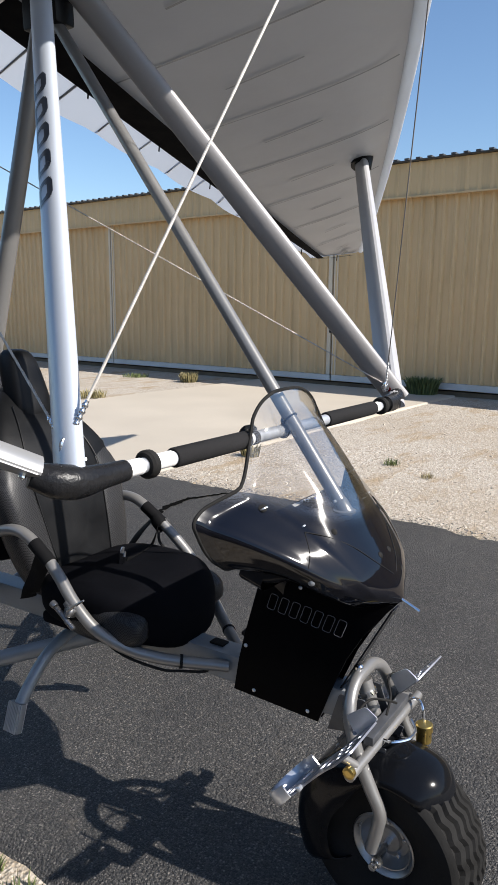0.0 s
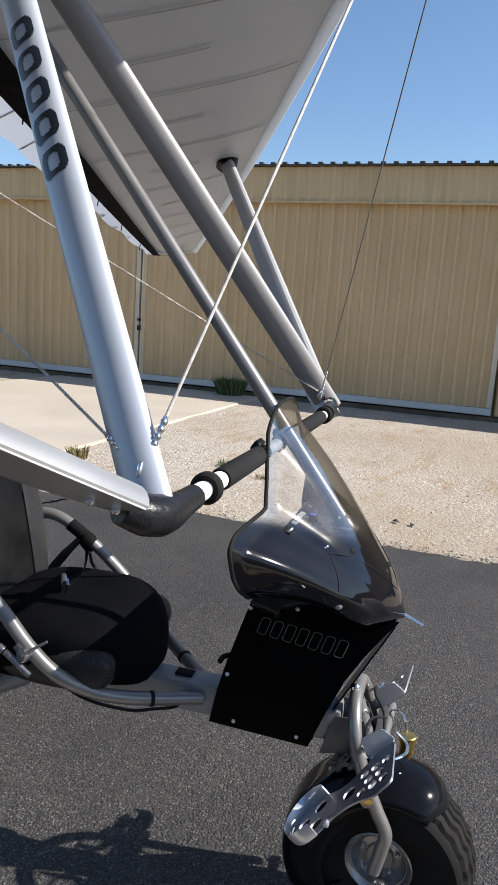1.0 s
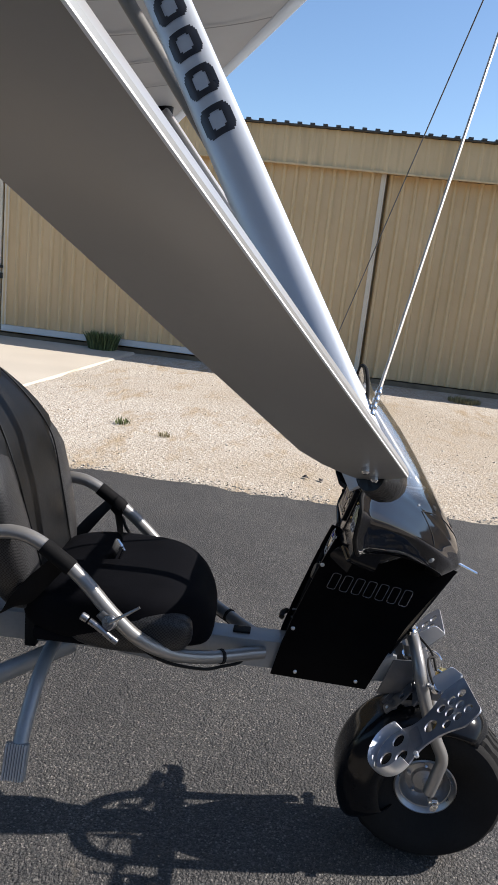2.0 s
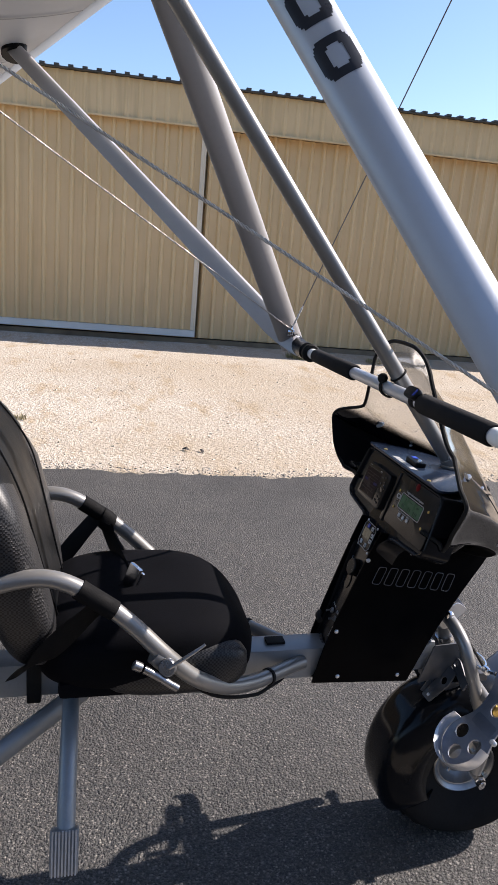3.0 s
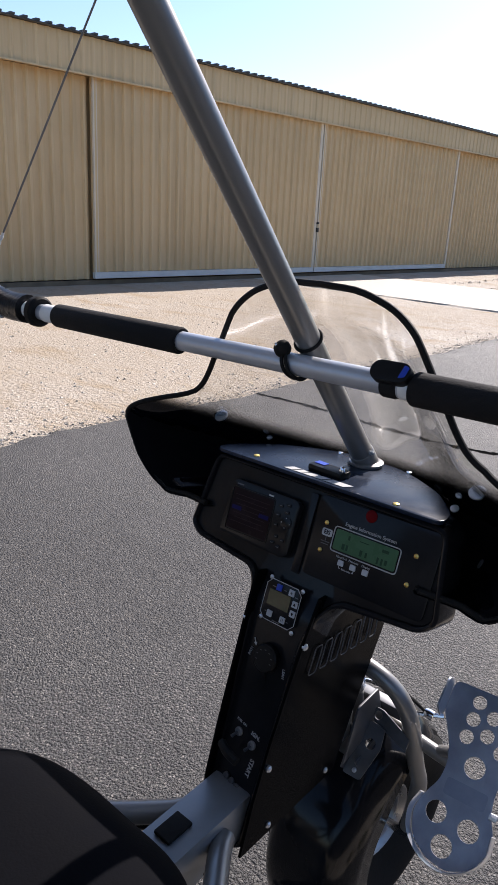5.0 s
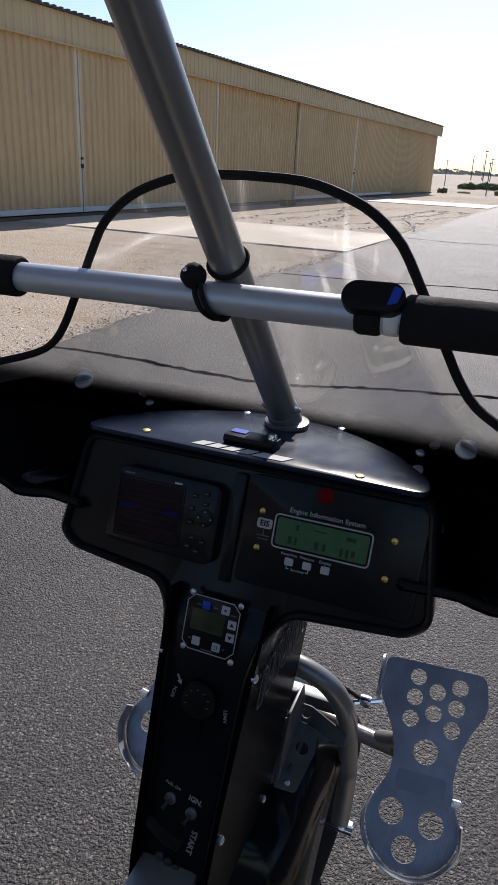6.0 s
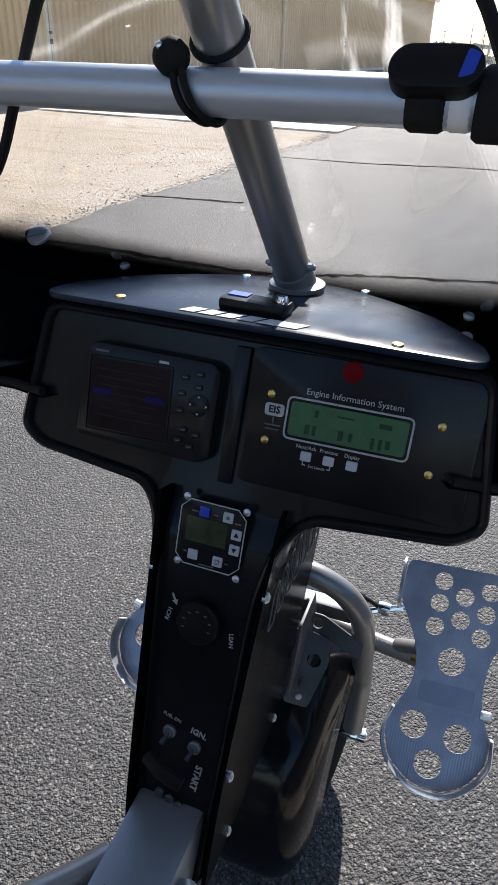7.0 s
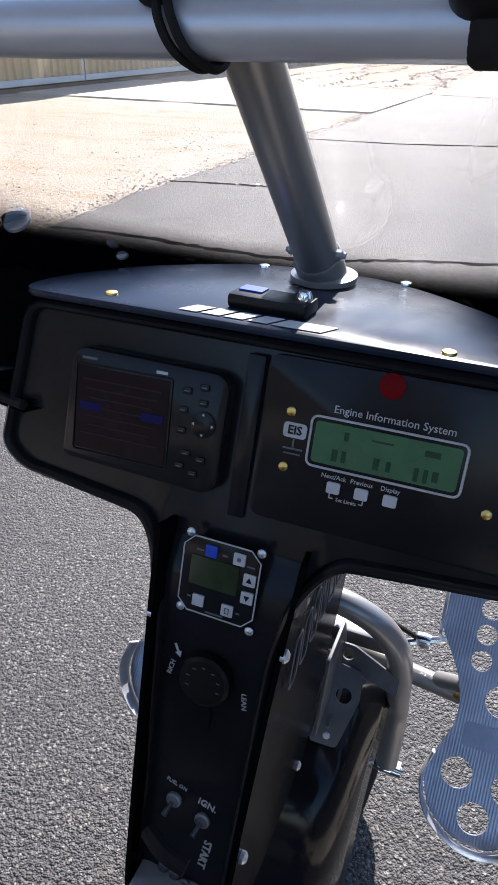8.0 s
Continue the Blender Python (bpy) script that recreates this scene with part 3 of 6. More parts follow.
weed(-4.81, -1.14, 0.14, 0.07, 140, 6, LEAF, "tiny green weed in gravel")
weed(-4.49, -0.67, 0.12, 0.05, 110, 7, DRY, "tiny dry weed in gravel")
weed(-9.30, 3.17, 0.45, 0.085, 1400, 8, DRY, "low dry weeds along the hangar wall")
weed(-9.20, 4.53, 0.5, 0.07, 1300, 9, DRY, "low dry weeds along the hangar wall")
weed(-8.05, 23.43, 0.5, 0.25, 260, 10, DRY, "dry weeds at the hangar door")
for i, (y, c) in enumerate(((-0.32, 150), (-0.12, 200), (0.02, 130), (0.72, 120), (0.85, 150), (1.0, 170), (1.14, 110), (1.35, 120))):
    weed(edge_near(y) + 0.05, y, 0.09, 0.055, c, 20 + i, LEAF if i % 3 else DRY, "small green weeds in the asphalt edge")


# ---------------------------------------------------------------- hangar
def ribbed(s0, s1, z0, z1, d, pitch=0.205, rise=0.046, foot=0.028, phase=0.0):
    """Upright ribbed sheet from s0 to s1, proud of d, with its thickness behind."""
    prof = []
    s = s0
    while s < s1 - 1e-6:
        e = min(s + pitch, s1)
        for ds, dd in ((0, 0), (foot, rise), (foot * 2.2, rise), (foot * 3.2, 0)):
            if s + ds < s1:
                prof.append((s + ds, d + dd))
        s = e
    prof.append((s1, d))
    verts, faces = [], []
    for a, b in prof:
        verts += [hp(a, b, z0), hp(a, b, z1)]
    n = len(prof)
    faces = [(2 * i, 2 * i + 2, 2 * i + 3, 2 * i + 1) for i in range(n - 1)]
    return verts, faces


def slab(s0, s1, d0, d1, z0, z1):
    v = [hp(s, d, z) for s in (s0, s1) for d in (d0, d1) for z in (z0, z1)]
    return v, [(0, 1, 3, 2), (4, 6, 7, 5), (0, 4, 5, 1), (2, 3, 7, 6), (0, 2, 6, 4), (1, 5, 7, 3)]


EAVE, HEAD = 3.912, 3.365
S_END, S_START = 48.5, -41.0
hangar = thing("hangar", hp(0, -6, 0), "long tan ribbed sheet-metal hangar with sliding doors", "hangar")
part("wall", join(slab(S_START, S_END, -12.0, -0.16, -0.1, EAVE - 0.06), ), TAN, hangar, "tan sheet-metal end wall", smooth=False)
part("fascia", join(ribbed(S_START, S_END, HEAD, EAVE, 0.16, 0.205, 0.02), slab(S_START, S_END, -0.15, 0.155, HEAD, EAVE)), TAN, hangar, "ribbed tan fascia above the doors", smooth=False)
part("drip_edge", slab(S_START, S_END, 0.15, 0.20, HEAD - 0.03, HEAD - 0.002), TAN, hangar, "folded lower edge of the fascia", smooth=False)
part("end_trim", slab(S_END, S_END + 0.12, -0.2, 0.2, HEAD, EAVE), TAN, hangar, smooth=False)
part("roof", slab(S_START - 0.1, S_END + 0.15, -12.2, 0.26, EAVE + 0.005, EAVE + 0.025), ROOF, hangar, "low metal roof", smooth=False)
rib_mesh = None
part("roof_rib", join(*[slab(S_START + 0.205 * k, S_START + 0.205 * k + 0.075, -6.0, 0.28, EAVE + 0.026, EAVE + 0.054) for k in range(140)]), ROOF, hangar, smooth=False)
for k in range(140, int((S_END - S_START) / 0.205)):
    s = S_START + 0.205 * k
    if rib_mesh is None:
        rib = part("roof_rib", slab(s, s + 0.075, -6.0, 0.28, EAVE + 0.026, EAVE + 0.054), ROOF, hangar, smooth=False)
        rib_mesh = rib.data
    else:
        nxt = new("roof_rib", rib_mesh)
        nxt.parent = hangar
        nxt.matrix_parent_inverse = rib.matrix_parent_inverse.copy()
        nxt.location = ALONG * (0.205 * (k - 140))
part("plinth", slab(S_START, S_END, -0.15, 0.02, -0.1, 0.05), PLINTH, hangar, "dark stained foot of the wall", smooth=False)


def leaf_door(s0, s1, white):
    d = 0.05 if white else -0.04
    z0 = 0.20 if white else 0.07
    leaf = part("door_leaf" if white else "wall_panel", join(ribbed(s0 + 0.02, s1 - 0.02, z0, HEAD - 0.01, d), slab(s0 + 0.02, s1 - 0.02, d - 0.05, d - 0.003, z0, HEAD - 0.01)),
                TAN, hangar, "tan ribbed sliding door leaf" if white else "tan ribbed fixed wall panel", smooth=False)
    if white:
        part("bottom_rail", slab(s0 + 0.02, s1 - 0.02, d - 0.05, d + 0.035, 0.085, 0.195), WHITE_STEEL, leaf, "whitish steel bottom rail", smooth=False)
        for a in (s0 + 0.02, s1 - 0.10):
            part("edge_trim", slab(a, a + 0.08, d + 0.001, d + 0.044, 0.2, HEAD - 0.02), PALE_TAN, leaf, smooth=False)
    return leaf


BAYS = ((-40.9, -35, 0), (-35, -29.3, 1), (-29.3, -23.5, 1), (-23.5, -17.8, 0), (-17.8, -11.7, 1), (-11.7, -5.53, 1), (-5.53, 0.92, 1), (0.92, 7.02, 0), (7.02, 13.16, 1), (13.16, 19.37, 1),
        (19.37, 25.4, 0), (25.4, 32.0, 1), (32.0, 38.5, 1), (38.5, 44.7, 0), (44.7, 48.45, 0))
for s0, s1, white in BAYS:
    leaf_door(s0, s1, white)
for s in (-5.53, 13.16, 32.0):
    for z, h in ((1.0, 0.16), (1.18, 0.08)):
        part("door_latch", slab(s - 0.03, s + 0.03, 0.085, 0.13, z, z + h * 0.6), DARK_GAP, hangar, "dark door latch", smooth=False)


# unseen plain dark wall, added to close the near side and darken reflections
single("unseen_wall_east", join(([(17.0, -45, -0.1), (17.0, 60, -0.1), (17.0, 60, 5.2), (17.0, -45, 5.2)], [(0, 1, 2, 3)]), ([(17.3, -45, -0.1), (17.3, 60, -0.1), (17.3, 60, 5.2), (17.3, -45, 5.2)], [(3, 2, 1, 0)]), ([(17.0, -45, 5.2), (17.0, 60, 5.2), (17.3, 60, 5.2), (17.3, -45, 5.2)], [(0, 1, 2, 3)])), surface("dark_brown_sheet", (0.07, 0.06, 0.05), 0.8, vary=0.2, scale=0.6), "unseen dark brown wall added for darker reflections", "wall", "structure", smooth=False)

# ---------------------------------------------------------------- distance
def bush(name, cx, cy, w, h, count, seed, label, material=LEAF, size=0.16):
    """A shrub of many small leaf clumps on short stems."""
    r = random.Random(seed)
    verts, faces = [], []
    for _ in range(count):
        a, e, d = r.random() * 6.28, r.random(), r.random() ** 0.4
        lump = 0.75 + 0.5 * noise.noise((math.cos(a) * 1.7, math.sin(a) * 1.7, seed))
        p = Vector((cx + w * d * lump * math.cos(a), cy + w * d * lump * math.sin(a), h * lump * (0.05 + 0.95 * e * math.sqrt(max(0.05, 1 - d * d * 0.7)))))
        u = Vector((r.uniform(-1, 1), r.uniform(-1, 1), r.uniform(-1, 1))).normalized() * size * r.uniform(0.5, 1.2)
        v = u.orthogonal().normalized() * size * r.uniform(0.4, 0.9)
        o = len(verts)
        verts += [p - u, p + v, p + u, p - v]
        faces.append((o, o + 1, o + 2, o + 3))
    return single(name, (verts, faces), material, label, "bush", smooth=False)


for i, (x, y, w, h) in enumerate(((-6.9, 66.5, 1.1, 0.62), (-5.2, 67.5, 1.3, 0.72), (-3.2, 66.5, 1.2, 0.78), (-1.0, 68, 1.5, 0.8), (1.8, 69, 1.7, 0.9), (5.4, 70, 2.4, 1.1), (10.5, 74, 3.2, 1.4))):
    bush("bush", x, y, w, h, 1100, 40 + i, "low green desert scrub beyond the hangar", size=0.10)
bush("bush", -6.75, 50.2, 0.42, 0.42, 420, 51, "small green shrub at the hangar corner", size=0.07)
for i, (x, y, w, h) in enumerate(((-3.1, 51.2, 0.7, 0.34), (-1.6, 52.0, 0.9, 0.4), (-5.6, 52.5, 0.8, 0.14))):
    weed(x, y, w, h, 700, 60 + i, DRY, "dry brown weeds on open ground")
for i, (x, y, h, rad) in enumerate(((-3.85, 49, 1.97, 0.035), (-10.75, 80, 2.45, 0.045), (-16.6, 160, 4.7, 0.10), (-17.2, 190, 3.4, 0.09), (-13.3, 150, 5.35, 0.10), (-12.0, 150, 4.0, 0.09))):
    pole = thing("utility_pole", (x, y, 0), "thin grey pole on open ground far off", "pole", group="far poles")
    part("shaft", tube([(x, y, -0.2), (x, y, h)], (rad, rad * 0.7), 8, 1), ROOF, pole)
    part("cross_arm", tube([(x - rad * 3, y, h - 0.06), (x + rad * 3, y, h - 0.06)], rad * 0.8, 6, 1), ROOF, pole)


def on_rough(r):
    """Scraped-up dirt in loose rows along the gravel."""
    y = r.uniform(15.8, 26.6)
    k = r.choice((0.25, 0.9, 1.6, 2.5, 3.4, 4.2))
    x = edge_far(y) - 0.05 - k + r.gauss(0, 0.10) + 0.5 * noise.noise((y * 0.35, k, 2))
    return x, y, -0.03


single("gravel", pebbles(2200, on_rough, 0.008, 0.045, 77), leaf_mat("dirt_clods", (0.15, 0.12, 0.085), (0.36, 0.31, 0.24)), "loose brown dirt clods on the gravel", "gravel", "stuff", smooth=False)
far = []
r = random.Random(11)
verts, faces = [], []
x = -260.0
while x < 420:
    w, h = r.uniform(4, 10), r.uniform(1.0, 4.2)
    for _ in range(26):
        p = Vector((x + r.uniform(0, w), 620 + r.uniform(-12, 12), h * r.random()))
        u, v = Vector((r.uniform(0.8, 2), 0, r.uniform(-0.5, 0.5))), Vector((0, 0.3, r.uniform(0.5, 1.4)))
        o = len(verts)
        verts += [p - u, p - v, p + u, p + v]
        faces.append((o, o + 1, o + 2, o + 3))
    x += w * 0.8
# distance haze is put into the leaf colours as a pale grey green
single("far_trees", (verts, faces), leaf_mat("hazed_foliage", (0.22, 0.24, 0.21), (0.34, 0.36, 0.32)), "low line of trees on the horizon, lightened for haze", "trees", "stuff", smooth=False)


# the trike stands a little above the level at which the site was laid out
for ob in [o for o in scene.objects if o.parent is None and o.type in ("MESH", "EMPTY")]:
    ob.location.z -= 0.027

# the parked aircraft leans a little on its soft tyres
STAND = Matrix(((0.9819, -0.0104, 0.0309, -0.0137), (-0.0024, 0.9761, -0.0059, 0.0137), (-0.0026, 0.0109, 0.9825, 0.0100), (0, 0, 0, 1)))

# ---------------------------------------------------------------- wing
XC = -0.105                                             # the wing's centre line
wing = thing("hang_glider_wing", (XC, -0.3, 2.3), "strut-braced white sailcloth hang glider wing above the trike", "wing")


def le(d):
    return 0.845 - 0.43 * d - 0.0155 * d * d


def te(d):
    if d > 4.45:                                          # raked tip
        return -1.88 + 0.6 * (d - 4.45)
    return -1.27 - 0.10 * d - 0.0085 * d * d - 0.03 * abs(math.sin(d * 5.2))


def seam(d):
    return max(-0.833 - 0.2227 * d, te(d) + 0.01)


def wz(y, d):
    """Height of the sail: the leading edge droops towards the tip, and the tips are washed out."""
    return 2.655 - 0.075 * d - 0.0135 * d * d + (0.085 + 0.049 * d) * (y - le(d))


TIP = 4.85


def sail_geo(side, front, back, lift, rows=46, cols=12, flat=False):
    verts, faces = [], []
    for i in range(rows + 1):
        d = TIP * i / rows
        a, b = front(d), back(d)
        for j in range(cols + 1):
            t = j / cols
            y = a + (b - a) * t
            z = wz(y, d) + lift * (math.sin(math.pi * t ** 0.55) * (a - b) if not flat else 0.0)
            z += 0.006 * noise.noise((d * 2.2, y * 2.2, 3 + lift)) if 0 < t < 1 else 0
            verts.append((XC + side * d, y, z))
    w = cols + 1
    for i in range(rows):
        for j in range(cols):
            faces.append((i * w + j, i * w + j + 1, i * w + w + j + 1, i * w + w + j))
    return verts, faces


def under_z(y, d):
    """Height of the sagging under sail."""
    a, b = le(d), seam(d)
    t = max(0.0, min(1.0, (a - y) / max(0.01, a - b)))
    return wz(y, d) - 0.03 * math.sin(math.pi * t ** 0.55) * (a - b)


def strip_on(side, d0, d1, y_of0, y_of1, width, drop, n=14):
    """A narrow strip lying under the sail."""
    verts, faces = [], []
    for i in range(n + 1):
        t = i / n
        d = d0 + (d1 - d0) * t
        y = y_of0 + (y_of1 - y_of0) * t
        z = under_z(y, d) - drop
        verts += [(XC + side * (d - width), y, z), (XC + side * (d + width), y, z)]
        if i:
            k = 2 * i
            faces.append((k - 2, k - 1, k + 1, k))
    return verts, faces


for side in (-1, 1):
    part("top_sail", sail_geo(side, le, te, 0.075), SAIL, wing, "sunlit white top sail")
    low = part("under_sail", sail_geo(side, le, seam, -0.03, 46, 8), SAIL_SHADED, wing, "under surface of the sail, shade put into its grey")
    # the dark seam where the under surface ends
    verts, faces = [], []
    for i in range(61):
        d = 0.05 + (TIP - 0.1) * i / 60
        y, w = seam(d), 0.11 - 0.017 * d
        verts += [(XC + side * d, y + w, wz(y + w, d) - 0.030), (XC + side * d, y - w, wz(y - w, d) - 0.012)]
        if i:
            faces.append((2 * i - 2, 2 * i - 1, 2 * i + 1, 2 * i))
    part("seam_strip", (verts, faces), CLOTH, wing, "black strip along the under sail's rear edge")
    part("leading_edge", tube([(XC + side * d, le(d) + 0.005, wz(le(d), d) + 0.012) for d in (0, 1.3, 2.6, 3.9, TIP)], (0.04, 0.03), 10, 5), SAIL, wing, "white padded leading edge")
    for k in range(15):
        d = 0.26 + 0.318 * k
        short = k % 2 == 1
        f = le(d) - (0.35 * (le(d) - seam(d)) if short else 0.06)
        b = seam(d) + (0.35 * (le(d) - seam(d)) if short else 0.06)
        part("batten", strip_on(side, d, d + 0.04, f, b, 0.006, 0.009), FRAME_GREY, low)
        part("rear_batten", tube([(XC + side * d, seam(d) - 0.05, wz(seam(d), d) + 0.035), (XC + side * (d + 0.03), te(d) + 0.01, wz(te(d), d) + 0.004)], 0.007, 6, 1), FRAME_GREY, low)
        if k % 2 == 0:
            part("pull_tab", tube([(XC + side * d, seam(d) - 0.06, wz(seam(d), d)), (XC + side * d, seam(d) - 0.07, wz(seam(d), d) - 0.06)], 0.004, 5, 1), WEBBING, low)
part("tip_patch", strip_on(-1, 4.52, 4.62, -1.58, -1.68, 0.03, 0.022, 4), FRAME_GREY, wing)
part("keel_tube", tube([(XC, 0.83, 2.635), (XC, -0.25, 2.39), (XC, -1.75, 2.05)], 0.025, 14, 1), ALLOY, wing, "alloy keel tube")
part("apex_block", box(XC, -0.27, 2.335, 0.20, 0.20, 0.09, 0.012), VINYL, wing, "black hang block at the apex")


def aero_tube(a, b, chord, thick, name, label, ends=True):
    a, b = Vector(a), Vector(b)
    d = (b - a).normalized()
    return part(name, tube([a, b], chord / 2, 22, 1, squash=thick / 2, wide=(0.22 if a.x > 0 else -0.22, 1, 0.25)), UPRIGHT if "pale" in label else UPRIGHT_SHADED, wing, label)


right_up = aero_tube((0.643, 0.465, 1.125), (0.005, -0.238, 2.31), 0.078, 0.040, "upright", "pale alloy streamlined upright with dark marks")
left_up = aero_tube((-0.768, 0.478, 1.118), (-0.110, -0.264, 2.31), 0.078, 0.040, "upright", "streamlined upright, grey darkened for shade")


def foil(a, b, chord, thick, wide):
    """A streamlined strut: round nose towards wide, curved above, flat below, with a thin tail."""
    a, b = Vector(a), Vector(b)
    u = (b - a).normalized()
    q = Vector(wide)
    q = (q - u * q.dot(u)).normalized()
    v = u.cross(q)
    v = v if v.z > 0 else -v
    half = chord / 2
    upper = [(-half, 0.0015), (-half * 0.5, thick * 0.48), (0.0, thick * 0.86), (half * 0.35, thick), (half * 0.62, thick * 0.93), (half * 0.82, thick * 0.70), (half * 0.95, thick * 0.40), (half, thick * 0.14)]
    prof = upper + [(half * 0.97, 0.0), (half * 0.5, -0.0025), (0.0, -0.003), (-half * 0.5, -0.002), (-half, -0.0015)]
    length = (b - a).length
    verts, faces, n = [], [], len(prof)
    stops = [(0.0, 0.30), (0.03, 0.55), (0.07, 0.8), (0.13, 1.0), (length, 1.0)]
    for at, keep in stops:
        for c, t in prof:
            verts.append(a + u * at + q * (c * keep if c < 0 else c) + v * t)
    for i in range(len(stops) - 1):
        for k in range(n):
            k2 = (k + 1) % n
            faces.append((i * n + k, i * n + k2, i * n + n + k2, i * n + n + k))
    faces += [tuple(range(n))[::-1], tuple((len(stops) - 1) * n + k for k in range(n))]
    return verts, faces


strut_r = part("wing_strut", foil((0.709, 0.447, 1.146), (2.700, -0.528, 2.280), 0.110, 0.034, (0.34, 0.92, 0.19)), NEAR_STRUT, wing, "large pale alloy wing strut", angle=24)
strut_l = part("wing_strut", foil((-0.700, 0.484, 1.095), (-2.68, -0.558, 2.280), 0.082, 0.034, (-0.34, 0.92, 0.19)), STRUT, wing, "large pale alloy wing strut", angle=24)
for x, y in ((-2.68, -0.56), (2.705, -0.535)):
    part("strut_socket", tube([(x, y, 2.255), (x * 1.012, y, 2.33)], 0.062, 14, 1), VINYL, wing, "dark socket where the strut meets the sail")
for s, side in ((strut_r, 1), (strut_l, -1)):
    a = Vector((0.709, 0.447, 1.146) if side > 0 else (-0.700, 0.484, 1.095))
    b = Vector((2.700, -0.528, 2.280) if side > 0 else (-2.68, -0.558, 2.280))
    u = (b - a).normalized()
    q = Vector((0.34 * side, 0.92, 0.19))
    q = (q - u * q.dot(u)).normalized()
    nrm = u.cross(q) * (1 if (u.cross(q)).z < 0 else -1)
    for t, o in ((0.014, 0.012), (0.056, 0.010)):
        c = a + u * t
        part("bolt", lathe([(0.005, -0.004), (0.006, 0.0), (0.006, 0.008), (0.003, 0.011)], 8, along(c + q * o, c + q * o + nrm)), CHROME, s, "bright bolt head")
    if side > 0:
        part("seam_line", tube([a + u * 0.005 + q * 0.0538, a + u * 2.2 + q * 0.0538], 0.0014, 5, 1), WHITE_TAPE, s)


foot, up_dir = Vector((-0.768, 0.478, 1.118)), (Vector((-0.110, -0.264, 2.31)) - Vector((-0.768, 0.478, 1.118))).normalized()
out_dir = up_dir.cross(Vector((-0.22, 1, 0.25))).normalized()
out_dir = out_dir if out_dir.x > 0 else -out_dir
red_at = foot + up_dir * 0.055 + out_dir * 0.0195
part("red_mark", lathe([(0.0085, 0), (0.0085, 0.0012), (0.0, 0.0014)], 14, along(red_at, red_at + out_dir)), RED, left_up, "small red sticker")
part("bolt", lathe([(0.0055, 0), (0.0055, 0.004), (0.003, 0.006), (0.0, 0.0065)], 8, along(red_at - up_dir * 0.030, red_at - up_dir * 0.030 + out_dir)), CHROME, left_up, "bright bolt head")


def marks_on_upright():
    """Five dark hollow blocks in place of the maker's name, wrapped round the outer face of the upright."""
    a, b = Vector((0.643, 0.465, 1.125)), Vector((0.005, -0.238, 2.31))
    u = (b - a).normalized()
    q = Vector((0.22, 1, 0.25))
    q = (q - u * q.dot(u)).normalized()
    w = u.cross(q)
    w = w if w.x > 0 else -w

    def at(along_it, deg):
        t = radians(deg)
        return a + u * along_it + q * (0.0396 * math.cos(t)) + w * (0.0206 * math.sin(t))
    for i in range(5):
        t0 = 0.622 + 0.082 * i
        rows, cols = 14, 28
        verts, faces = [], []
        for r in range(rows + 1):
            for c in range(cols + 1):
                verts.append(at(t0 + 0.060 * r / rows, 46 + 88 * c / cols))
        for r in range(rows):
            for c in range(cols):
                x, y = (r + 0.5) / rows * 2 - 1, (c + 0.5) / cols * 2 - 1
                full = abs(x) ** 4 + abs(y) ** 4 < 1.0
                hole = (abs(x) / 0.52) ** 4 + (abs(y) / 0.46) ** 4 < 1.0
                if full and not hole:
                    k = r * (cols + 1) + c
                    faces.append((k, k + 1, k + cols + 2, k + cols + 1))
        part("name_mark", (verts, faces), DARK_PRINT, right_up, "dark blue printed block")


marks_on_upright()

# base bar with its grips
BZ, BY = 1.122, 0.487
BARM = Matrix.Translation((0, BY, BZ)) @ pose(0, 0, 0, 0, -0.6, 0)
bar = part("base_bar", tube([(-0.70, BY, BZ - 0.0073), (0.64, BY, BZ + 0.0067)], 0.0142, 18, 1), BAR_ALLOY, wing, "pale alloy base bar")


def sleeve(x0, x1, r, material, name, label, parent=None, lip=0.002):
    p = lathe([(r - lip, x0), (r, x0 + 0.003), (r, x1 - 0.003), (r - lip, x1)], 20, BARM)
    return part(name, p, material, parent or bar, label)


sleeve(0.150, 0.405, 0.0200, FOAM, "grip", "black foam grip")
sleeve(-0.536, -0.228, 0.0200, FOAM, "grip", "black foam grip")
for x0, x1 in ((0.407, 0.457), (0.494, 0.54), (-0.575, -0.538), (-0.632, -0.614)):
    sleeve(x0, x1, 0.0156, WHITE_TAPE, "tape_band", "white tape band")
for x in (0.476, -0.597):
    part("hand_stop", lathe([(0.014, x - 0.010), (0.023, x - 0.011), (0.027, x - 0.006), (0.027, x + 0.006), (0.023, x + 0.011), (0.014, x + 0.010)], 24, BARM), RUBBER, bar, "black rubber hand stop")
part("corner_wrap", tube([(0.537, BY, BZ + 0.005), (0.59, BY, BZ + 0.005), (0.64, BY - 0.002, BZ + 0.005), (0.675, BY - 0.014, BZ + 0.011), (0.710, BY - 0.038, BZ + 0.026)], [0.0195, 0.021, 0.025, 0.030, 0.029, 0.021], 16, 6), TAPE, wing, "black tape wrapped round the corner fitting")
part("corner_wrap", tube([(-0.632, BY, BZ - 0.006), (-0.69, BY, BZ - 0.006), (-0.735, BY - 0.004, BZ + 0.002), (-0.752, BY - 0.014, BZ + 0.016)], 0.026, 16, 6), TAPE, wing, "black tape wrapped round the corner fitting")
part("tape_patch", geo_of(box(0.630, 0.462, 1.160, 0.034, 0.030, 0.006, 0.002, Matrix.Identity(4))), WHITE_TAPE, wing, "white tape scrap")
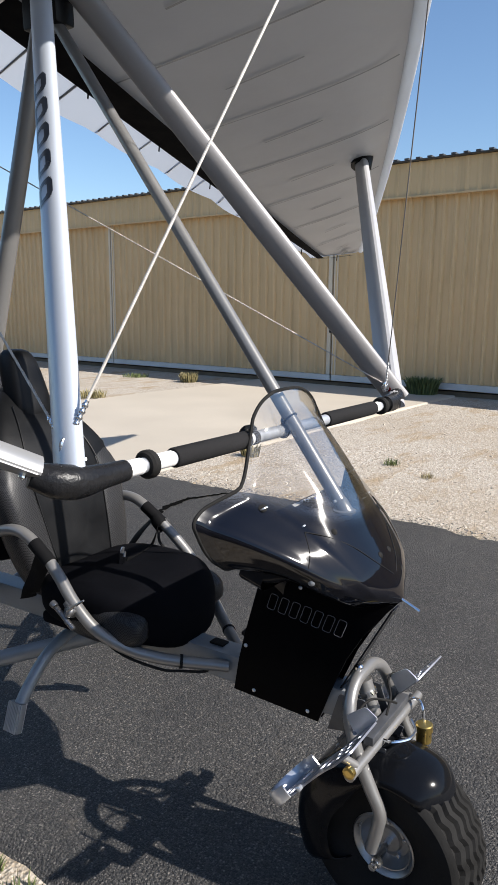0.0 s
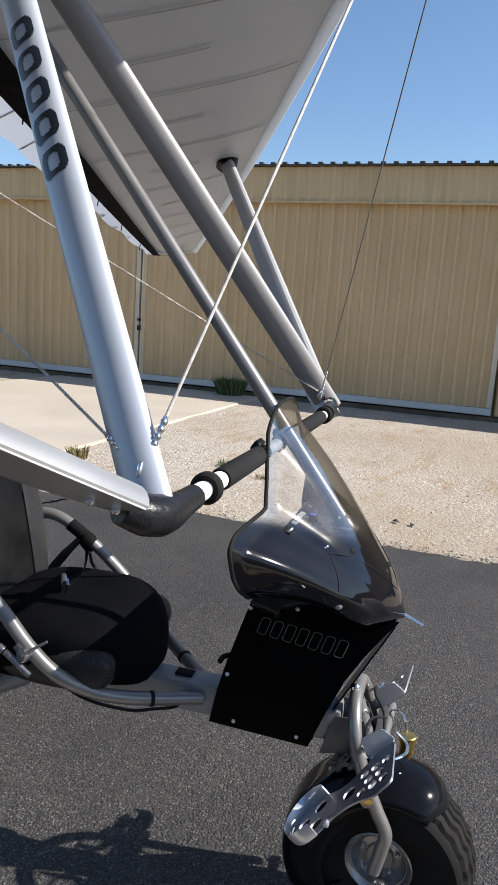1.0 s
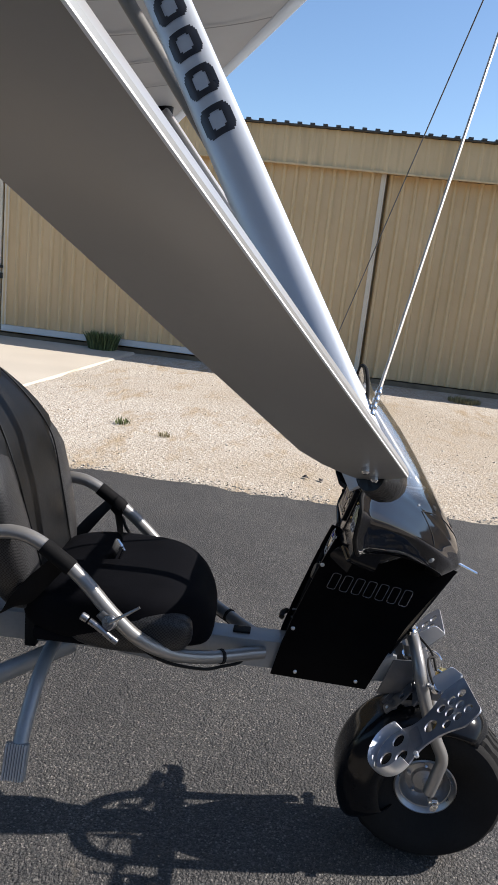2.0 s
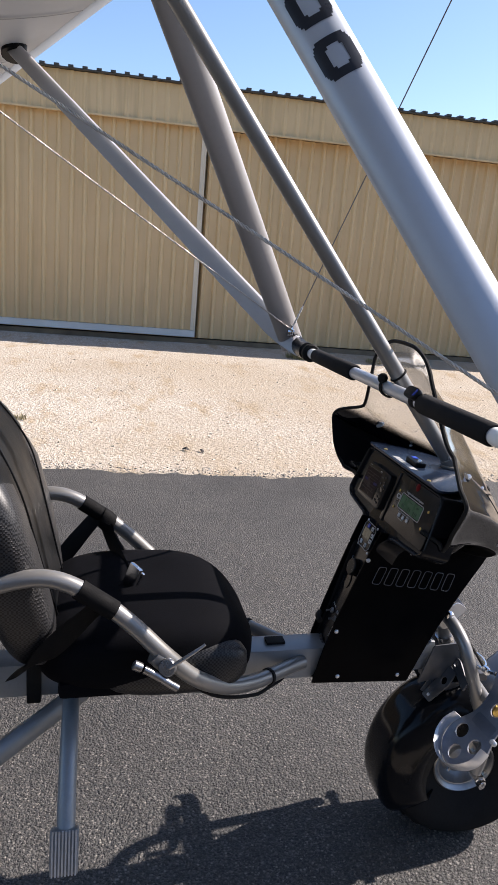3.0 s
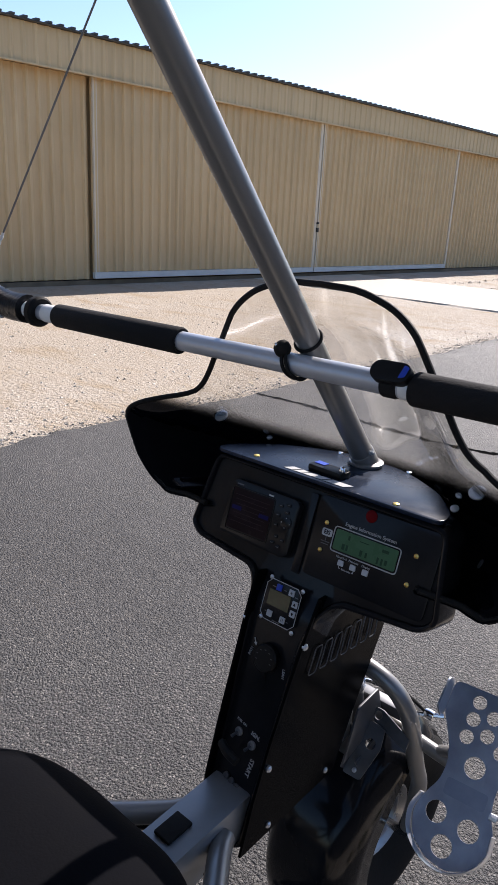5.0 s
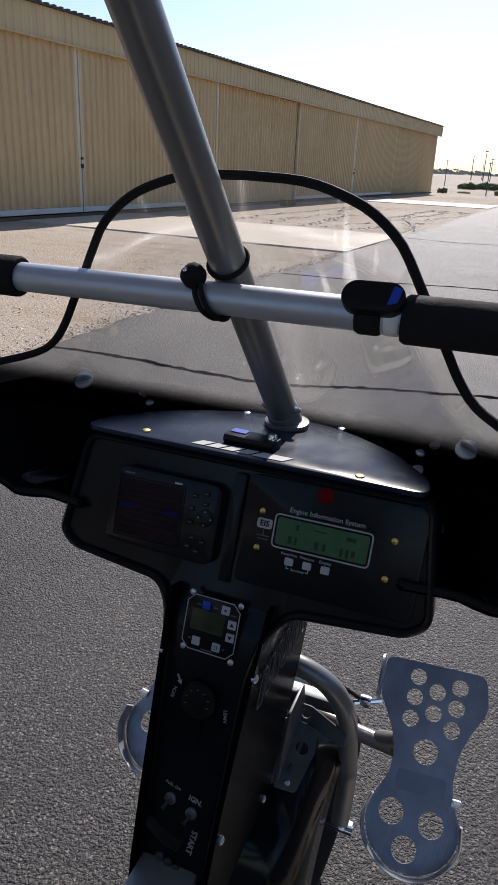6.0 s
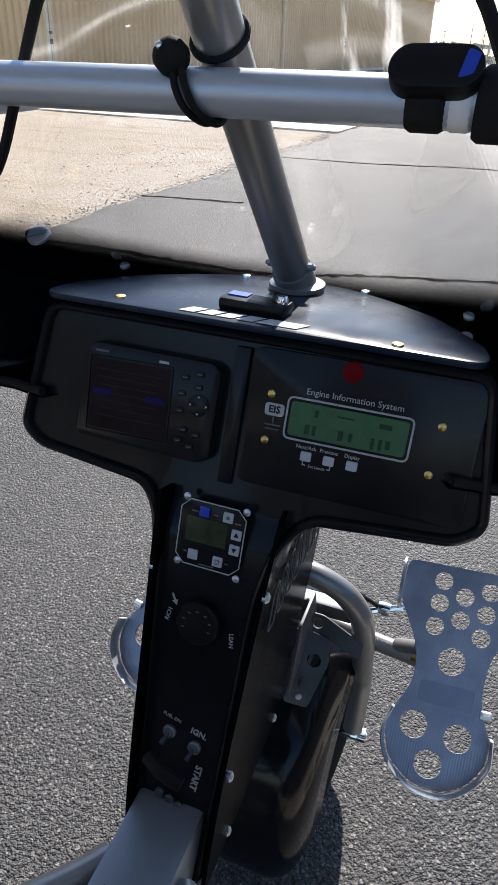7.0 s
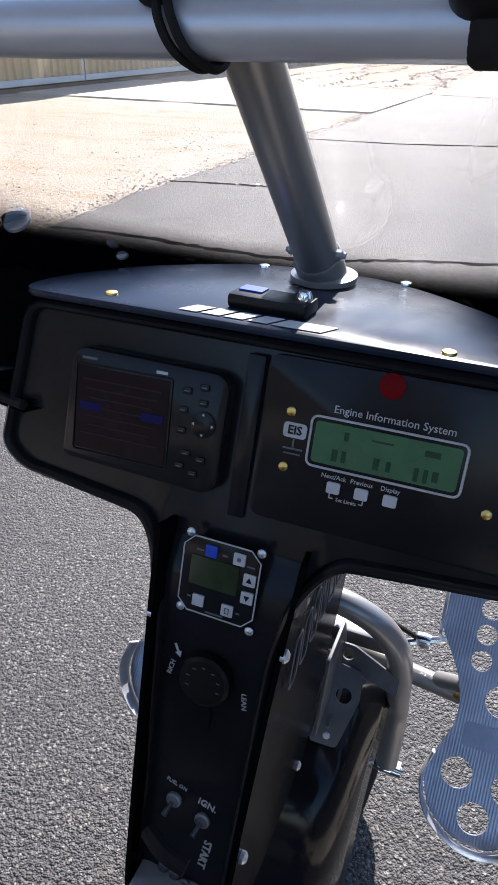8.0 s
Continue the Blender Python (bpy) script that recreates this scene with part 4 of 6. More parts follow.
for x in (-0.748, -0.715):
    part("bolt", lathe([(0.011, -0.01), (0.011, 0.01)], 10, Matrix.Translation((x, 0.452, 1.162)) @ pose(0, 0, 0, 0, 0, 90)), RED if x < -0.73 else CHROME, wing)

# switch and bungee on the bar
SWM = frame_of((0.126, BY - 0.013, BZ + 0.0175), (1, 0, 0.02), (0, 0.57, 0.82))
cap_out = [(0.0135 + 0.012 * math.cos(radians(-90 + 15 * k)), 0.0125 * math.sin(radians(-90 + 15 * k))) for k in range(13)] + [(-0.0135 - 0.012 * math.cos(radians(90 - 15 * k)), 0.0125 * math.sin(radians(90 - 15 * k))) for k in range(13)]
sw = part("switch_box", prism(cap_out, 0.014, SWM @ Matrix.Translation((0, 0, 0.006)), 0.002), VINYL, wing, "black switch capsule strapped to the bar")
part("button", prism(rounded([(-0.004, -0.0085), (0.004, -0.006), (0.006, 0.006), (-0.001, 0.0085)], 0.002, 3), 0.003, SWM @ Matrix.Translation((0.0165, 0.001, 0.0065)), 0.0006), BLUE, sw, "blue push button")
sleeve(0.112, 0.134, 0.0162, RUBBER, "strap_wrap", "black strap", sw)
sleeve(0.1345, 0.1495, 0.0150, WHITE_TAPE, "tape_band", "white tape band")
bg = part("bungee_ball", lathe([(0.0, -0.0115), (0.006, -0.010), (0.0105, -0.0045), (0.0118, 0.0), (0.0105, 0.0045), (0.006, 0.010), (0.0, 0.0115)], 18, Matrix.Translation((-0.034, BY - 0.010, BZ + 0.019))), RUBBER, wing, "black bungee ball")
part("ball_eye", lathe([(0.0022, 0), (0.0022, 0.0022), (0.001, 0.003)], 10, along((-0.0370, BY - 0.0195, BZ + 0.0245), (-0.038, BY - 0.9, BZ + 0.6))), CHROME, bg)
for k, dx in ((0, 0.0), (1, 0.007)):
    part("bungee_cord", tube([(-0.032 + dx * 0.7, BY - 0.012, BZ + 0.016), (-0.028 + dx, BY - 0.0175, BZ + 0.003), (-0.021 + dx, BY - 0.015, BZ - 0.010), (-0.013 + dx, BY - 0.002, BZ - 0.0175), (-0.009 + dx * 0.5, BY + 0.012, BZ - 0.012), (-0.007, BY + 0.018, BZ + 0.004)], 0.0024, 8, 6), RUBBER, bg, "thin black bungee cord")


def cable(pts, r, material, name="cable", label=""):
    return part(name, tube(pts, r, 8, 1), material, wing, label)


def twisted(a, b, r, lay=0.022):
    """Three strands laid round one another from a to b."""
    d = (b - a)
    u = d.normalized()
    e = u.cross(Vector((0, 0, 1))).normalized()
    f = u.cross(e)
    n = int(d.length / lay * 7)
    strands = []
    for s in range(3):
        pts = []
        for i in range(n + 1):
            w = i / 7 * 2 * math.pi + s * 2.0944
            pts.append(a + d * (i / n) + (e * math.cos(w) + f * math.sin(w)) * r * 0.62)
        strands.append(tube(pts, r * 0.60, 5, 1))
    return join(*strands)


TANG_R, TANG_L = Vector((0.627, 0.442, 1.181)), Vector((-0.712, 0.454, 1.170))
NOSE_R, NOSE_L = Vector((-0.095, 0.812, 2.64)), Vector((-0.100, 0.828, 2.64))
TAIL_R, TAIL_L = Vector((-0.072, -1.25, 2.135)), Vector((-0.090, -1.24, 2.155))
for tang, NOSE, TAIL, rf, rb, mf, mb in ((TANG_R, NOSE_R, TAIL_R, 0.0028, 0.0023, ROPE, ROPE), (TANG_L, NOSE_L, TAIL_L, 0.0018, 0.0020, THIN_ROPE, ROPE)):
    cable([tang, NOSE], rf, mf, "front_cable", "thin bracing cable to the wing's nose")
    part("rear_cable", twisted(tang, TAIL, rb), mb, wing, "thin stranded bracing cable to the keel")
    k = 1.0 if tang is TANG_R else 0.6
    for end in (NOSE, TAIL) if tang is TANG_R else (NOSE,):
        u = (end - tang).normalized()
        part("cable_wrap", join(tube([tang + u * 0.008, tang + u * 0.085], 0.0040 * k, 8, 1), *[lathe([(0.0040 * k, 0), (0.0060 * k, 0.003), (0.0060 * k, 0.006), (0.0040 * k, 0.009)], 10, along(tang + u * (0.014 + 0.0115 * i), tang + u)) for i in range(6)]), CHROME if tang is TANG_R else WHITE_TAPE, wing, "bright swaged cable end")
    part("shackle", join(tube([tang + Vector((-0.010, 0, -0.022)), tang + Vector((-0.009, 0, 0.004)), tang + Vector((0.0, 0, 0.012)), tang + Vector((0.009, 0, 0.004)), tang + Vector((0.010, 0, -0.022))], 0.0035, 8, 5), tube([tang + Vector((-0.015, 0, -0.018)), tang + Vector((0.015, 0, -0.018))], 0.0048, 8, 1)), CHROME, wing, "bright shackle")


# ---------------------------------------------------------------- trike
trike = thing("ultralight_trike", (0, 0.2, 0), "two-seat ultralight trike with black fairing and silver tube frame", "aircraft")


def mirrored(pts):
    return [(-x, y, z) for x, y, z in pts]


# main boom, mast and front strut
boom = part("main_boom", geo_of(box(0, -0.125, 0.472, 0.070, 1.62, 0.078, 0.006)), FRAME_GREY, trike, "grey square main boom")
part("foot_plate", geo_of(box(-0.004, 0.285, 0.5145, 0.03, 0.045, 0.006, 0.002)), RUBBER, boom, "dark strap slot on the boom")
FOOT, TOP = Vector((0.007, 0.664, 0.946)), Vector((-0.116, -0.314, 2.200))
strut = part("front_strut", tube([FOOT, TOP], 0.0168, 20, 1), SILVER, trike, "long silver front strut from dash to mast head")
u = (TOP - FOOT).normalized()
part("foot_collar", join(lathe([(0.0176, -0.012), (0.0188, -0.010), (0.0188, 0.030), (0.0174, 0.032)], 22, along(FOOT, TOP)), lathe([(0.018, 0), (0.0265, 0.001), (0.0265, 0.005), (0.020, 0.007)], 26, Matrix.Translation(FOOT + Vector((0, -0.004, 0.002))) @ pose(0, 0, 0, 0, -90, 0))), SILVER, strut, "silver foot collar")
bx = FOOT + u * 0.036
for sd in (1, -1):
    part("bolt", lathe([(0.0042, 0), (0.0042, 0.004), (0.003, 0.005), (0.0025, 0.007)], 8, along(bx + Vector((0.0165 * sd, 0, 0)), bx + Vector((sd, 0, 0)))), FRAME_GREY, strut, "steel bolt through the strut")
part("strut_loop", tube([Vector((0, 0, 0)) + FOOT + u * 0.262 + Vector((0.0176 * math.cos(t), 0.0180 * math.sin(t) * 0.72, 0.0180 * math.sin(t) * 0.69)) for t in [i * 0.3927 for i in range(17)]], 0.0024, 8, 2), RUBBER, strut, "black bungee loop")
part("mast", tube([(0, -0.86, 0.47), (-0.115, -0.37, 2.23)], 0.027, 14, 1), SILVER, trike, "silver mast behind the seats")
part("mast_head", geo_of(box(-0.118, -0.35, 2.235, 0.07, 0.14, 0.09, 0.01)), VINYL, trike, "black mast head")

# console: front panel and side plates
PUP = Vector((0, 0.287, 0.958))
PO = Vector((0.001, 0.4685, 0.7525))
PANEL = frame_of(PO, (1, 0, 0), PUP)                      # local x right, y up the panel, z towards the pilot


def on_panel(a, b, h=0.0):
    return PANEL @ Matrix.Translation((a, b, h))


HEAD = Vector((0.0035, 0.0145, 0.002))                    # the head sits back from the leg's face


def on_head(a, b, h=0.0):
    return Matrix.Translation(HEAD) @ on_panel(a, b, h)


def set_back(p):
    """Moves what lies above the shoulder back by HEAD, smoothly."""
    b = (p - PO).dot(PUP)
    t = max(0.0, min(1.0, (b - 0.015) / 0.05))
    return p + HEAD * (t * t * (3 - 2 * t))


T_OUT = [(-0.196, 0.200), (-0.215, 0.078), (-0.194, 0.061), (-0.078, 0.051), (-0.058, 0.030), (-0.049, -0.02), (-0.044, -0.335), (0.044, -0.335), (0.052, -0.02), (0.062, 0.030), (0.078, 0.051), (0.194, 0.061), (0.215, 0.078), (0.196, 0.200)]
T_FINE = []
for i, p in enumerate(rounded(T_OUT, 0.02, 5)):
    q = rounded(T_OUT, 0.02, 5)[i - 1]
    n = max(1, int(math.dist(p, q) / 0.03))
    T_FINE += [(q[0] + (p[0] - q[0]) * k / n, q[1] + (p[1] - q[1]) * k / n) for k in range(n)]


def console_face():
    """The T-shaped face: a raised rounded lip all round, a recessed field inside, and sides that run back."""
    bm = bmesh.new()
    rings = []
    for inset, h in ((0.0, -0.060), (0.0, -0.004), (0.0015, 0.000), (0.004, 0.0015), (0.0065, 0.0005), (0.008, -0.002), (0.009, -0.0065)):
        ring = []
        m = len(T_FINE)
        for k, (a, b) in enumerate(T_FINE):
            (a0, b0), (a1, b1) = T_FINE[k - 1], T_FINE[(k + 1) % m]
            d = math.hypot(a1 - a0, b1 - b0)
            na, nb = (b1 - b0) / d, -(a1 - a0) / d            # outward for this winding
            w = PANEL @ Vector((a - na * inset, b - nb * inset, h))
            ring.append(bm.verts.new(set_back(w)))
        rings.append(ring)
    m = len(T_FINE)
    for r0, r1 in zip(rings, rings[1:]):
        for k in range(m):
            bm.faces.new((r0[k], r0[(k + 1) % m], r1[(k + 1) % m], r1[k]))
    bm.faces.new(rings[-1])
    bmesh.ops.recalc_face_normals(bm, faces=bm.faces)
    bmesh.ops.triangulate(bm, faces=[f for f in bm.faces if len(f.verts) > 4])
    return bm


console = part("console", console_face(), SATIN, trike, "black T-shaped instrument console with a raised lip", angle=40)


def head_shell():
    """The pod behind the panel's head, tapering forward."""
    ring = rounded([(-0.193, 0.196), (-0.212, 0.080), (-0.19, 0.063), (-0.07, 0.052), (0.07, 0.052), (0.19, 0.063), (0.212, 0.080), (0.193, 0.196)], 0.02, 5)
    verts, faces = [], []
    n = len(ring)
    for k, (f, sc, up) in enumerate(((0.0, 1.0, 0), (0.05, 0.99, 0.0), (0.10, 0.9, 0.004), (0.15, 0.62, 0.012))):
        for a, b in ring:
            p = on_head(0, 0) @ Vector((a * sc, 0.13 + (b - 0.13) * (1 - 0.22 * k / 3) + up, -0.02))
            p.y += f
            p.z = min(p.z, 0.944 - 0.30 * max(0.0, p.y - 0.60))
            p.x *= 1 - 2.6 * max(0.0, p.y - 0.60)
            verts.append(p)
    for k in range(3):
        for i in range(n):
            j = (i + 1) % n
            faces.append((k * n + i, k * n + j, k * n + n + j, k * n + n + i))
    faces.append(tuple(3 * n + i for i in range(n)))
    return verts, faces


part("pod_shell", head_shell(), SATIN, console, "black pod shell behind the instruments")


def side_plate(side):
    """A thin plate from boom to fairing, tapering forward and down."""
    rear = [(0.370, 0.428, 0.0495), (0.388, 0.52, 0.052), (0.410, 0.60, 0.054), (0.442, 0.70, 0.058), (0.462, 0.76, 0.061), (0.482, 0.812, 0.064)]
    front = [(0.616, 0.413, 0.046), (0.652, 0.51, 0.048), (0.690, 0.60, 0.050), (0.728, 0.665, 0.048), (0.766, 0.718, 0.040), (0.796, 0.752, 0.026)]
    verts, faces = [], []
    n = 10
    for (y0, z0, w0), (y1, z1, w1) in zip(rear, front):
        for k in range(n + 1):
            t = k / n
            w = (w0 + (w1 - w0) * t) * (1.0 if side > 0 else 0.80 - 0.40 * t)
            verts.append((side * w, y0 + (y1 - y0) * t, z0 + (z1 - z0) * t))
    m = len(verts)
    verts += [(x - side * 0.004, y, z) for x, y, z in verts]
    w = n + 1
    rows = len(rear)
    for i in range(rows - 1):
        for k in range(n):
            a = (i * w + k, i * w + k + 1, i * w + w + k + 1, i * w + w + k)
            faces += [a, tuple(q + m for q in a)[::-1]]
    edge = [k for k in range(w)] + [i * w + n for i in range(1, rows)] + [(rows - 1) * w + k for k in range(n - 1, -1, -1)] + [i * w for i in range(rows - 2, 0, -1)]
    for i in range(len(edge)):
        a, b = edge[i], edge[(i + 1) % len(edge)]
        faces.append((a, b, b + m, a + m))
    return verts, faces


def plate_x(y, z, side):
    """Half width of the plates at a place on them."""
    t = max(0, min(1, (y - (0.372 + (z - 0.428) * 0.23)) / max(0.08, 0.244 + (z - 0.42) * 0.26)))
    w0 = 0.0500 + (z - 0.428) * 0.036
    w1 = 0.046 + min(z - 0.413, 0.2) * 0.02 - max(0, z - 0.665) * 0.16
    return (w0 + (w1 - w0) * t) * (1.0 if side > 0 else 0.80 - 0.40 * t)


for side in (1, -1):
    sp = part("side_panel", side_plate(side), SIDE_BLACK, trike, "thin black side panel")
    for y, z in ((0.432, 0.442), (0.588, 0.433), (0.412, 0.565), (0.462, 0.745), (0.57, 0.757)):
        x = plate_x(y, z, side)
        part("rivet", lathe([(0.0052, -0.002), (0.0052, 0.0015), (0.003, 0.0035)], 10, along((side * x, y, z), (side * (x + 1), y, z))), ALLOY if y < 0.6 else BRASS, sp)
    # the maker's name becomes seven slanted outlined blocks
    for i in range(7):
        y0 = (0.495 + 0.0300 * i) if side > 0 else (0.705 - 0.03 * i)
        z0 = 0.706 - (y0 - 0.495) * 0.150
        s = 0.012
        corners = [(y0 - 0.016, z0 - 0.019), (y0 + 0.004, z0 - 0.023), (y0 + 0.018, z0 + 0.018), (y0 - 0.002, z0 + 0.022)]
        ring = rounded(corners, 0.006, 3)
        pts = [(side * (plate_x(a, b, side) + 0.0022), a, b) for a, b in ring]
        part("name_mark", tube(pts + [pts[0]], 0.0009, 5, 1, closed=True), GREY_PRINT, sp, "grey outlined block")
part("front_cover", geo_of(prism([(-0.032, 0), (0.032, 0), (0.028, 0.09), (0.02, 0.36), (-0.02, 0.36), (-0.028, 0.09)], 0.004, frame_of((0, 0.616, 0.420), (1, 0, 0), (0, 0.47, 0.88)))), SATIN, trike, "black front cover of the console")
part("lever_stub", tube([(-0.02, 0.395, 0.575), (0.0, 0.384, 0.578), (0.02, 0.382, 0.575)], 0.007, 8, 4), RUBBER, console)

# dash top
hood_out = [(-0.192, 0.0), (0.192, 0.0), (0.186, 0.040), (0.142, 0.100), (0.088, 0.138), (0.045, 0.158), (-0.045, 0.158), (-0.088, 0.138), (-0.142, 0.100), (-0.186, 0.040)]
HOODM = frame_of((0.001, 0.533, 0.955), (1, 0, 0), (0, 1, -0.065))
hood = part("dash_top", prism(rounded(hood_out, 0.02, 4), 0.006, HOODM, 0.002), HOOD, trike, "dark blue glossy dash top")


def on_hood(a, b, h=0.0):
    return HOODM @ Matrix.Translation((a, b, h))


for a, b, mt in ((-0.121, 0.017, BRASS), (0.122, 0.010, BRASS), (0.067, 0.151, CHROME), (-0.052, 0.146, CHROME)):
    part("screw", lathe([(0.0048, 0), (0.0044, 0.0015), (0.002, 0.0022), (0.0, 0.0023)], 12, on_hood(a, b, 0) @ pose(0, 0, 0, 0, -90, 0)), mt, hood)
dev = part("tracker", geo_of(box(0, 0, 0.005, 0.060, 0.026, 0.011, 0.004, on_hood(-0.004, 0.040, 0.0) @ pose(0, 0, 0, 0, 0, -4))), VINYL, hood, "small black device stuck on the dash")
part("indicator", geo_of(box(-0.016, 0.002, 0.0112, 0.018, 0.012, 0.001, 0.0, on_hood(-0.004, 0.040, 0.0) @ pose(0, 0, 0, 0, 0, -4))), BLUE, dev)
part("knob", lathe([(0.005, 0), (0.0058, 0.003), (0.004, 0.007), (0.0, 0.008)], 12, on_hood(0.020, 0.036, 0.010) @ pose(0, 0, 0, 0, -90, 0)), CHROME, dev)
for i in range(6):
    w = 0.018 if i != 5 else 0.024
    part("name_mark", prism([(-w / 2 - 0.002, -0.007), (w / 2 - 0.006, -0.007), (w / 2 + 0.002, 0.007), (-w / 2 + 0.006, 0.007)], 0.0004, on_hood(-0.050 + 0.0172 * i, 0.0145 - 0.0002 * i, 0.0008)), LABEL, hood, "white printed block")


# fairing and windscreen: one shell, clear above and black below
RIM = [(0.0, 1.224), (0.050, 1.222), (0.085, 1.213), (0.113, 1.200), (0.138, 1.178), (0.155, 1.150), (0.169, 1.124), (0.184, 1.098), (0.199, 1.071), (0.217, 1.048), (0.245, 1.030), (0.290, 1.016),
       (0.330, 1.001), (0.356, 0.981), (0.346, 0.953), (0.325, 0.915), (0.306, 0.887), (0.286, 0.870), (0.270, 0.860), (0.225, 0.860), (0.185, 0.864)]
CREST = [(0.500, 1.224), (0.520, 1.178), (0.560, 1.136), (0.602, 1.088), (0.646, 1.030), (0.690, 0.966), (0.730, 0.906), (0.766, 0.854), (0.792, 0.806), (0.806, 0.760)]


def rim_y(x):
    """How far back the rim lies at a half width."""
    return 0.500 + 0.028 * max(0.0, 1 - abs(x - 0.235) / 0.09) - 0.006 * max(0.0, min(1.0, (x - 0.20) / 0.14))


def crest_at(u):
    x = u * (len(CREST) - 1)
    i = min(int(x), len(CREST) - 2)
    f = x - i
    return CREST[i][0] * (1 - f) + CREST[i + 1][0] * f, CREST[i][1] * (1 - f) + CREST[i + 1][1] * f


def shell_grid(nu=40):
    """Rows from the bell-shaped rim to the nose, turning into a plain rounded hood."""
    half = curve_points([(x, 0, z) for x, z in RIM], 3)
    m = len(half)
    rows = []
    for i in range(nu + 1):
        u = i / nu
        cy, cz = crest_at(u)
        s = max(0, min(1, (u - 0.30) / 0.70))
        k = s * s * (3 - 2 * s)
        wide = 0.361 * (1 - u) ** 0.62 + 0.020
        base = 0.862 - 0.118 * u ** 2.2
        span = cz - base
        row = []
        for j, p in enumerate(half):
            v = j / (m - 1)
            a, tuck = min(v / 0.86, 1) * math.pi / 2, max(0, (v - 0.86) / 0.14)
            xb, zb = p.x * (1 - u) ** 0.62 + 0.02 * math.sin(v * math.pi / 2) * u, cz - (1.224 - p.z) * (span / 0.364)
            xa, za = wide * math.sin(a) * (1 - 0.4 * tuck), base + span * max(0, math.cos(a)) ** 0.8
            y = rim_y(p.x) * (1 - u) + 0.5 * u + (cy - 0.500) * (1 - 0.30 * u ** 0.8 * v * v)
            row.append(Vector((xb * (1 - k) + xa * k, y, zb * (1 - k) + za * k)))
        rows.append(row)
    return rows, m


def is_clear(p):
    return p.z > 0.926 + 0.36 * (0.66 - p.y)


def shell(clear, thick=0.003):
    rows, m = shell_grid()
    verts, faces, index = [], [], {}

    def vid(i, j, s):
        key = (i, j, s if j else 0)
        if key not in index:
            p = rows[i][j]
            index[key] = len(verts)
            verts.append(Vector((p.x * s, p.y, p.z)))
        return index[key]
    for i in range(len(rows) - 1):
        for j in range(m - 1):
            c = (rows[i][j] + rows[i + 1][j] + rows[i][j + 1] + rows[i + 1][j + 1]) / 4
            if is_clear(c) != clear:
                continue
            for s in (1, -1):
                f = (vid(i, j, s), vid(i + 1, j, s), vid(i + 1, j + 1, s), vid(i, j + 1, s))
                faces.append(f if s > 0 else f[::-1])
    return verts, faces


fairing = part("fairing", shell(False), TINTED, trike, "glossy black moulded nose fairing", angle=60)
so = fairing.modifiers.new("thickness", "SOLIDIFY")
so.thickness, so.offset, so.use_rim = 0.003, 0.0, False
screen = part("windscreen", shell(True), TINTED, trike, "dusty clear windscreen with black edging", angle=60)
sc = screen.modifiers.new("thickness", "SOLIDIFY")
sc.thickness, sc.offset, sc.use_rim = 0.003, 0.0, False
lv2, lf = shell(False)
part("liner", ([Vector((v.x * 0.985, v.y - 0.005, v.z - 0.004)) for v in lv2], lf), CLOTH, fairing, "matt black inside of the fairing", angle=60)
rows, m = shell_grid()
rim_pts = [Vector((p.x, p.y, p.z)) for p in rows[0]]
rim_all = [Vector((-p.x, p.y, p.z)) for p in rim_pts[:0:-1]] + rim_pts
part("edge_trim", tube(rim_all, 0.0042, 8, 1), RUBBER, fairing, "black rubber edging")
part("pitot_tube", tube([(0.003, 0.795, 0.768), (0.008, 0.848, 0.747)], 0.0035, 8, 1), CHROME, fairing, "thin bright pitot tube")
part("foot_strip", tube([rows[i][-1] for i in range(0, 41, 4)], 0.003, 6, 2), RUBBER, fairing)
for i, j, mt in ((22, 19, RUBBER), (30, 4, RUBBER), (24, 46, FRAME_GREY)):
    for s in (1, -1):
        p, q, w = rows[i][j], rows[i + 1][j], rows[i][j + 1]
        nrm = (q - p).cross(w - p).normalized()
        nrm = nrm if nrm.y > -0.2 else -nrm
        p, nrm = Vector((p.x * s, p.y, p.z)), Vector((nrm.x * s, nrm.y, nrm.z))
        part("fastener", lathe([(0.0075, -0.0042), (0.0075, 0.002), (0.004, 0.0045), (0.0, 0.005)], 10, along(p, p + nrm)), mt, fairing)
for s in (1, -1):
    crease = [Vector((rows[i][j].x * s, rows[i][j].y, rows[i][j].z)) + Vector((0.001 * s, 0.001, 0.001)) for i, j in ((17, 29), (21, 24), (26, 16), (31, 9), (34, 2))]
    part("panel_line", tube(crease, 0.0012, 5, 4), RUBBER, fairing, "thin panel line on the nose")
    crease = [Vector((rows[i][j].x * s, rows[i][j].y, rows[i][j].z)) + Vector((0.001 * s, 0.001, 0.001)) for i, j in ((17, 29), (21, 33), (23, 38))]
    part("panel_line", tube(crease, 0.0011, 5, 4), RUBBER, fairing)
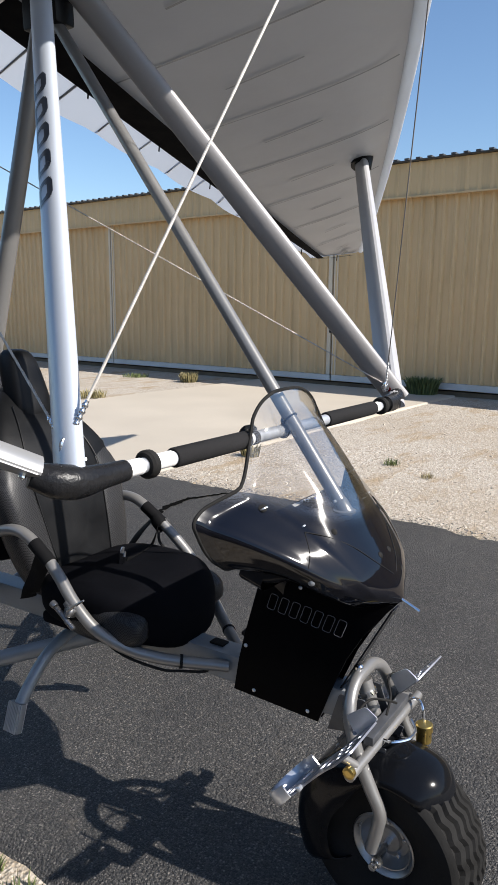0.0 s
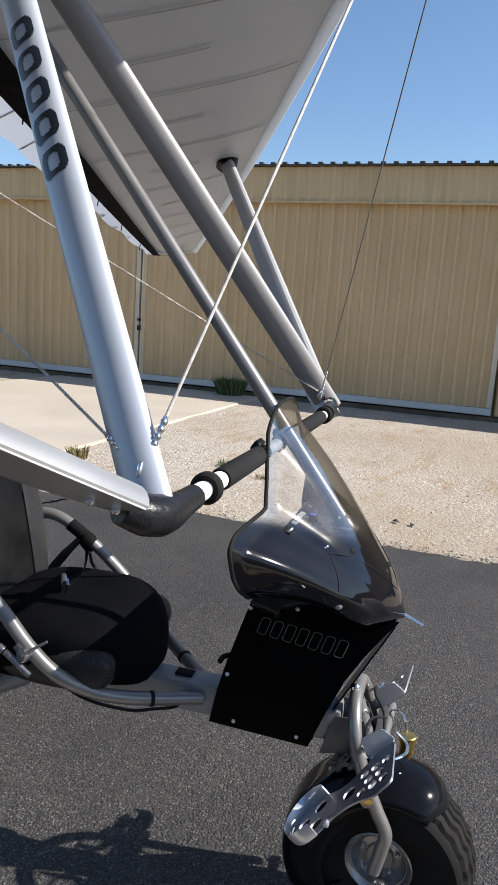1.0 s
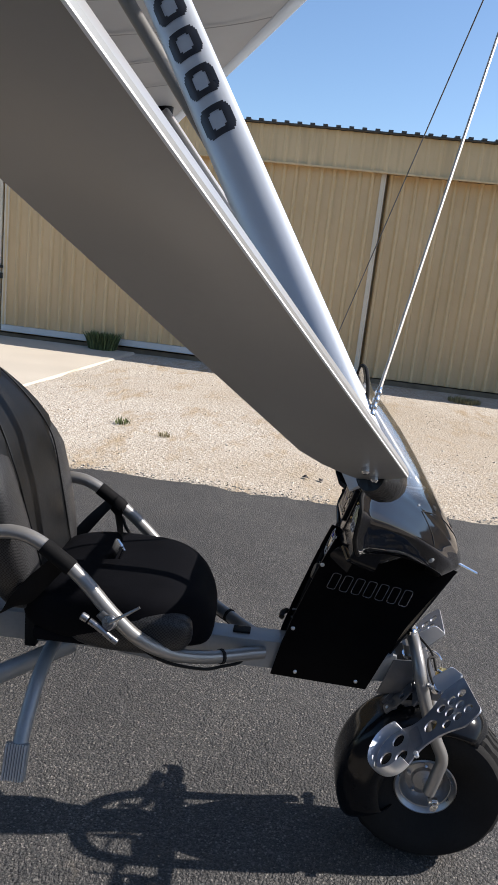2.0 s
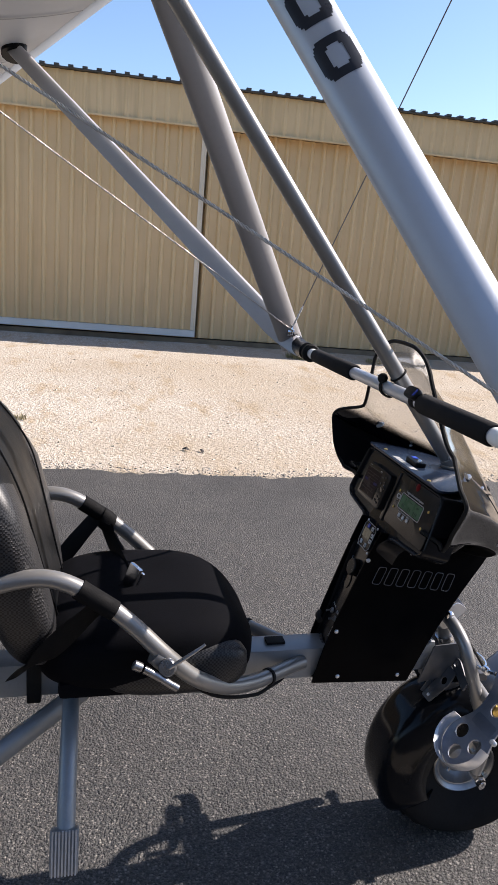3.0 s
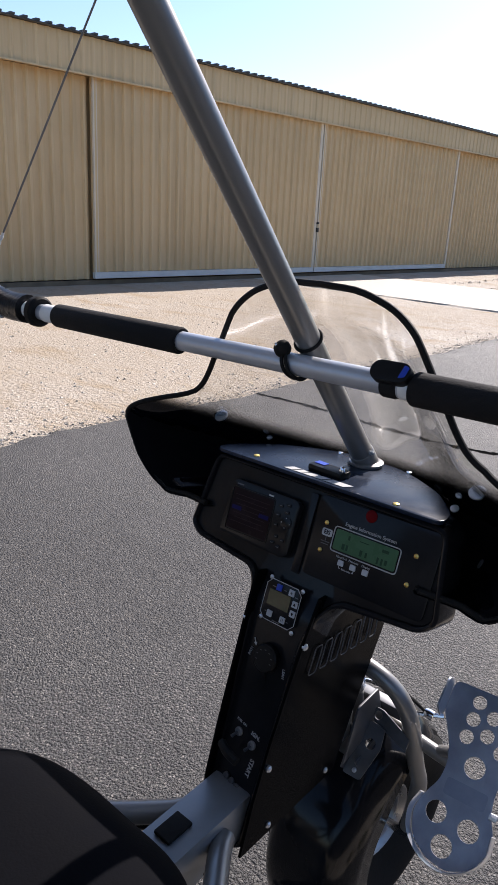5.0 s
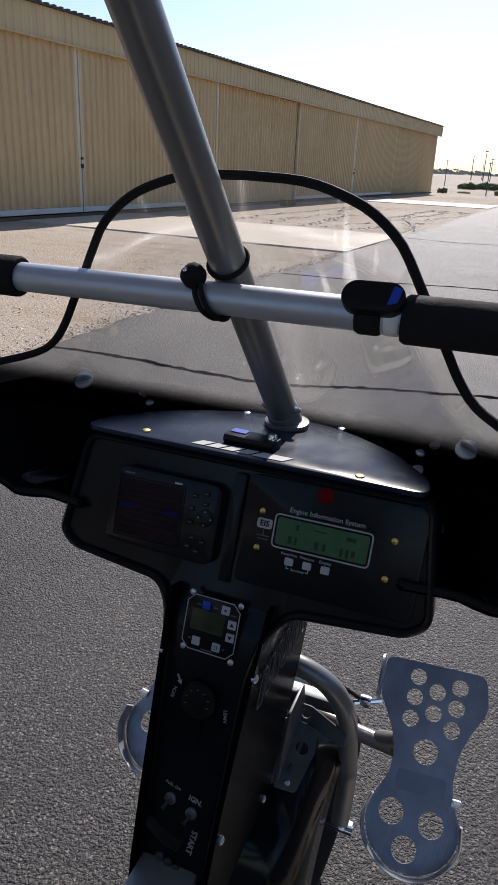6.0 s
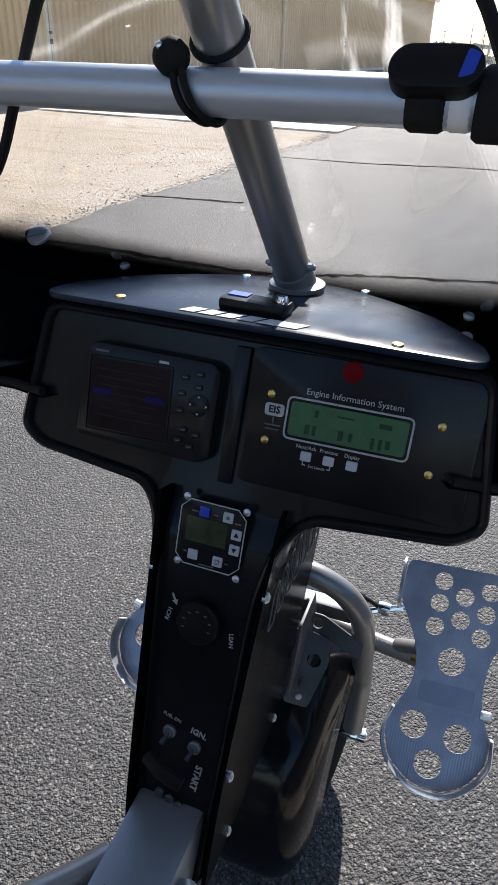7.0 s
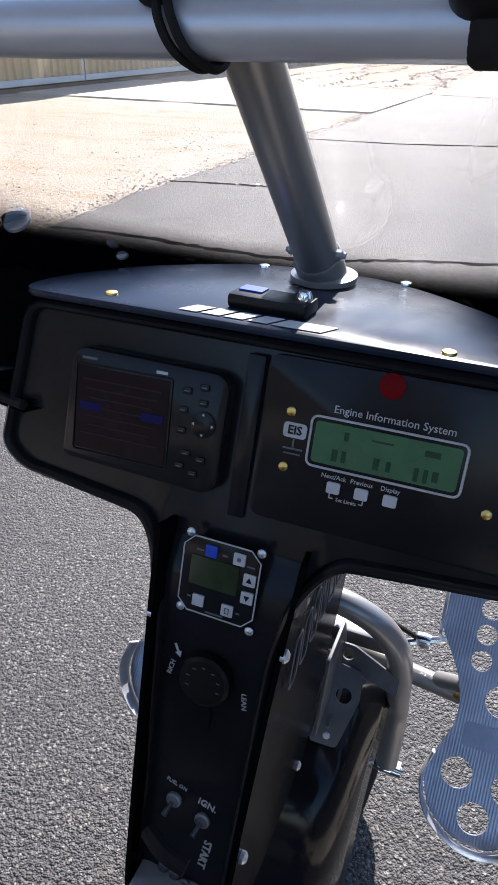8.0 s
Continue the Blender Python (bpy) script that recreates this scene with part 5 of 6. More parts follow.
# struts that hold the fairing from inside, with their oval fasteners
for s in (1, -1):
    for x, y, z, r in ((0.215, 0.570, 0.992, 0.011), (0.167, 0.640, 0.953, 0.0055), (0.168, 0.628, 0.937, 0.006)):
        part("fastener", lathe([(r, -0.002), (r, 0.0005), (r * 0.6, 0.0013), (0, 0.0015)], 14, along((s * x, y, z), (s * x, y - 0.5, z + 0.8))), ALLOY, fairing, "bright oval fastener")
    near = min((p for row in rows for p in row), key=lambda p: (p - Vector((0.222, 0.575, 0.995))).length)
    p, nrm = Vector((near.x * s, near.y, near.z)), Vector((0.42 * s, 0.42, 0.80))
    part("fastener", lathe([(0.010, 0.001), (0.010, 0.003), (0.007, 0.0042), (0.0, 0.0045)], 16, along(p, p + nrm)), RUBBER, fairing, "black oval fastener")


# ---------------------------------------------------------------- instruments on the console
def plate_with_holes(outline, holes, thick, m, res=3):
    """A flat plate cut from an outline with round holes (x, y, radius), lying in the plane of m."""
    cu = bpy.data.curves.new("plate", "CURVE")
    cu.dimensions, cu.fill_mode, cu.extrude = "2D", "BOTH", thick / 2
    loops = [outline] + [[(x + r * math.cos(k * 0.3927), y + r * math.sin(k * 0.3927)) for k in range(16)] for x, y, r in holes]
    for loop in loops:
        sp = cu.splines.new("POLY")
        sp.points.add(len(loop) - 1)
        for p, (x, y) in zip(sp.points, loop):
            p.co = (x, y, 0, 1)
        sp.use_cyclic_u = True
    ob = bpy.data.objects.new("plate", cu)
    scene.collection.objects.link(ob)
    bpy.context.view_layer.update()
    me = bpy.data.meshes.new_from_object(ob.evaluated_get(bpy.context.evaluated_depsgraph_get()))
    geo = ([m @ v.co for v in me.vertices], [tuple(p.vertices) for p in me.polygons])
    bpy.data.objects.remove(ob)
    bpy.data.curves.remove(cu)
    bpy.data.meshes.remove(me)
    return geo


def outline_ring(pts, r, m):
    q = [m @ Vector((a, b, 0)) for a, b in pts]
    return tube(q + [q[0]], r, 6, 1, closed=True)


def dot(m, r, h=0.002, n=14):
    return lathe([(r, 0), (r, h * 0.6), (r * 0.7, h), (0.0, h * 1.05)], n, m @ pose(0, 0, 0, 0, -90, 0))


LCD_MARK = surface("lcd_digits", (0.028, 0.062, 0.034), 0.3, spec=0.06)
F0 = -0.0055                                               # the recessed face
# engine monitor
EM = on_head(0.0925, 0.1365, F0) @ pose(0, 0, 0, 0, 0, 0.5)
mon = part("engine_monitor", prism(rect(0.188, 0.116, 0.010), 0.004, EM @ Matrix.Translation((0.007, -0.004, 0.003)), 0.0012), SATIN, trike, "black engine monitor with green display")
part("display", prism(rect(0.0955, 0.0285, 0.003), 0.001, EM @ Matrix.Translation((0, 0.001, 0.0042))), LCD, mon, "green liquid crystal display")
part("display_frame", outline_ring(rect(0.1015, 0.0345, 0.005, 0, 0.001), 0.0009, EM @ Matrix.Translation((0, 0, 0.0040))), LABEL, mon, "white display outline")
part("title", writing("Engine Information System", 0.0073, EM @ Matrix.Translation((0.002, 0.0245, 0.0036))), LABEL, mon, "white lettering")
part("badge", prism(rect(0.0165, 0.0105, 0.003), 0.0006, EM @ Matrix.Translation((-0.0615, 0.005, 0.0040))), LABEL, mon, "white badge")
part("badge_letters", writing("EIS", 0.0085, EM @ Matrix.Translation((-0.0615, 0.005, 0.0042)), bold=True), VINYL, mon)
part("badge_foot", join(geo_of(prism(rect(0.0012, 0.006), 0.0005, EM @ Matrix.Translation((-0.0615, -0.004, 0.0038)))), geo_of(prism(rect(0.014, 0.0012), 0.0005, EM @ Matrix.Translation((-0.0615, -0.008, 0.0038)))), geo_of(prism(rect(0.012, 0.001), 0.0005, EM @ Matrix.Translation((-0.0615, -0.0115, 0.0038))))), GREY_PRINT, mon)
for i, word in enumerate(("Next/Ack", "Previous", "Display")):
    x = -0.029 + 0.0192 * i
    part("button", prism(rect(0.0092, 0.0080, 0.0015), 0.002, EM @ Matrix.Translation((x, -0.0285, 0.0050)), 0.0005), WHITE_KEY, mon, "white square button")
    part("button_label", writing(word, 0.0044, EM @ Matrix.Translation((x - 0.001, -0.0212, 0.0036))), LABEL, mon)
part("limits_label", writing("Set Limits", 0.0036, EM @ Matrix.Translation((-0.019, -0.0362, 0.0036))), LABEL, mon)
for x in (-0.031, -0.008):
    part("limits_mark", join(geo_of(prism(rect(0.0008, 0.003), 0.0004, EM @ Matrix.Translation((x, -0.0345, 0.0036)))), geo_of(prism(rect(0.003, 0.0008), 0.0004, EM @ Matrix.Translation((x + (0.0012 if x < -0.02 else -0.0012), -0.036, 0.0036))))), LABEL, mon)
part("warning_lamp", dot(EM @ Matrix.Translation((-0.003, 0.046, 0.002)), 0.0085, 0.003, 18), RED, mon, "dark red warning lamp")
for x, y in ((-0.066, 0.0175), (-0.066, -0.0215), (0.0715, 0.0165), (0.0690, -0.0225)):
    part("screw", dot(EM @ Matrix.Translation((x, y, 0.0032)), 0.0034, 0.0016, 10), BRASS, mon, "brass screw")
# digits on the display
for i, (x, y, w, h) in enumerate(((-0.032, -0.006, 0.004, 0.008), (-0.026, -0.006, 0.003, 0.008), (-0.004, -0.006, 0.004, 0.008), (0.004, -0.006, 0.003, 0.007), (0.022, -0.007, 0.003, 0.009), (0.028, -0.007, 0.003, 0.009), (0.034, -0.006, 0.004, 0.007), (-0.026, 0.008, 0.003, 0.006), (-0.002, 0.009, 0.014, 0.0012), (0.030, 0.008, 0.010, 0.004))):
    part("display_mark", prism(rect(w, h), 0.0002, EM @ Matrix.Translation((x, y, 0.00445))), LCD_MARK, mon)

# navigation screen with its keys
NM = on_head(-0.0815, 0.1285, F0) @ pose(0, 0, 0, 0, 0, 1.2)
nav_out = rounded([(-0.068, -0.042), (0.054, -0.047), (0.064, -0.040), (0.066, 0.034), (0.058, 0.041), (-0.054, 0.044), (-0.062, 0.038)], 0.008, 4)
nav = part("navigation_screen", prism(nav_out, 0.016, NM @ Matrix.Translation((0, 0, 0.014)), 0.004), SATIN, trike, "black navigation unit with unlit colour screen")
part("screen", prism(rect(0.076, 0.062, 0.001), 0.001, NM @ Matrix.Translation((-0.017, -0.001, 0.0145))), SCREEN, nav, "dim reddish screen")
part("screen_frame", outline_ring(rect(0.080, 0.066, 0.002, -0.017, -0.001), 0.0007, NM @ Matrix.Translation((0, 0, 0.0143))), VINYL, nav)
for i in range(7):
    part("screen_text", prism(rect(0.066 - 0.006 * (i % 3), 0.0010), 0.0003, NM @ Matrix.Translation((-0.018, 0.021 - 0.0068 * i, 0.0148))), surface("dim_text", (0.036, 0.022, 0.026), 0.4, spec=0.04), nav)
for x, w in ((-0.043, 0.018), (0.009, 0.018)):
    part("screen_bar", prism(rect(w, 0.006), 0.0003, NM @ Matrix.Translation((x, 0.001, 0.0149))), surface("dim_blue", (0.014, 0.012, 0.075), 0.4, spec=0.04), nav)
part("name_mark", prism(rect(0.013, 0.0018), 0.0003, NM @ Matrix.Translation((-0.046, 0.0365, 0.0144))), GREY_PRINT, nav)
part("name_mark", prism(rect(0.009, 0.0022), 0.0003, NM @ Matrix.Translation((0.014, 0.0350, 0.0144))), LABEL, nav)
for x, y in ((0.035, 0.026), (0.048, 0.030), (0.048, 0.019), (0.033, 0.012), (0.033, -0.003), (0.038, -0.019), (0.050, -0.022), (0.034, -0.029), (0.045, -0.033)):
    part("key", prism(rect(0.0072, 0.0048, 0.0015), 0.0015, NM @ Matrix.Translation((x, y, 0.0155)), 0.0004), SATIN, nav)
    part("key_print", prism(rect(0.0040, 0.0008), 0.0002, NM @ Matrix.Translation((x, y, 0.0159))), GREY_PRINT, nav)
part("rocker", dot(NM @ Matrix.Translation((0.0495, 0.004, 0.0142)), 0.0095, 0.0018, 20), SATIN, nav, "round rocker key")
for k in range(4):
    a = k * math.pi / 2
    part("arrow", prism([(-0.0014, 0), (0.0014, 0), (0, 0.0022)], 0.0003, NM @ Matrix.Translation((0.0495 + 0.0062 * math.cos(a), 0.004 + 0.0062 * math.sin(a), 0.0160)) @ pose(0, 0, 0, 0, 0, k * 90 - 90)), LABEL, nav)

# square radio
RM = on_panel(0.0, 0.029, F0)
oct_out = [(-0.030, -0.022), (-0.022, -0.030), (0.022, -0.030), (0.030, -0.022), (0.030, 0.022), (0.022, 0.030), (-0.022, 0.030), (-0.030, 0.022)]
radio = part("radio", prism(oct_out, 0.004, RM @ Matrix.Translation((0, 0, 0.004)), 0.0008), SATIN, trike, "small square black radio with white buttons")
part("face_outline", outline_ring(oct_out, 0.0006, RM @ Matrix.Translation((0, 0, 0.0042))), LABEL, radio)
part("display", prism(rect(0.038, 0.023, 0.001), 0.001, RM @ Matrix.Translation((-0.004, 0.004, 0.0050))), LCD_DARK, radio, "dark green display")
for x, y, mt in ((-0.008, 0.0215, BLUE), (0.014, 0.0215, WHITE_KEY), (0.0235, 0.008, WHITE_KEY), (0.0235, -0.006, WHITE_KEY), (-0.0135, -0.0195, WHITE_KEY), (0.010, -0.0205, WHITE_KEY)):
    part("button", prism(rect(0.0092, 0.0092, 0.001), 0.0018, RM @ Matrix.Translation((x, y, 0.0058)), 0.0004), mt, radio)
for x, y, t in ((0.0235, 0.008, 0), (0.0235, -0.006, 180)):
    part("arrow", prism([(-0.0024, -0.0018), (0.0024, -0.0018), (0, 0.0024)], 0.0002, RM @ Matrix.Translation((x, y, 0.0061)) @ pose(0, 0, 0, 0, 0, t)), VINYL, radio)
part("arrow", prism(rect(0.003, 0.003, 0.001), 0.0002, RM @ Matrix.Translation((0.014, 0.0215, 0.0061))), GREY_PRINT, radio)
part("key_print", outline_ring(rect(0.003, 0.004), 0.0003, RM @ Matrix.Translation((0.010, -0.0205, 0.0061))), VINYL, radio)
for x, y, w in ((-0.017, 0.020, 0.006), (0.023, 0.0175, 0.006), (-0.0215, -0.0185, 0.003), (0.018, -0.021, 0.003), (0.0, -0.0275, 0.014), (0.0025, 0.0205, 0.004)):
    part("small_print", prism(rect(w, 0.0013), 0.0002, RM @ Matrix.Translation((x, y, 0.0042))), GREY_PRINT, radio)
for x, y in ((-0.027, 0.0305), (0.0285, 0.029), (-0.0285, -0.0305), (0.028, -0.033)):
    part("screw", dot(RM @ Matrix.Translation((x, y, 0.001)), 0.0034, 0.0018, 12), ALLOY, radio, "steel screw")

# mixture knob, switches and their words
part("mixture_knob", lathe([(0.019, 0), (0.021, 0.003), (0.0205, 0.010), (0.018, 0.0125), (0.0, 0.0128)], 24, on_panel(0.002, -0.052, F0) @ pose(0, 0, 0, 0, -90, 0)), VINYL, console, "black round mixture knob")
for k in range(7):
    a = radians(200 - 36 * k)
    part("knob_mark", prism(rect(0.0028, 0.0010), 0.0002, on_panel(0.002 + 0.013 * math.cos(a), -0.052 + 0.013 * math.sin(a), F0 + 0.0131)), GREY_PRINT, console)
part("pointer", prism([(-0.001, 0.006), (0.001, 0.006), (0.001, -0.001), (0.003, -0.001), (0, -0.006), (-0.003, -0.001), (-0.001, -0.001)], 0.0003, on_panel(-0.026, -0.040, F0 + 0.0008) @ pose(0, 0, 0, 0, 0, 28)), LABEL, console, "white arrow")
part("rich_word", writing("RICH", 0.0058, on_panel(-0.0300, -0.056, F0 + 0.0005) @ pose(0, 0, 0, 0, 0, 78)), LABEL, console, "white word")
part("lean_word", writing("LEAN", 0.0058, on_panel(0.0325, -0.064, F0 + 0.0005) @ pose(0, 0, 0, 0, 0, -82)), LABEL, console, "white word")
part("fuel_word", writing("FUEL ON", 0.0048, on_panel(-0.012, -0.160, F0 + 0.0005) @ pose(0, 0, 0, 0, 0, -12)), LABEL, console, "white words")
part("ignition_word", writing("IGN.", 0.0085, on_panel(0.0165, -0.168, F0 + 0.0005) @ pose(0, 0, 0, 0, 0, -10), bold=True), LABEL, console, "white word")
part("start_word", writing("START", 0.0098, on_panel(0.020, -0.216, F0 + 0.0005) @ pose(0, 0, 0, 0, 0, -97), bold=True), LABEL, console, "white word")
for x, y in ((-0.0125, -0.175), (0.0145, -0.183)):
    sw2 = part("toggle_switch", lathe([(0.0066, 0), (0.0066, 0.003), (0.0054, 0.0042), (0.0048, 0.0015), (0.0, 0.001)], 16, on_panel(x, y, F0) @ pose(0, 0, 0, 0, -90, 0)), FRAME_GREY, console, "steel toggle switch")
    part("toggle", tube([on_panel(x, y, F0 + 0.005) @ Vector((0, 0, 0)), on_panel(x - 0.002, y - 0.005, F0 + 0.015) @ Vector((0, 0, 0))], (0.0018, 0.0026), 8, 1), NECK, sw2, "dark lever")
for x, y in ((-0.014, -0.246), (-0.003, -0.249), (0.007, -0.253)):
    part("screw", dot(on_panel(x, y, F0), 0.0052, 0.004, 12), NECK, console)
part("oval_opening", prism([(0.012 * math.cos(k * 0.3927), 0.019 * math.sin(k * 0.3927)) for k in range(16)], 0.0006, on_panel(-0.004, -0.090, F0 + 0.001)), SATIN, console)
part("divider", geo_of(box(-0.003, 0.128, F0 + 0.003, 0.013, 0.118, 0.004, 0.0015, on_head(0, 0))), SATIN, console, "black divider between the instruments")

# ---------------------------------------------------------------- nose wheel and fork
BRACKET = surface("dull_grey_steel", (0.085, 0.088, 0.096), 0.45, 0.4, vary=0.2, scale=24)
RIM_STEEL = surface("satin_steel_rim", (0.36, 0.36, 0.36), 0.36, 0.9, vary=0.15, scale=25)
WC = Vector((0.018, 0.811, 0.167))


def tyre(radius=0.215, half=0.086, bead=0.080, n=120):
    prof = []
    for k in range(9):                                    # left wall up to the shoulder
        t = k / 8
        prof.append((bead + (0.183 - bead) * t, -half * (0.62 + 0.38 * math.sin(t * math.pi * 0.62))))
    grooves = []
    for k in range(25):
        t = -1 + 2 * k / 24
        deep = 0.0075 if k % 4 == 2 else 0.0
        grooves.append((radius - 0.024 * abs(t) ** 2.4 - deep, half * 0.90 * t))
    prof += grooves
    for k in range(9):
        t = 1 - k / 8
        prof.append((bead + (0.183 - bead) * t, half * (0.62 + 0.38 * math.sin(t * math.pi * 0.62))))
    prof += [(bead - 0.004, half * 0.5), (bead - 0.004, -half * 0.5)]
    verts, faces = [], []
    m = len(prof)
    for i in range(n):
        a = 2 * math.pi * i / n
        wob = 0.0055 * math.sin(a * 26)
        for k, (r, x) in enumerate(prof):
            xx = x + (wob if 11 <= k <= 31 else 0)
            verts.append((xx, r * math.cos(a), r * math.sin(a)))
    for i in range(n):
        j = (i + 1) % n
        for k in range(m):
            k2 = (k + 1) % m
            faces.append((i * m + k, j * m + k, j * m + k2, i * m + k2))
    return verts, faces


def rim_geo():
    p = [(0.012, -0.03), (0.03, -0.03), (0.034, -0.022), (0.0495, -0.018), (0.0594, -0.03), (0.0648, -0.046), (0.0783, -0.05), (0.081, -0.056), (0.0774, -0.058), (0.0702, -0.052), (0.063, -0.04), (0.063, 0.04), (0.0702, 0.052), (0.0774, 0.058), (0.081, 0.056), (0.0783, 0.05), (0.0648, 0.046), (0.0594, 0.03), (0.0495, 0.018), (0.034, 0.022), (0.03, 0.03), (0.012, 0.03)]
    return lathe(p, 40)


def wheel(centre, parent, scale=1.0, turn=0):
    m = Matrix.Translation(centre) @ pose(0, 0, 0, 0, 0, turn) @ Matrix.Scale(scale, 4)
    w = part("wheel", moved(rim_geo(), m), RIM_STEEL, parent, "silver steel wheel rim")
    part("tyre", moved(tyre(), m), RUBBER, w, "black tyre with wavy rib tread", angle=25)
    for k in range(5):
        a = radians(72 * k + 20)
        for s in (1, -1):
            part("wheel_nut", moved(lathe([(0.006, 0), (0.006, 0.007), (0.004, 0.010)], 6, Matrix.Translation((s * 0.020, 0.043 * math.cos(a), 0.043 * math.sin(a))) @ pose(0, 0, 0, 0, 0, 0 if s > 0 else 180)), m), CHROME, w)
    return w


wheel(WC, trike, 1.0, -6)
part("axle", tube([(-0.150, WC.y, WC.z), (0.150, WC.y, WC.z)], 0.009, 10, 1), CHROME, trike, "steel axle")
for s in (1, -1):
    part("axle_nut", lathe([(0.014, 0), (0.014, 0.010), (0.009, 0.013), (0.009, 0.022), (0.004, 0.024)], 6, along((s * 0.126, WC.y + 0.004, WC.z + 0.004), (s * 1.0, WC.y + 0.004, WC.z + 0.004))), CHROME, trike)
SHIFT = Vector((0.003, 0.016, -0.022))
leg = [(0.0, 0.702, 0.585), (0.045, 0.702, 0.581), (0.085, 0.707, 0.560), (0.110, 0.716, 0.522), (0.119, 0.733, 0.470), (0.1205, 0.752, 0.420), (0.121, 0.776, 0.368), (0.122, 0.800, 0.318), (0.1235, 0.795, 0.275), (0.1245, 0.783, 0.216)]
fork = part("fork", tube(mirrored(leg)[:0:-1] + leg, 0.0155, 16, 6), SILVER, trike, "silver bent-tube front fork")
part("fork_cap", lathe([(0.011, 0), (0.011, 0.012), (0.007, 0.016), (0.0, 0.017)], 12, along((0.022, 0.697, 0.592), (0.022, 0.69, 0.9))), CHROME, fork)
part("head_tube", tube([(0.0, 0.700, 0.560), (0.0, 0.752, 0.405)], 0.019, 14, 1), SILVER, fork, "silver steering head")
part("head_ring", tube([(0.0, 0.708, 0.535), (0.0, 0.712, 0.525)], 0.024, 14, 1), CHROME, fork)
part("neck_plate", prism([(-0.036, -0.045), (0.036, -0.045), (0.036, 0.03), (0.018, 0.058), (-0.018, 0.058), (-0.036, 0.03)], 0.006, frame_of((0, 0.668, 0.448), (1, 0, 0), (0, -0.15, 1)), 0.001), NECK, trike, "dark grey neck plate")
NB = frame_of((0.054, 0.662, 0.398), (1, 0.05, 0), (0, 0.55, 0.83))
br = part("neck_bracket", plate_with_holes(rounded([(-0.020, -0.012), (0.014, -0.012), (0.030, 0.050), (0.026, 0.086), (-0.004, 0.090), (-0.012, 0.060)], 0.005, 3), [(0.010, 0.052, 0.010)], 0.004, NB), BRACKET, trike, "grey drilled neck bracket")
part("screw", dot(NB @ Matrix.Translation((0, 0, -0.002)) @ pose(0, 0, 0, 180, 0, 0), 0.0045, 0.003, 10), ALLOY, br)
part("screw", dot(NB @ Matrix.Translation((0, 0, 0.002)), 0.0045, 0.003, 10), ALLOY, br)
part("bracket_flange", prism([(-0.006, -0.010), (0.006, -0.010), (0.004, 0.085), (-0.008, 0.085)], 0.003, NB @ Matrix.Translation((-0.020, 0.004, 0.004)) @ pose(0, 0, 0, 0, 75, 0)), BRACKET, br)
part("cross_plate", plate_with_holes(rounded([(0.0, 0.010), (0.072, -0.012), (0.072, 0.010), (0.012, 0.034), (-0.004, 0.034)], 0.004, 3), [(0.006, 0.022, 0.008)], 0.005, frame_of((0.050, 0.712, 0.462), (1, 0, 0), (0, 0.45, 0.9))), BRACKET, trike, "grey drilled cross plate behind the fork")
part("steering_bar", tube([(-0.165, 0.778, 0.462), (0.195, 0.756, 0.436)], 0.0125, 12, 1), SILVER, fork, "silver footrest bar")
part("bar_end", lathe([(0.013, 0), (0.014, 0.002), (0.014, 0.012), (0.008, 0.014)], 12, along((0.186, 0.7565, 0.4465), (1, 0.71, 0.43))), BRASS, fork)
part("channel_bar", geo_of(box(0, 0, 0, 0.22, 0.024, 0.022, 0.003, Matrix.Translation((0.0, 0.762, 0.478)) @ pose(0, 0, 0, 0, 0, 0))), BRACKET, fork, "grey channel bar across the fork")
for s in (1, -1):
    part("brake_cable", tube([(s * 0.135, 0.746, 0.515), (s * 0.10, 0.735, 0.540), (s * 0.05, 0.742, 0.545), (s * 0.01, 0.765, 0.530), (s * -0.03, 0.772, 0.505)], 0.0030, 7, 5), RUBBER, fork, "black brake cable")
    part("cable_clamp", join(lathe([(0.009, -0.008), (0.010, 0), (0.009, 0.008)], 10, Matrix.Translation((s * 0.137, 0.746, 0.516))), tube([(s * 0.113, 0.735, 0.512), (s * 0.160, 0.752, 0.522)], 0.0045, 8, 1)), CHROME, fork, "bright cable clamp")
SHIFT = Vector((0, 0, 0))


def fender():
    """A black moulded guard over the tyre, deeper at the back."""
    verts, faces = [], []
    n, m = 40, 18
    for i in range(n + 1):
        deg = 47 + 171 * i / n
        a = radians(deg)
        endk = min(1, i / 5.0, (n - i) / 3.0)
        skirt = max(0.0, min(1.0, (deg - 85) / 55))
        skirt = skirt * skirt * (3 - 2 * skirt)
        for k in range(m + 1):
            t = -1 + 2 * k / m
            w = 0.098 * (0.55 + 0.45 * math.sin(endk * math.pi / 2)) * (1 - abs(t) ** 8 * 0.04 * skirt)
            r = 0.236 - (0.050 + 0.055 * skirt) * abs(t) ** (2.6 + 1.6 * skirt) - 0.030 * (1 - endk) ** 2
            verts.append((WC.x + w * math.copysign(abs(t) ** (1 - 0.25 * skirt), t), WC.y + r * math.cos(a), WC.z + r * math.sin(a)))
    for i in range(n):
        for k in range(m):
            q = i * (m + 1) + k
            faces.append((q, q + m + 1, q + m + 2, q + 1))
    return verts, faces


fd = part("fender", fender(), FENDER, trike, "glossy black wheel fender", angle=70)
fs = fd.modifiers.new("thickness", "SOLIDIFY")
fs.thickness, fs.offset = 0.004, 0
SHIFT = Vector((0.003, 0.016, -0.022))
part("fender_stay", tube([(0.05, 0.775, 0.452), (0.055, 0.80, 0.458), (0.02, 0.825, 0.456), (-0.02, 0.825, 0.456), (-0.055, 0.80, 0.458)], 0.004, 7, 5), CHROME, fd, "bright wire loop")
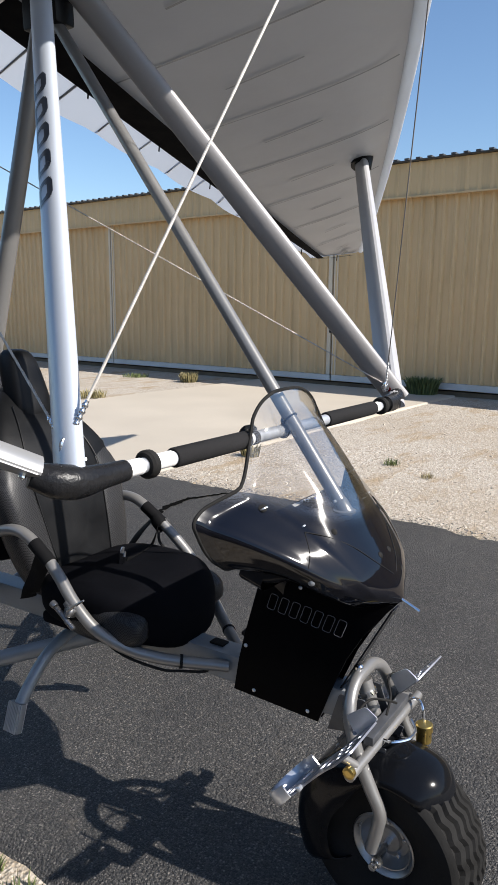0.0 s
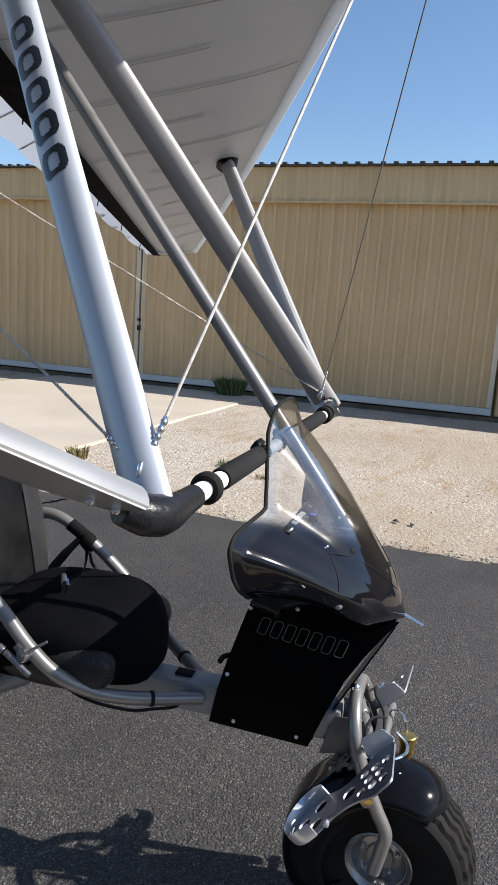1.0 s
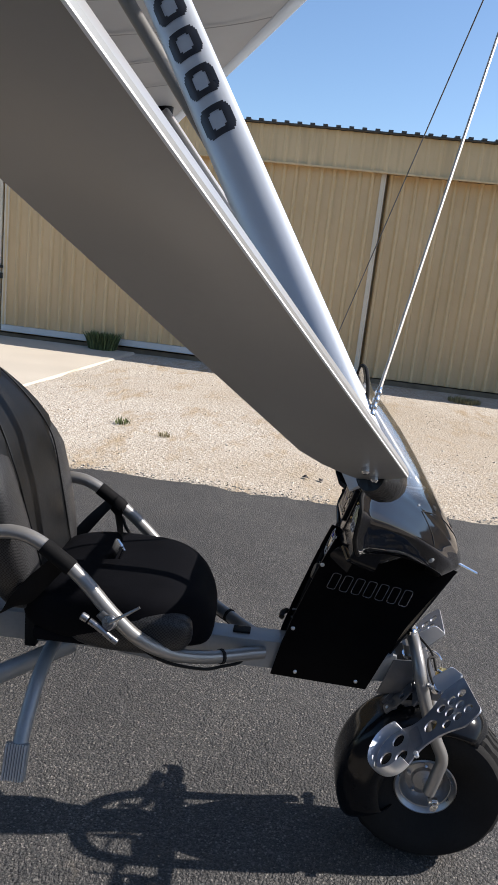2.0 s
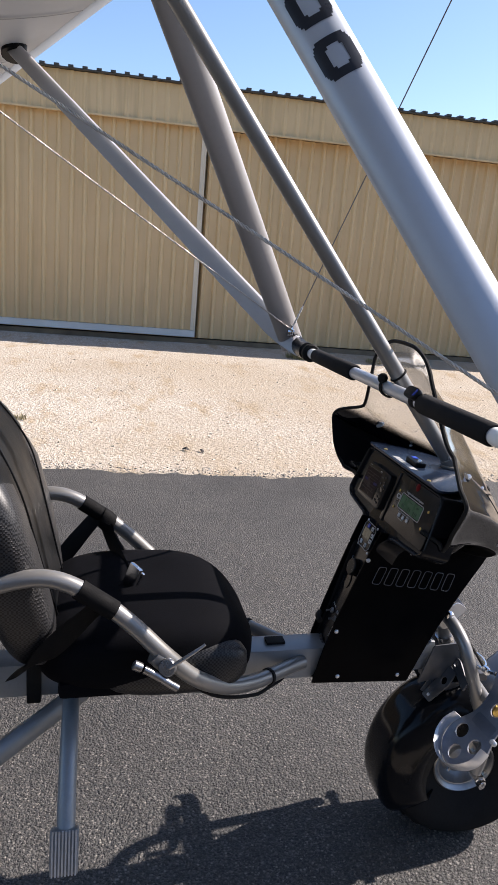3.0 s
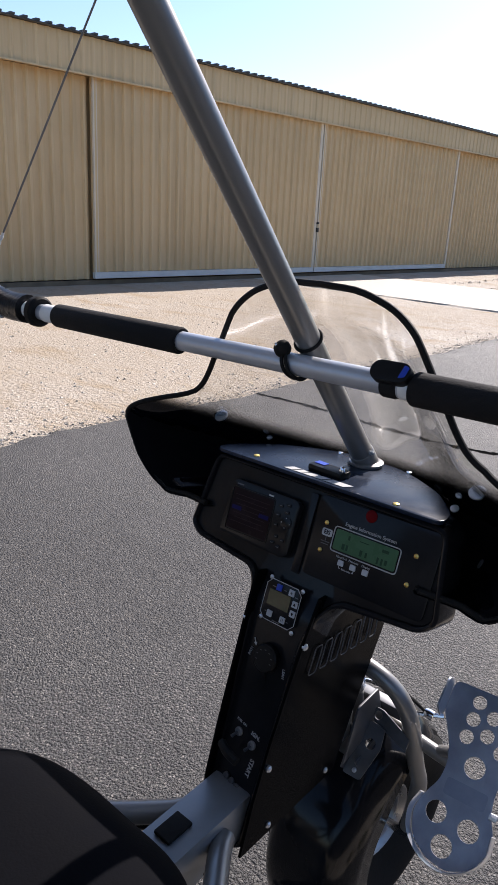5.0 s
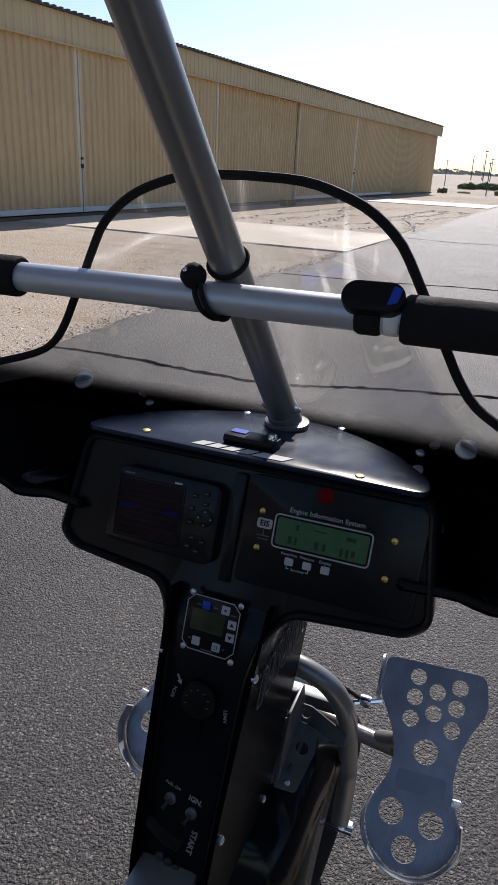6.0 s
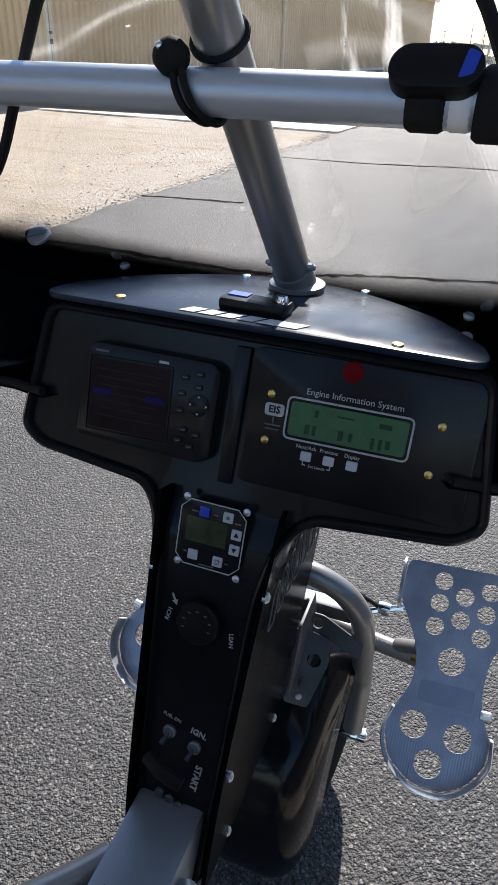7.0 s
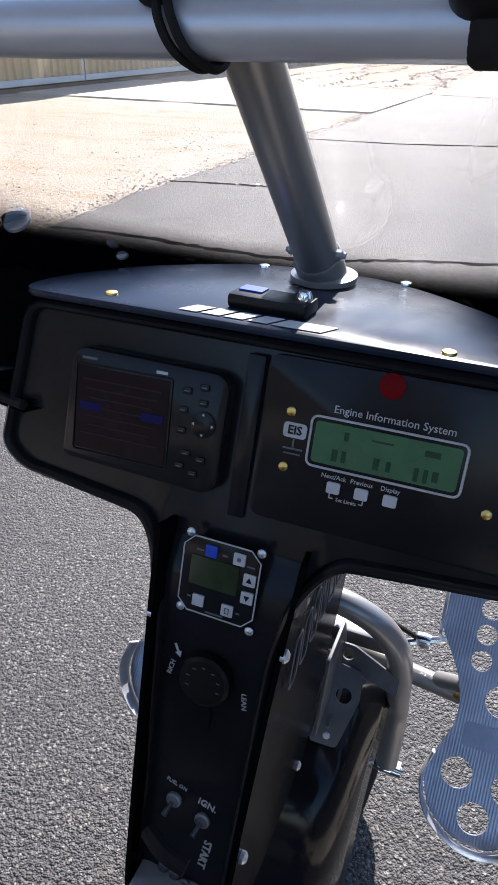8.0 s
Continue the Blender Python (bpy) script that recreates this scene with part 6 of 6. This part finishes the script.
for s in (1, -1):
    SIDE = Matrix(((0, 0, s, s * 0.047), (1, 0, 0, 0), (0, 1, 0, 0), (0, 0, 0, 1)))
    part("neck_side_plate", prism(rounded([(0.628, 0.428), (0.755, 0.454), (0.724, 0.534), (0.658, 0.530)], 0.006, 3), 0.004, SIDE, 0.0008), NECK, trike, "dark grey side plate of the steering neck")
    part("guard_bracket", plate_with_holes(rounded([(0.655, 0.420), (0.690, 0.372), (0.770, 0.390), (0.785, 0.434)], 0.007, 3), [(0.695, 0.403, 0.010), (0.742, 0.409, 0.010)], 0.003, SIDE @ Matrix.Translation((0, 0, 0.007))), BRACKET, trike, "drilled grey bracket above the wheel")
SHIFT = Vector((0, 0, 0))

# footrests
PED_UP = Vector((0, 0.66, 0.75))
PED_OUT = rounded([(-0.068, 0.258), (0.069, 0.258), (0.077, 0.212), (0.060, 0.183), (0.047, 0.150), (0.044, 0.110), (0.050, 0.085), (0.062, 0.062), (0.060, 0.034), (0.042, 0.006), (0.012, -0.010), (-0.023, -0.006), (-0.052, 0.016), (-0.062, 0.048), (-0.054, 0.077), (-0.039, 0.105), (-0.037, 0.135), (-0.045, 0.163), (-0.060, 0.190), (-0.069, 0.205)], 0.012, 3)
PED_HOLES = [(-0.021, 0.238, 0.0112), (-0.022, 0.210, 0.0112), (-0.023, 0.181, 0.0112), (0.007, 0.223, 0.0112), (0.006, 0.194, 0.0112), (0.036, 0.235, 0.0112), (0.035, 0.207, 0.0112), (0.033, 0.178, 0.0112), (0.004, 0.143, 0.0165), (-0.028, 0.060, 0.0165), (0.025, 0.056, 0.0165), (-0.004, 0.019, 0.0165)]


def ribbed_plate_mat():
    m, n, l, b = nodes_of("ribbed_footplate")
    tc = n.new("ShaderNodeTexCoord")
    w = n.new("ShaderNodeTexWave")
    w.inputs["Scale"].default_value = 95
    w.bands_direction = "X"
    l.new(tc.outputs["Object"], w.inputs["Vector"])
    big = noise_tex(n, l, tc.outputs["Object"], 22, 5)
    l.new(ramp(n, l, big.outputs[0], [(0.3, (0.24, 0.245, 0.275)), (0.7, (0.36, 0.365, 0.40))]), b.inputs["Base Color"])
    b.inputs["Metallic"].default_value, b.inputs["Roughness"].default_value = 0.75, 0.36
    bump(n, l, w.outputs[1], 0.35, 0.0005, b)
    return m


FOOTPLATE = ribbed_plate_mat()
for s in (1, -1):
    FM = frame_of((0.243 if s > 0 else -0.166, 0.641 if s > 0 else 0.652, 0.345 if s > 0 else 0.335), (1, -0.03 + 0.06 * s, 0.05 * s), PED_UP + Vector((-0.06 * s, 0, 0))) @ Matrix.Scale(1.05, 4)
    flip = [(s * x, y) for x, y in PED_OUT]
    holes = [(s * x, y, r) for x, y, r in PED_HOLES]
    plate = part("footrest", plate_with_holes(flip if s > 0 else flip[::-1], holes, 0.004, FM), FOOTPLATE, trike, "drilled ribbed alloy footrest", angle=30)
    lip = [(s * x, y) for x, y in ((0.062, 0.066), (0.062, 0.034), (0.043, 0.006), (0.012, -0.011), (-0.023, -0.007), (-0.053, 0.016), (-0.063, 0.048), (-0.055, 0.077))]
    pts = [FM @ Vector((x, y, 0.013)) for x, y in lip]
    part("heel_cup", tube(pts, 0.0155, 8, 5, squash=0.0022, wide=tuple(FM.to_3x3() @ Vector((0, 0, 1)))), ALLOY, plate, "bright raised heel cup")
    part("toe_guard", prism(rounded([(-0.035, 0), (0.035, 0), (0.030, 0.035), (-0.022, 0.045)], 0.008, 3), 0.003, FM @ Matrix.Translation((s * -0.069, 0.225, 0.0)) @ pose(0, 0, 0, 90, 0, 90)), ALLOY, plate, "grey toe guard plate")
    part("smooth_pad", prism(rect(0.066, 0.026, 0.006), 0.0006, FM @ Matrix.Translation((s * 0.004, 0.102, 0.0028))), PEDAL, plate)
    part("clip", lathe([(0.006, 0), (0.006, 0.012), (0.003, 0.014)], 8, along(FM @ Vector((s * 0.046, 0.090, 0.002)), FM @ Vector((s * 0.3, 0.090, 0.002)))), ALLOY, plate)
    part("stay", tube([(s * 0.168, 0.774, 0.426), FM @ Vector((s * -0.035, 0.150, -0.004))], 0.010, 10, 1), SILVER, plate)

# padlock hanging from the fork
SHIFT = Vector((0.003, 0.016, -0.022))
lock = thing("padlock", (-0.082, 0.826, 0.42), "brass padlock hanging from the front fork", "padlock")
part("lock_body", lathe([(0.016, -0.024), (0.0185, -0.022), (0.0185, 0.004), (0.021, 0.006), (0.021, 0.022), (0.018, 0.024)], 20, Matrix.Translation((-0.080, 0.826, 0.418)) @ pose(0, 0, 0, 0, -90, 0)), BRASS, lock, "round brass body")
part("shackle", tube([(-0.090, 0.822, 0.438), (-0.096, 0.815, 0.470), (-0.108, 0.800, 0.482), (-0.118, 0.780, 0.476), (-0.120, 0.772, 0.460)], 0.0038, 8, 5), CHROME, lock, "steel shackle")

SHIFT = Vector((0, 0, 0))

# ---------------------------------------------------------------- seat frame
side_tube = [(0.05, -0.62, 0.49), (0.13, -0.54, 0.56), (0.195, -0.44, 0.69), (0.215, -0.36, 0.765), (0.222, -0.28, 0.800), (0.223, -0.21, 0.803), (0.224, -0.14, 0.768), (0.230, -0.07, 0.712), (0.238, -0.005, 0.648), (0.228, 0.06, 0.585), (0.190, 0.13, 0.535), (0.145, 0.195, 0.508), (0.100, 0.255, 0.493), (0.055, 0.315, 0.482), (0.036, 0.345, 0.478)]
for s in (1, -1):
    pts = side_tube if s > 0 else mirrored(side_tube)
    st = part("side_tube", tube(pts, 0.0165, 14, 6), SILVER, trike, "bent silver side tube of the seat frame")
    part("dark_sleeve", tube([(s * x, y, z) for x, y, z in ((0.2235, -0.165, 0.783), (0.2275, -0.10, 0.738))], 0.0192, 14, 1), WEBBING, st, "black belt webbing round the tube")
    part("cable_tie", tube([(s * x, y, z) for x, y, z in ((0.112, 0.240, 0.496), (0.107, 0.246, 0.495))], 0.0190, 14, 1), RUBBER, st, "black cable tie")
    part("tube_cable", tube([(s * 0.225, 0.0, 0.615), (s * 0.20, 0.10, 0.525), (s * 0.15, 0.20, 0.480), (s * 0.11, 0.25, 0.470), (s * 0.07, 0.29, 0.462), (s * 0.05, 0.295, 0.470)], 0.004, 7, 5), RUBBER, st, "black cable under the tube")
    part("cross_tube", tube([(s * 0.03, -0.02, 0.44), (s * 0.10, 0.12, 0.47), (s * 0.17, 0.15, 0.52)], 0.012, 10, 4), FRAME_GREY, trike, "grey seat brace")
LEVER = surface("worn_lever_steel", (0.26, 0.26, 0.27), 0.3, 0.9, vary=0.12, scale=40)
# hand lever on the right tube
SHIFT = Vector((0, -0.011, -0.004))
lv = part("lever_hub", lathe([(0.005, -0.010), (0.015, -0.009), (0.017, -0.003), (0.017, 0.004), (0.015, 0.007), (0.0, 0.008)], 20, along((0.262, 0.010, 0.640), (0.9, -0.25, 0.85))), LEVER, trike, "bright throttle lever hub")
part("lever_arm", tube([(0.268, 0.012, 0.642), (0.272, 0.052, 0.672), (0.270, 0.076, 0.688)], (0.0045, 0.0028), 8, 4), LEVER, lv, "bright lever arm")
part("lever_body", tube([(0.264, -0.034, 0.640), (0.266, -0.012, 0.627), (0.268, 0.020, 0.604)], 0.0075, 10, 3), LEVER, lv)
part("lever_cap", lathe([(0.0085, 0), (0.0095, 0.003), (0.0095, 0.016), (0.006, 0.018)], 10, along((0.263, -0.038, 0.642), (0.260, -0.09, 0.668))), LEVER, lv)
part("lever_clamp", tube([(0.236, -0.012, 0.655), (0.240, 0.018, 0.628)], 0.0205, 14, 1), SILVER, lv)
part("lever_cap", lathe([(0.0075, 0), (0.0075, 0.014), (0.004, 0.016)], 10, along((0.268, 0.018, 0.606), (0.269, 0.05, 0.583))), LEVER, lv)

SHIFT = Vector((0, 0, 0))

# passenger foot pegs and the rear axle legs
for s in (1, -1):
    peg = part("foot_peg_leg", tube([(s * 0.030, -0.176, 0.475), (s * 0.12, -0.176, 0.468), (s * 0.20, -0.177, 0.435), (s * 0.265, -0.178, 0.375), (s * 0.310, -0.178, 0.320)], 0.0175, 12, 5), FRAME_GREY, trike, "grey passenger foot peg leg")
    bmx = frame_of((s * 0.322, -0.180, 0.300), (0, 1, 0), (s * 0.35, 0, -1))
    part("peg_pad", geo_of(box(0, 0, 0, 0.052, 0.082, 0.020, 0.004, bmx)), FRAME_GREY, peg, "ribbed grey peg pad")
    for k, up in [(k, up) for k in range(8) for up in (1, -1)]:
        part("peg_rib", geo_of(box(-0.021 + 0.006 * k, 0, 0.011 * up, 0.0030, 0.080, 0.006, 0.0, bmx)), ALLOY, peg)
    ax = part("axle_leg", tube([(s * 0.02, -0.150, 0.432), (s * 0.55, -0.82, 0.245), (s * 0.68, -0.97, 0.200)], 0.026, 12, 3, squash=0.018, wide=(0, 0, 1)), FRAME_GREY, trike, "grey rear axle leg")
    wheel(Vector((s * 0.80, -0.98, 0.178)), trike, 0.95)
part("boom_clamp", geo_of(box(0, -0.255, 0.470, 0.094, 0.030, 0.094, 0.004)), RUBBER, boom)

# ---------------------------------------------------------------- seats
def superlump(cx, cy, cz, sx, sy, sz, e=0.45, n=32, m=18, shape=None):
    """A rounded cushion: a superellipsoid, bent by shape(p)."""
    verts, faces = [], []

    def sp(v, k):
        return math.copysign(abs(v) ** k, v)
    for i in range(m + 1):
        b = -math.pi / 2 + math.pi * i / m
        for k in range(n):
            a = 2 * math.pi * k / n
            p = Vector((sx * sp(math.cos(b), e) * sp(math.cos(a), e), sy * sp(math.cos(b), e) * sp(math.sin(a), e), sz * sp(math.sin(b), e)))
            if shape:
                p = shape(p)
            verts.append((cx + p.x, cy + p.y, cz + p.z))
    for i in range(m):
        for k in range(n):
            k2 = (k + 1) % n
            faces.append((i * n + k, i * n + k2, i * n + n + k2, i * n + n + k))
    return verts, faces


def cushion_shape(p):
    f = max(0, p.y / 0.22)
    p.z += 0.018 * (abs(p.x) / 0.2) ** 2 - 0.04 * f ** 4 - 0.006
    p.x *= 1 - 0.22 * f ** 2
    return p


def seat(dx, dy, dz, scale, label):
    seat_ob = part("seat", moved(superlump(0, -0.022, 0.598, 0.215, 0.235, 0.088, 0.60, 44, 22, cushion_shape), Matrix.Translation((dx, dy, dz))), CLOTH, trike, label)
    for s in (1, -1):
        part("side_bolster", moved(superlump(s * 0.168, 0.025, 0.582, 0.046, 0.150, 0.058, 0.7, 24, 14), Matrix.Translation((dx, dy, dz))), WEAVE, seat_ob, "woven black side bolster")
    part("seat_base", moved(geo_of(box(0, -0.03, 0.545, 0.38, 0.34, 0.035, 0.012)), Matrix.Translation((dx, dy, dz))), CLOTH, seat_ob, "black seat base")

    def lean(p):
        z = p.z
        p.y = p.y - 0.24 * z - 1.7 * max(0, z - 0.03) ** 2
        return p

    def width(z):
        k = (z + 0.31) / 0.62
        return 0.185 * (0.80 + 0.42 * math.sin(min(1.0, k * 1.05) * math.pi * 0.62)) * (1 - 0.62 * max(0, (k - 0.62) / 0.38) ** 1.2)

    def back_shape(p):
        p.x = p.x / 0.2 * width(p.z)
        return lean(p)

    back = part("backrest", moved(superlump(0, -0.305, 0.870, 0.2, 0.050, 0.30, 0.42, 40, 30, back_shape), Matrix.Translation((dx, dy, dz))), VINYL, seat_ob, "tall black vinyl backrest with woven sides")
    for s in (1, -1):
        def bol(p, s=s):
            p.x = p.x + s * (width(p.z * 1.02) * 0.80 - 0.005)
            return lean(p)
        part("back_bolster", moved(superlump(0, -0.300, 0.835, 0.060, 0.058, 0.255, 0.60, 24, 24, bol), Matrix.Translation((dx, dy, dz))), WEAVE, seat_ob, "woven black side bolster")
        pipe = []
        for k in range(12):
            z = -0.25 + 0.046 * k
            p = lean(Vector((s * (width(z) * 0.60), 0.051, z)))
            pipe.append((dx + p.x, dy - 0.305 + p.y, dz + 0.870 + p.z))
        part("piping", tube(pipe, 0.0020, 6, 4), VINYL, seat_ob)
    return seat_ob


pilot = seat(0, 0, 0, 1, "black pilot seat with woven bolsters")


def head_rest(p):
    p.y -= 0.30 * p.z
    p.x *= 1 - 0.18 * (p.z / 0.1)
    return p


part("head_rest", superlump(-0.01, -0.445, 1.180, 0.060, 0.048, 0.110, 0.55, 32, 18, head_rest), VINYL, pilot, "black headrest")
part("rear_backrest", superlump(0.02, -0.78, 1.08, 0.24, 0.07, 0.34, 0.45, 36, 22, lambda p: Vector((p.x * (1 - 0.3 * max(0, p.z / 0.34) ** 2), p.y - 0.22 * p.z, p.z))), WEAVE, trike, "black woven rear backrest")
part("rear_cushion", superlump(0.0, -0.55, 0.70, 0.19, 0.16, 0.06, 0.5, 30, 16), CLOTH, trike, "black rear seat cushion")

# lap belt: webbing from the side tubes, with a bright buckle
for s in (1, -1):
    part("belt", tube([(s * 0.226, -0.125, 0.752), (s * 0.210, -0.17, 0.70), (s * 0.19, -0.235, 0.62), (s * 0.165, -0.285, 0.575)], 0.024, 8, 6, squash=0.0022, wide=(0.1, 0.75, 0.55)), WEBBING, trike, "black lap belt webbing")
bl = part("belt", tube([(-0.224, -0.112, 0.742), (-0.190, -0.095, 0.70), (-0.13, -0.075, 0.672), (-0.06, -0.062, 0.668), (-0.01, -0.055, 0.674)], 0.019, 8, 6, squash=0.0022, wide=(0.1, 0.35, 0.93)), WEBBING, trike, "black lap belt lying over the seat")
part("buckle", geo_of(box(0, 0, 0, 0.060, 0.034, 0.012, 0.004, frame_of((0.006, -0.055, 0.694), (0.12, 0.30, 0.94), (0.75, 0.60, -0.2)))), CHROME, bl, "bright chrome buckle")
part("buckle_flap", geo_of(box(0, 0, 0.009, 0.036, 0.026, 0.006, 0.002, frame_of((0.012, -0.050, 0.696), (0.20, 0.34, 0.92), (0.75, 0.60, -0.2)))), CHROME, bl)
part("strap_loop", tube([(-0.222 + 0.019 * math.cos(t), -0.105 + 0.010 * math.sin(t), 0.735 + 0.022 * math.sin(t)) for t in [k * 0.5236 for k in range(13)]], 0.018, 8, 2, squash=0.002, wide=(0, 0.7, -0.6)), WEBBING, trike)
part("cord_end", tube([(-0.20, -0.09, 0.715), (-0.185, -0.075, 0.69), (-0.188, -0.06, 0.668)], 0.0045, 7, 4), RUBBER, trike, "black cord end")
part("belt_clip", geo_of(box(0, 0, 0, 0.045, 0.022, 0.006, 0.002, frame_of((0.075, -0.215, 0.628), (0.8, 0.2, 0.3), (0, 1, 0.2)))), CHROME, trike, "bright belt clip")
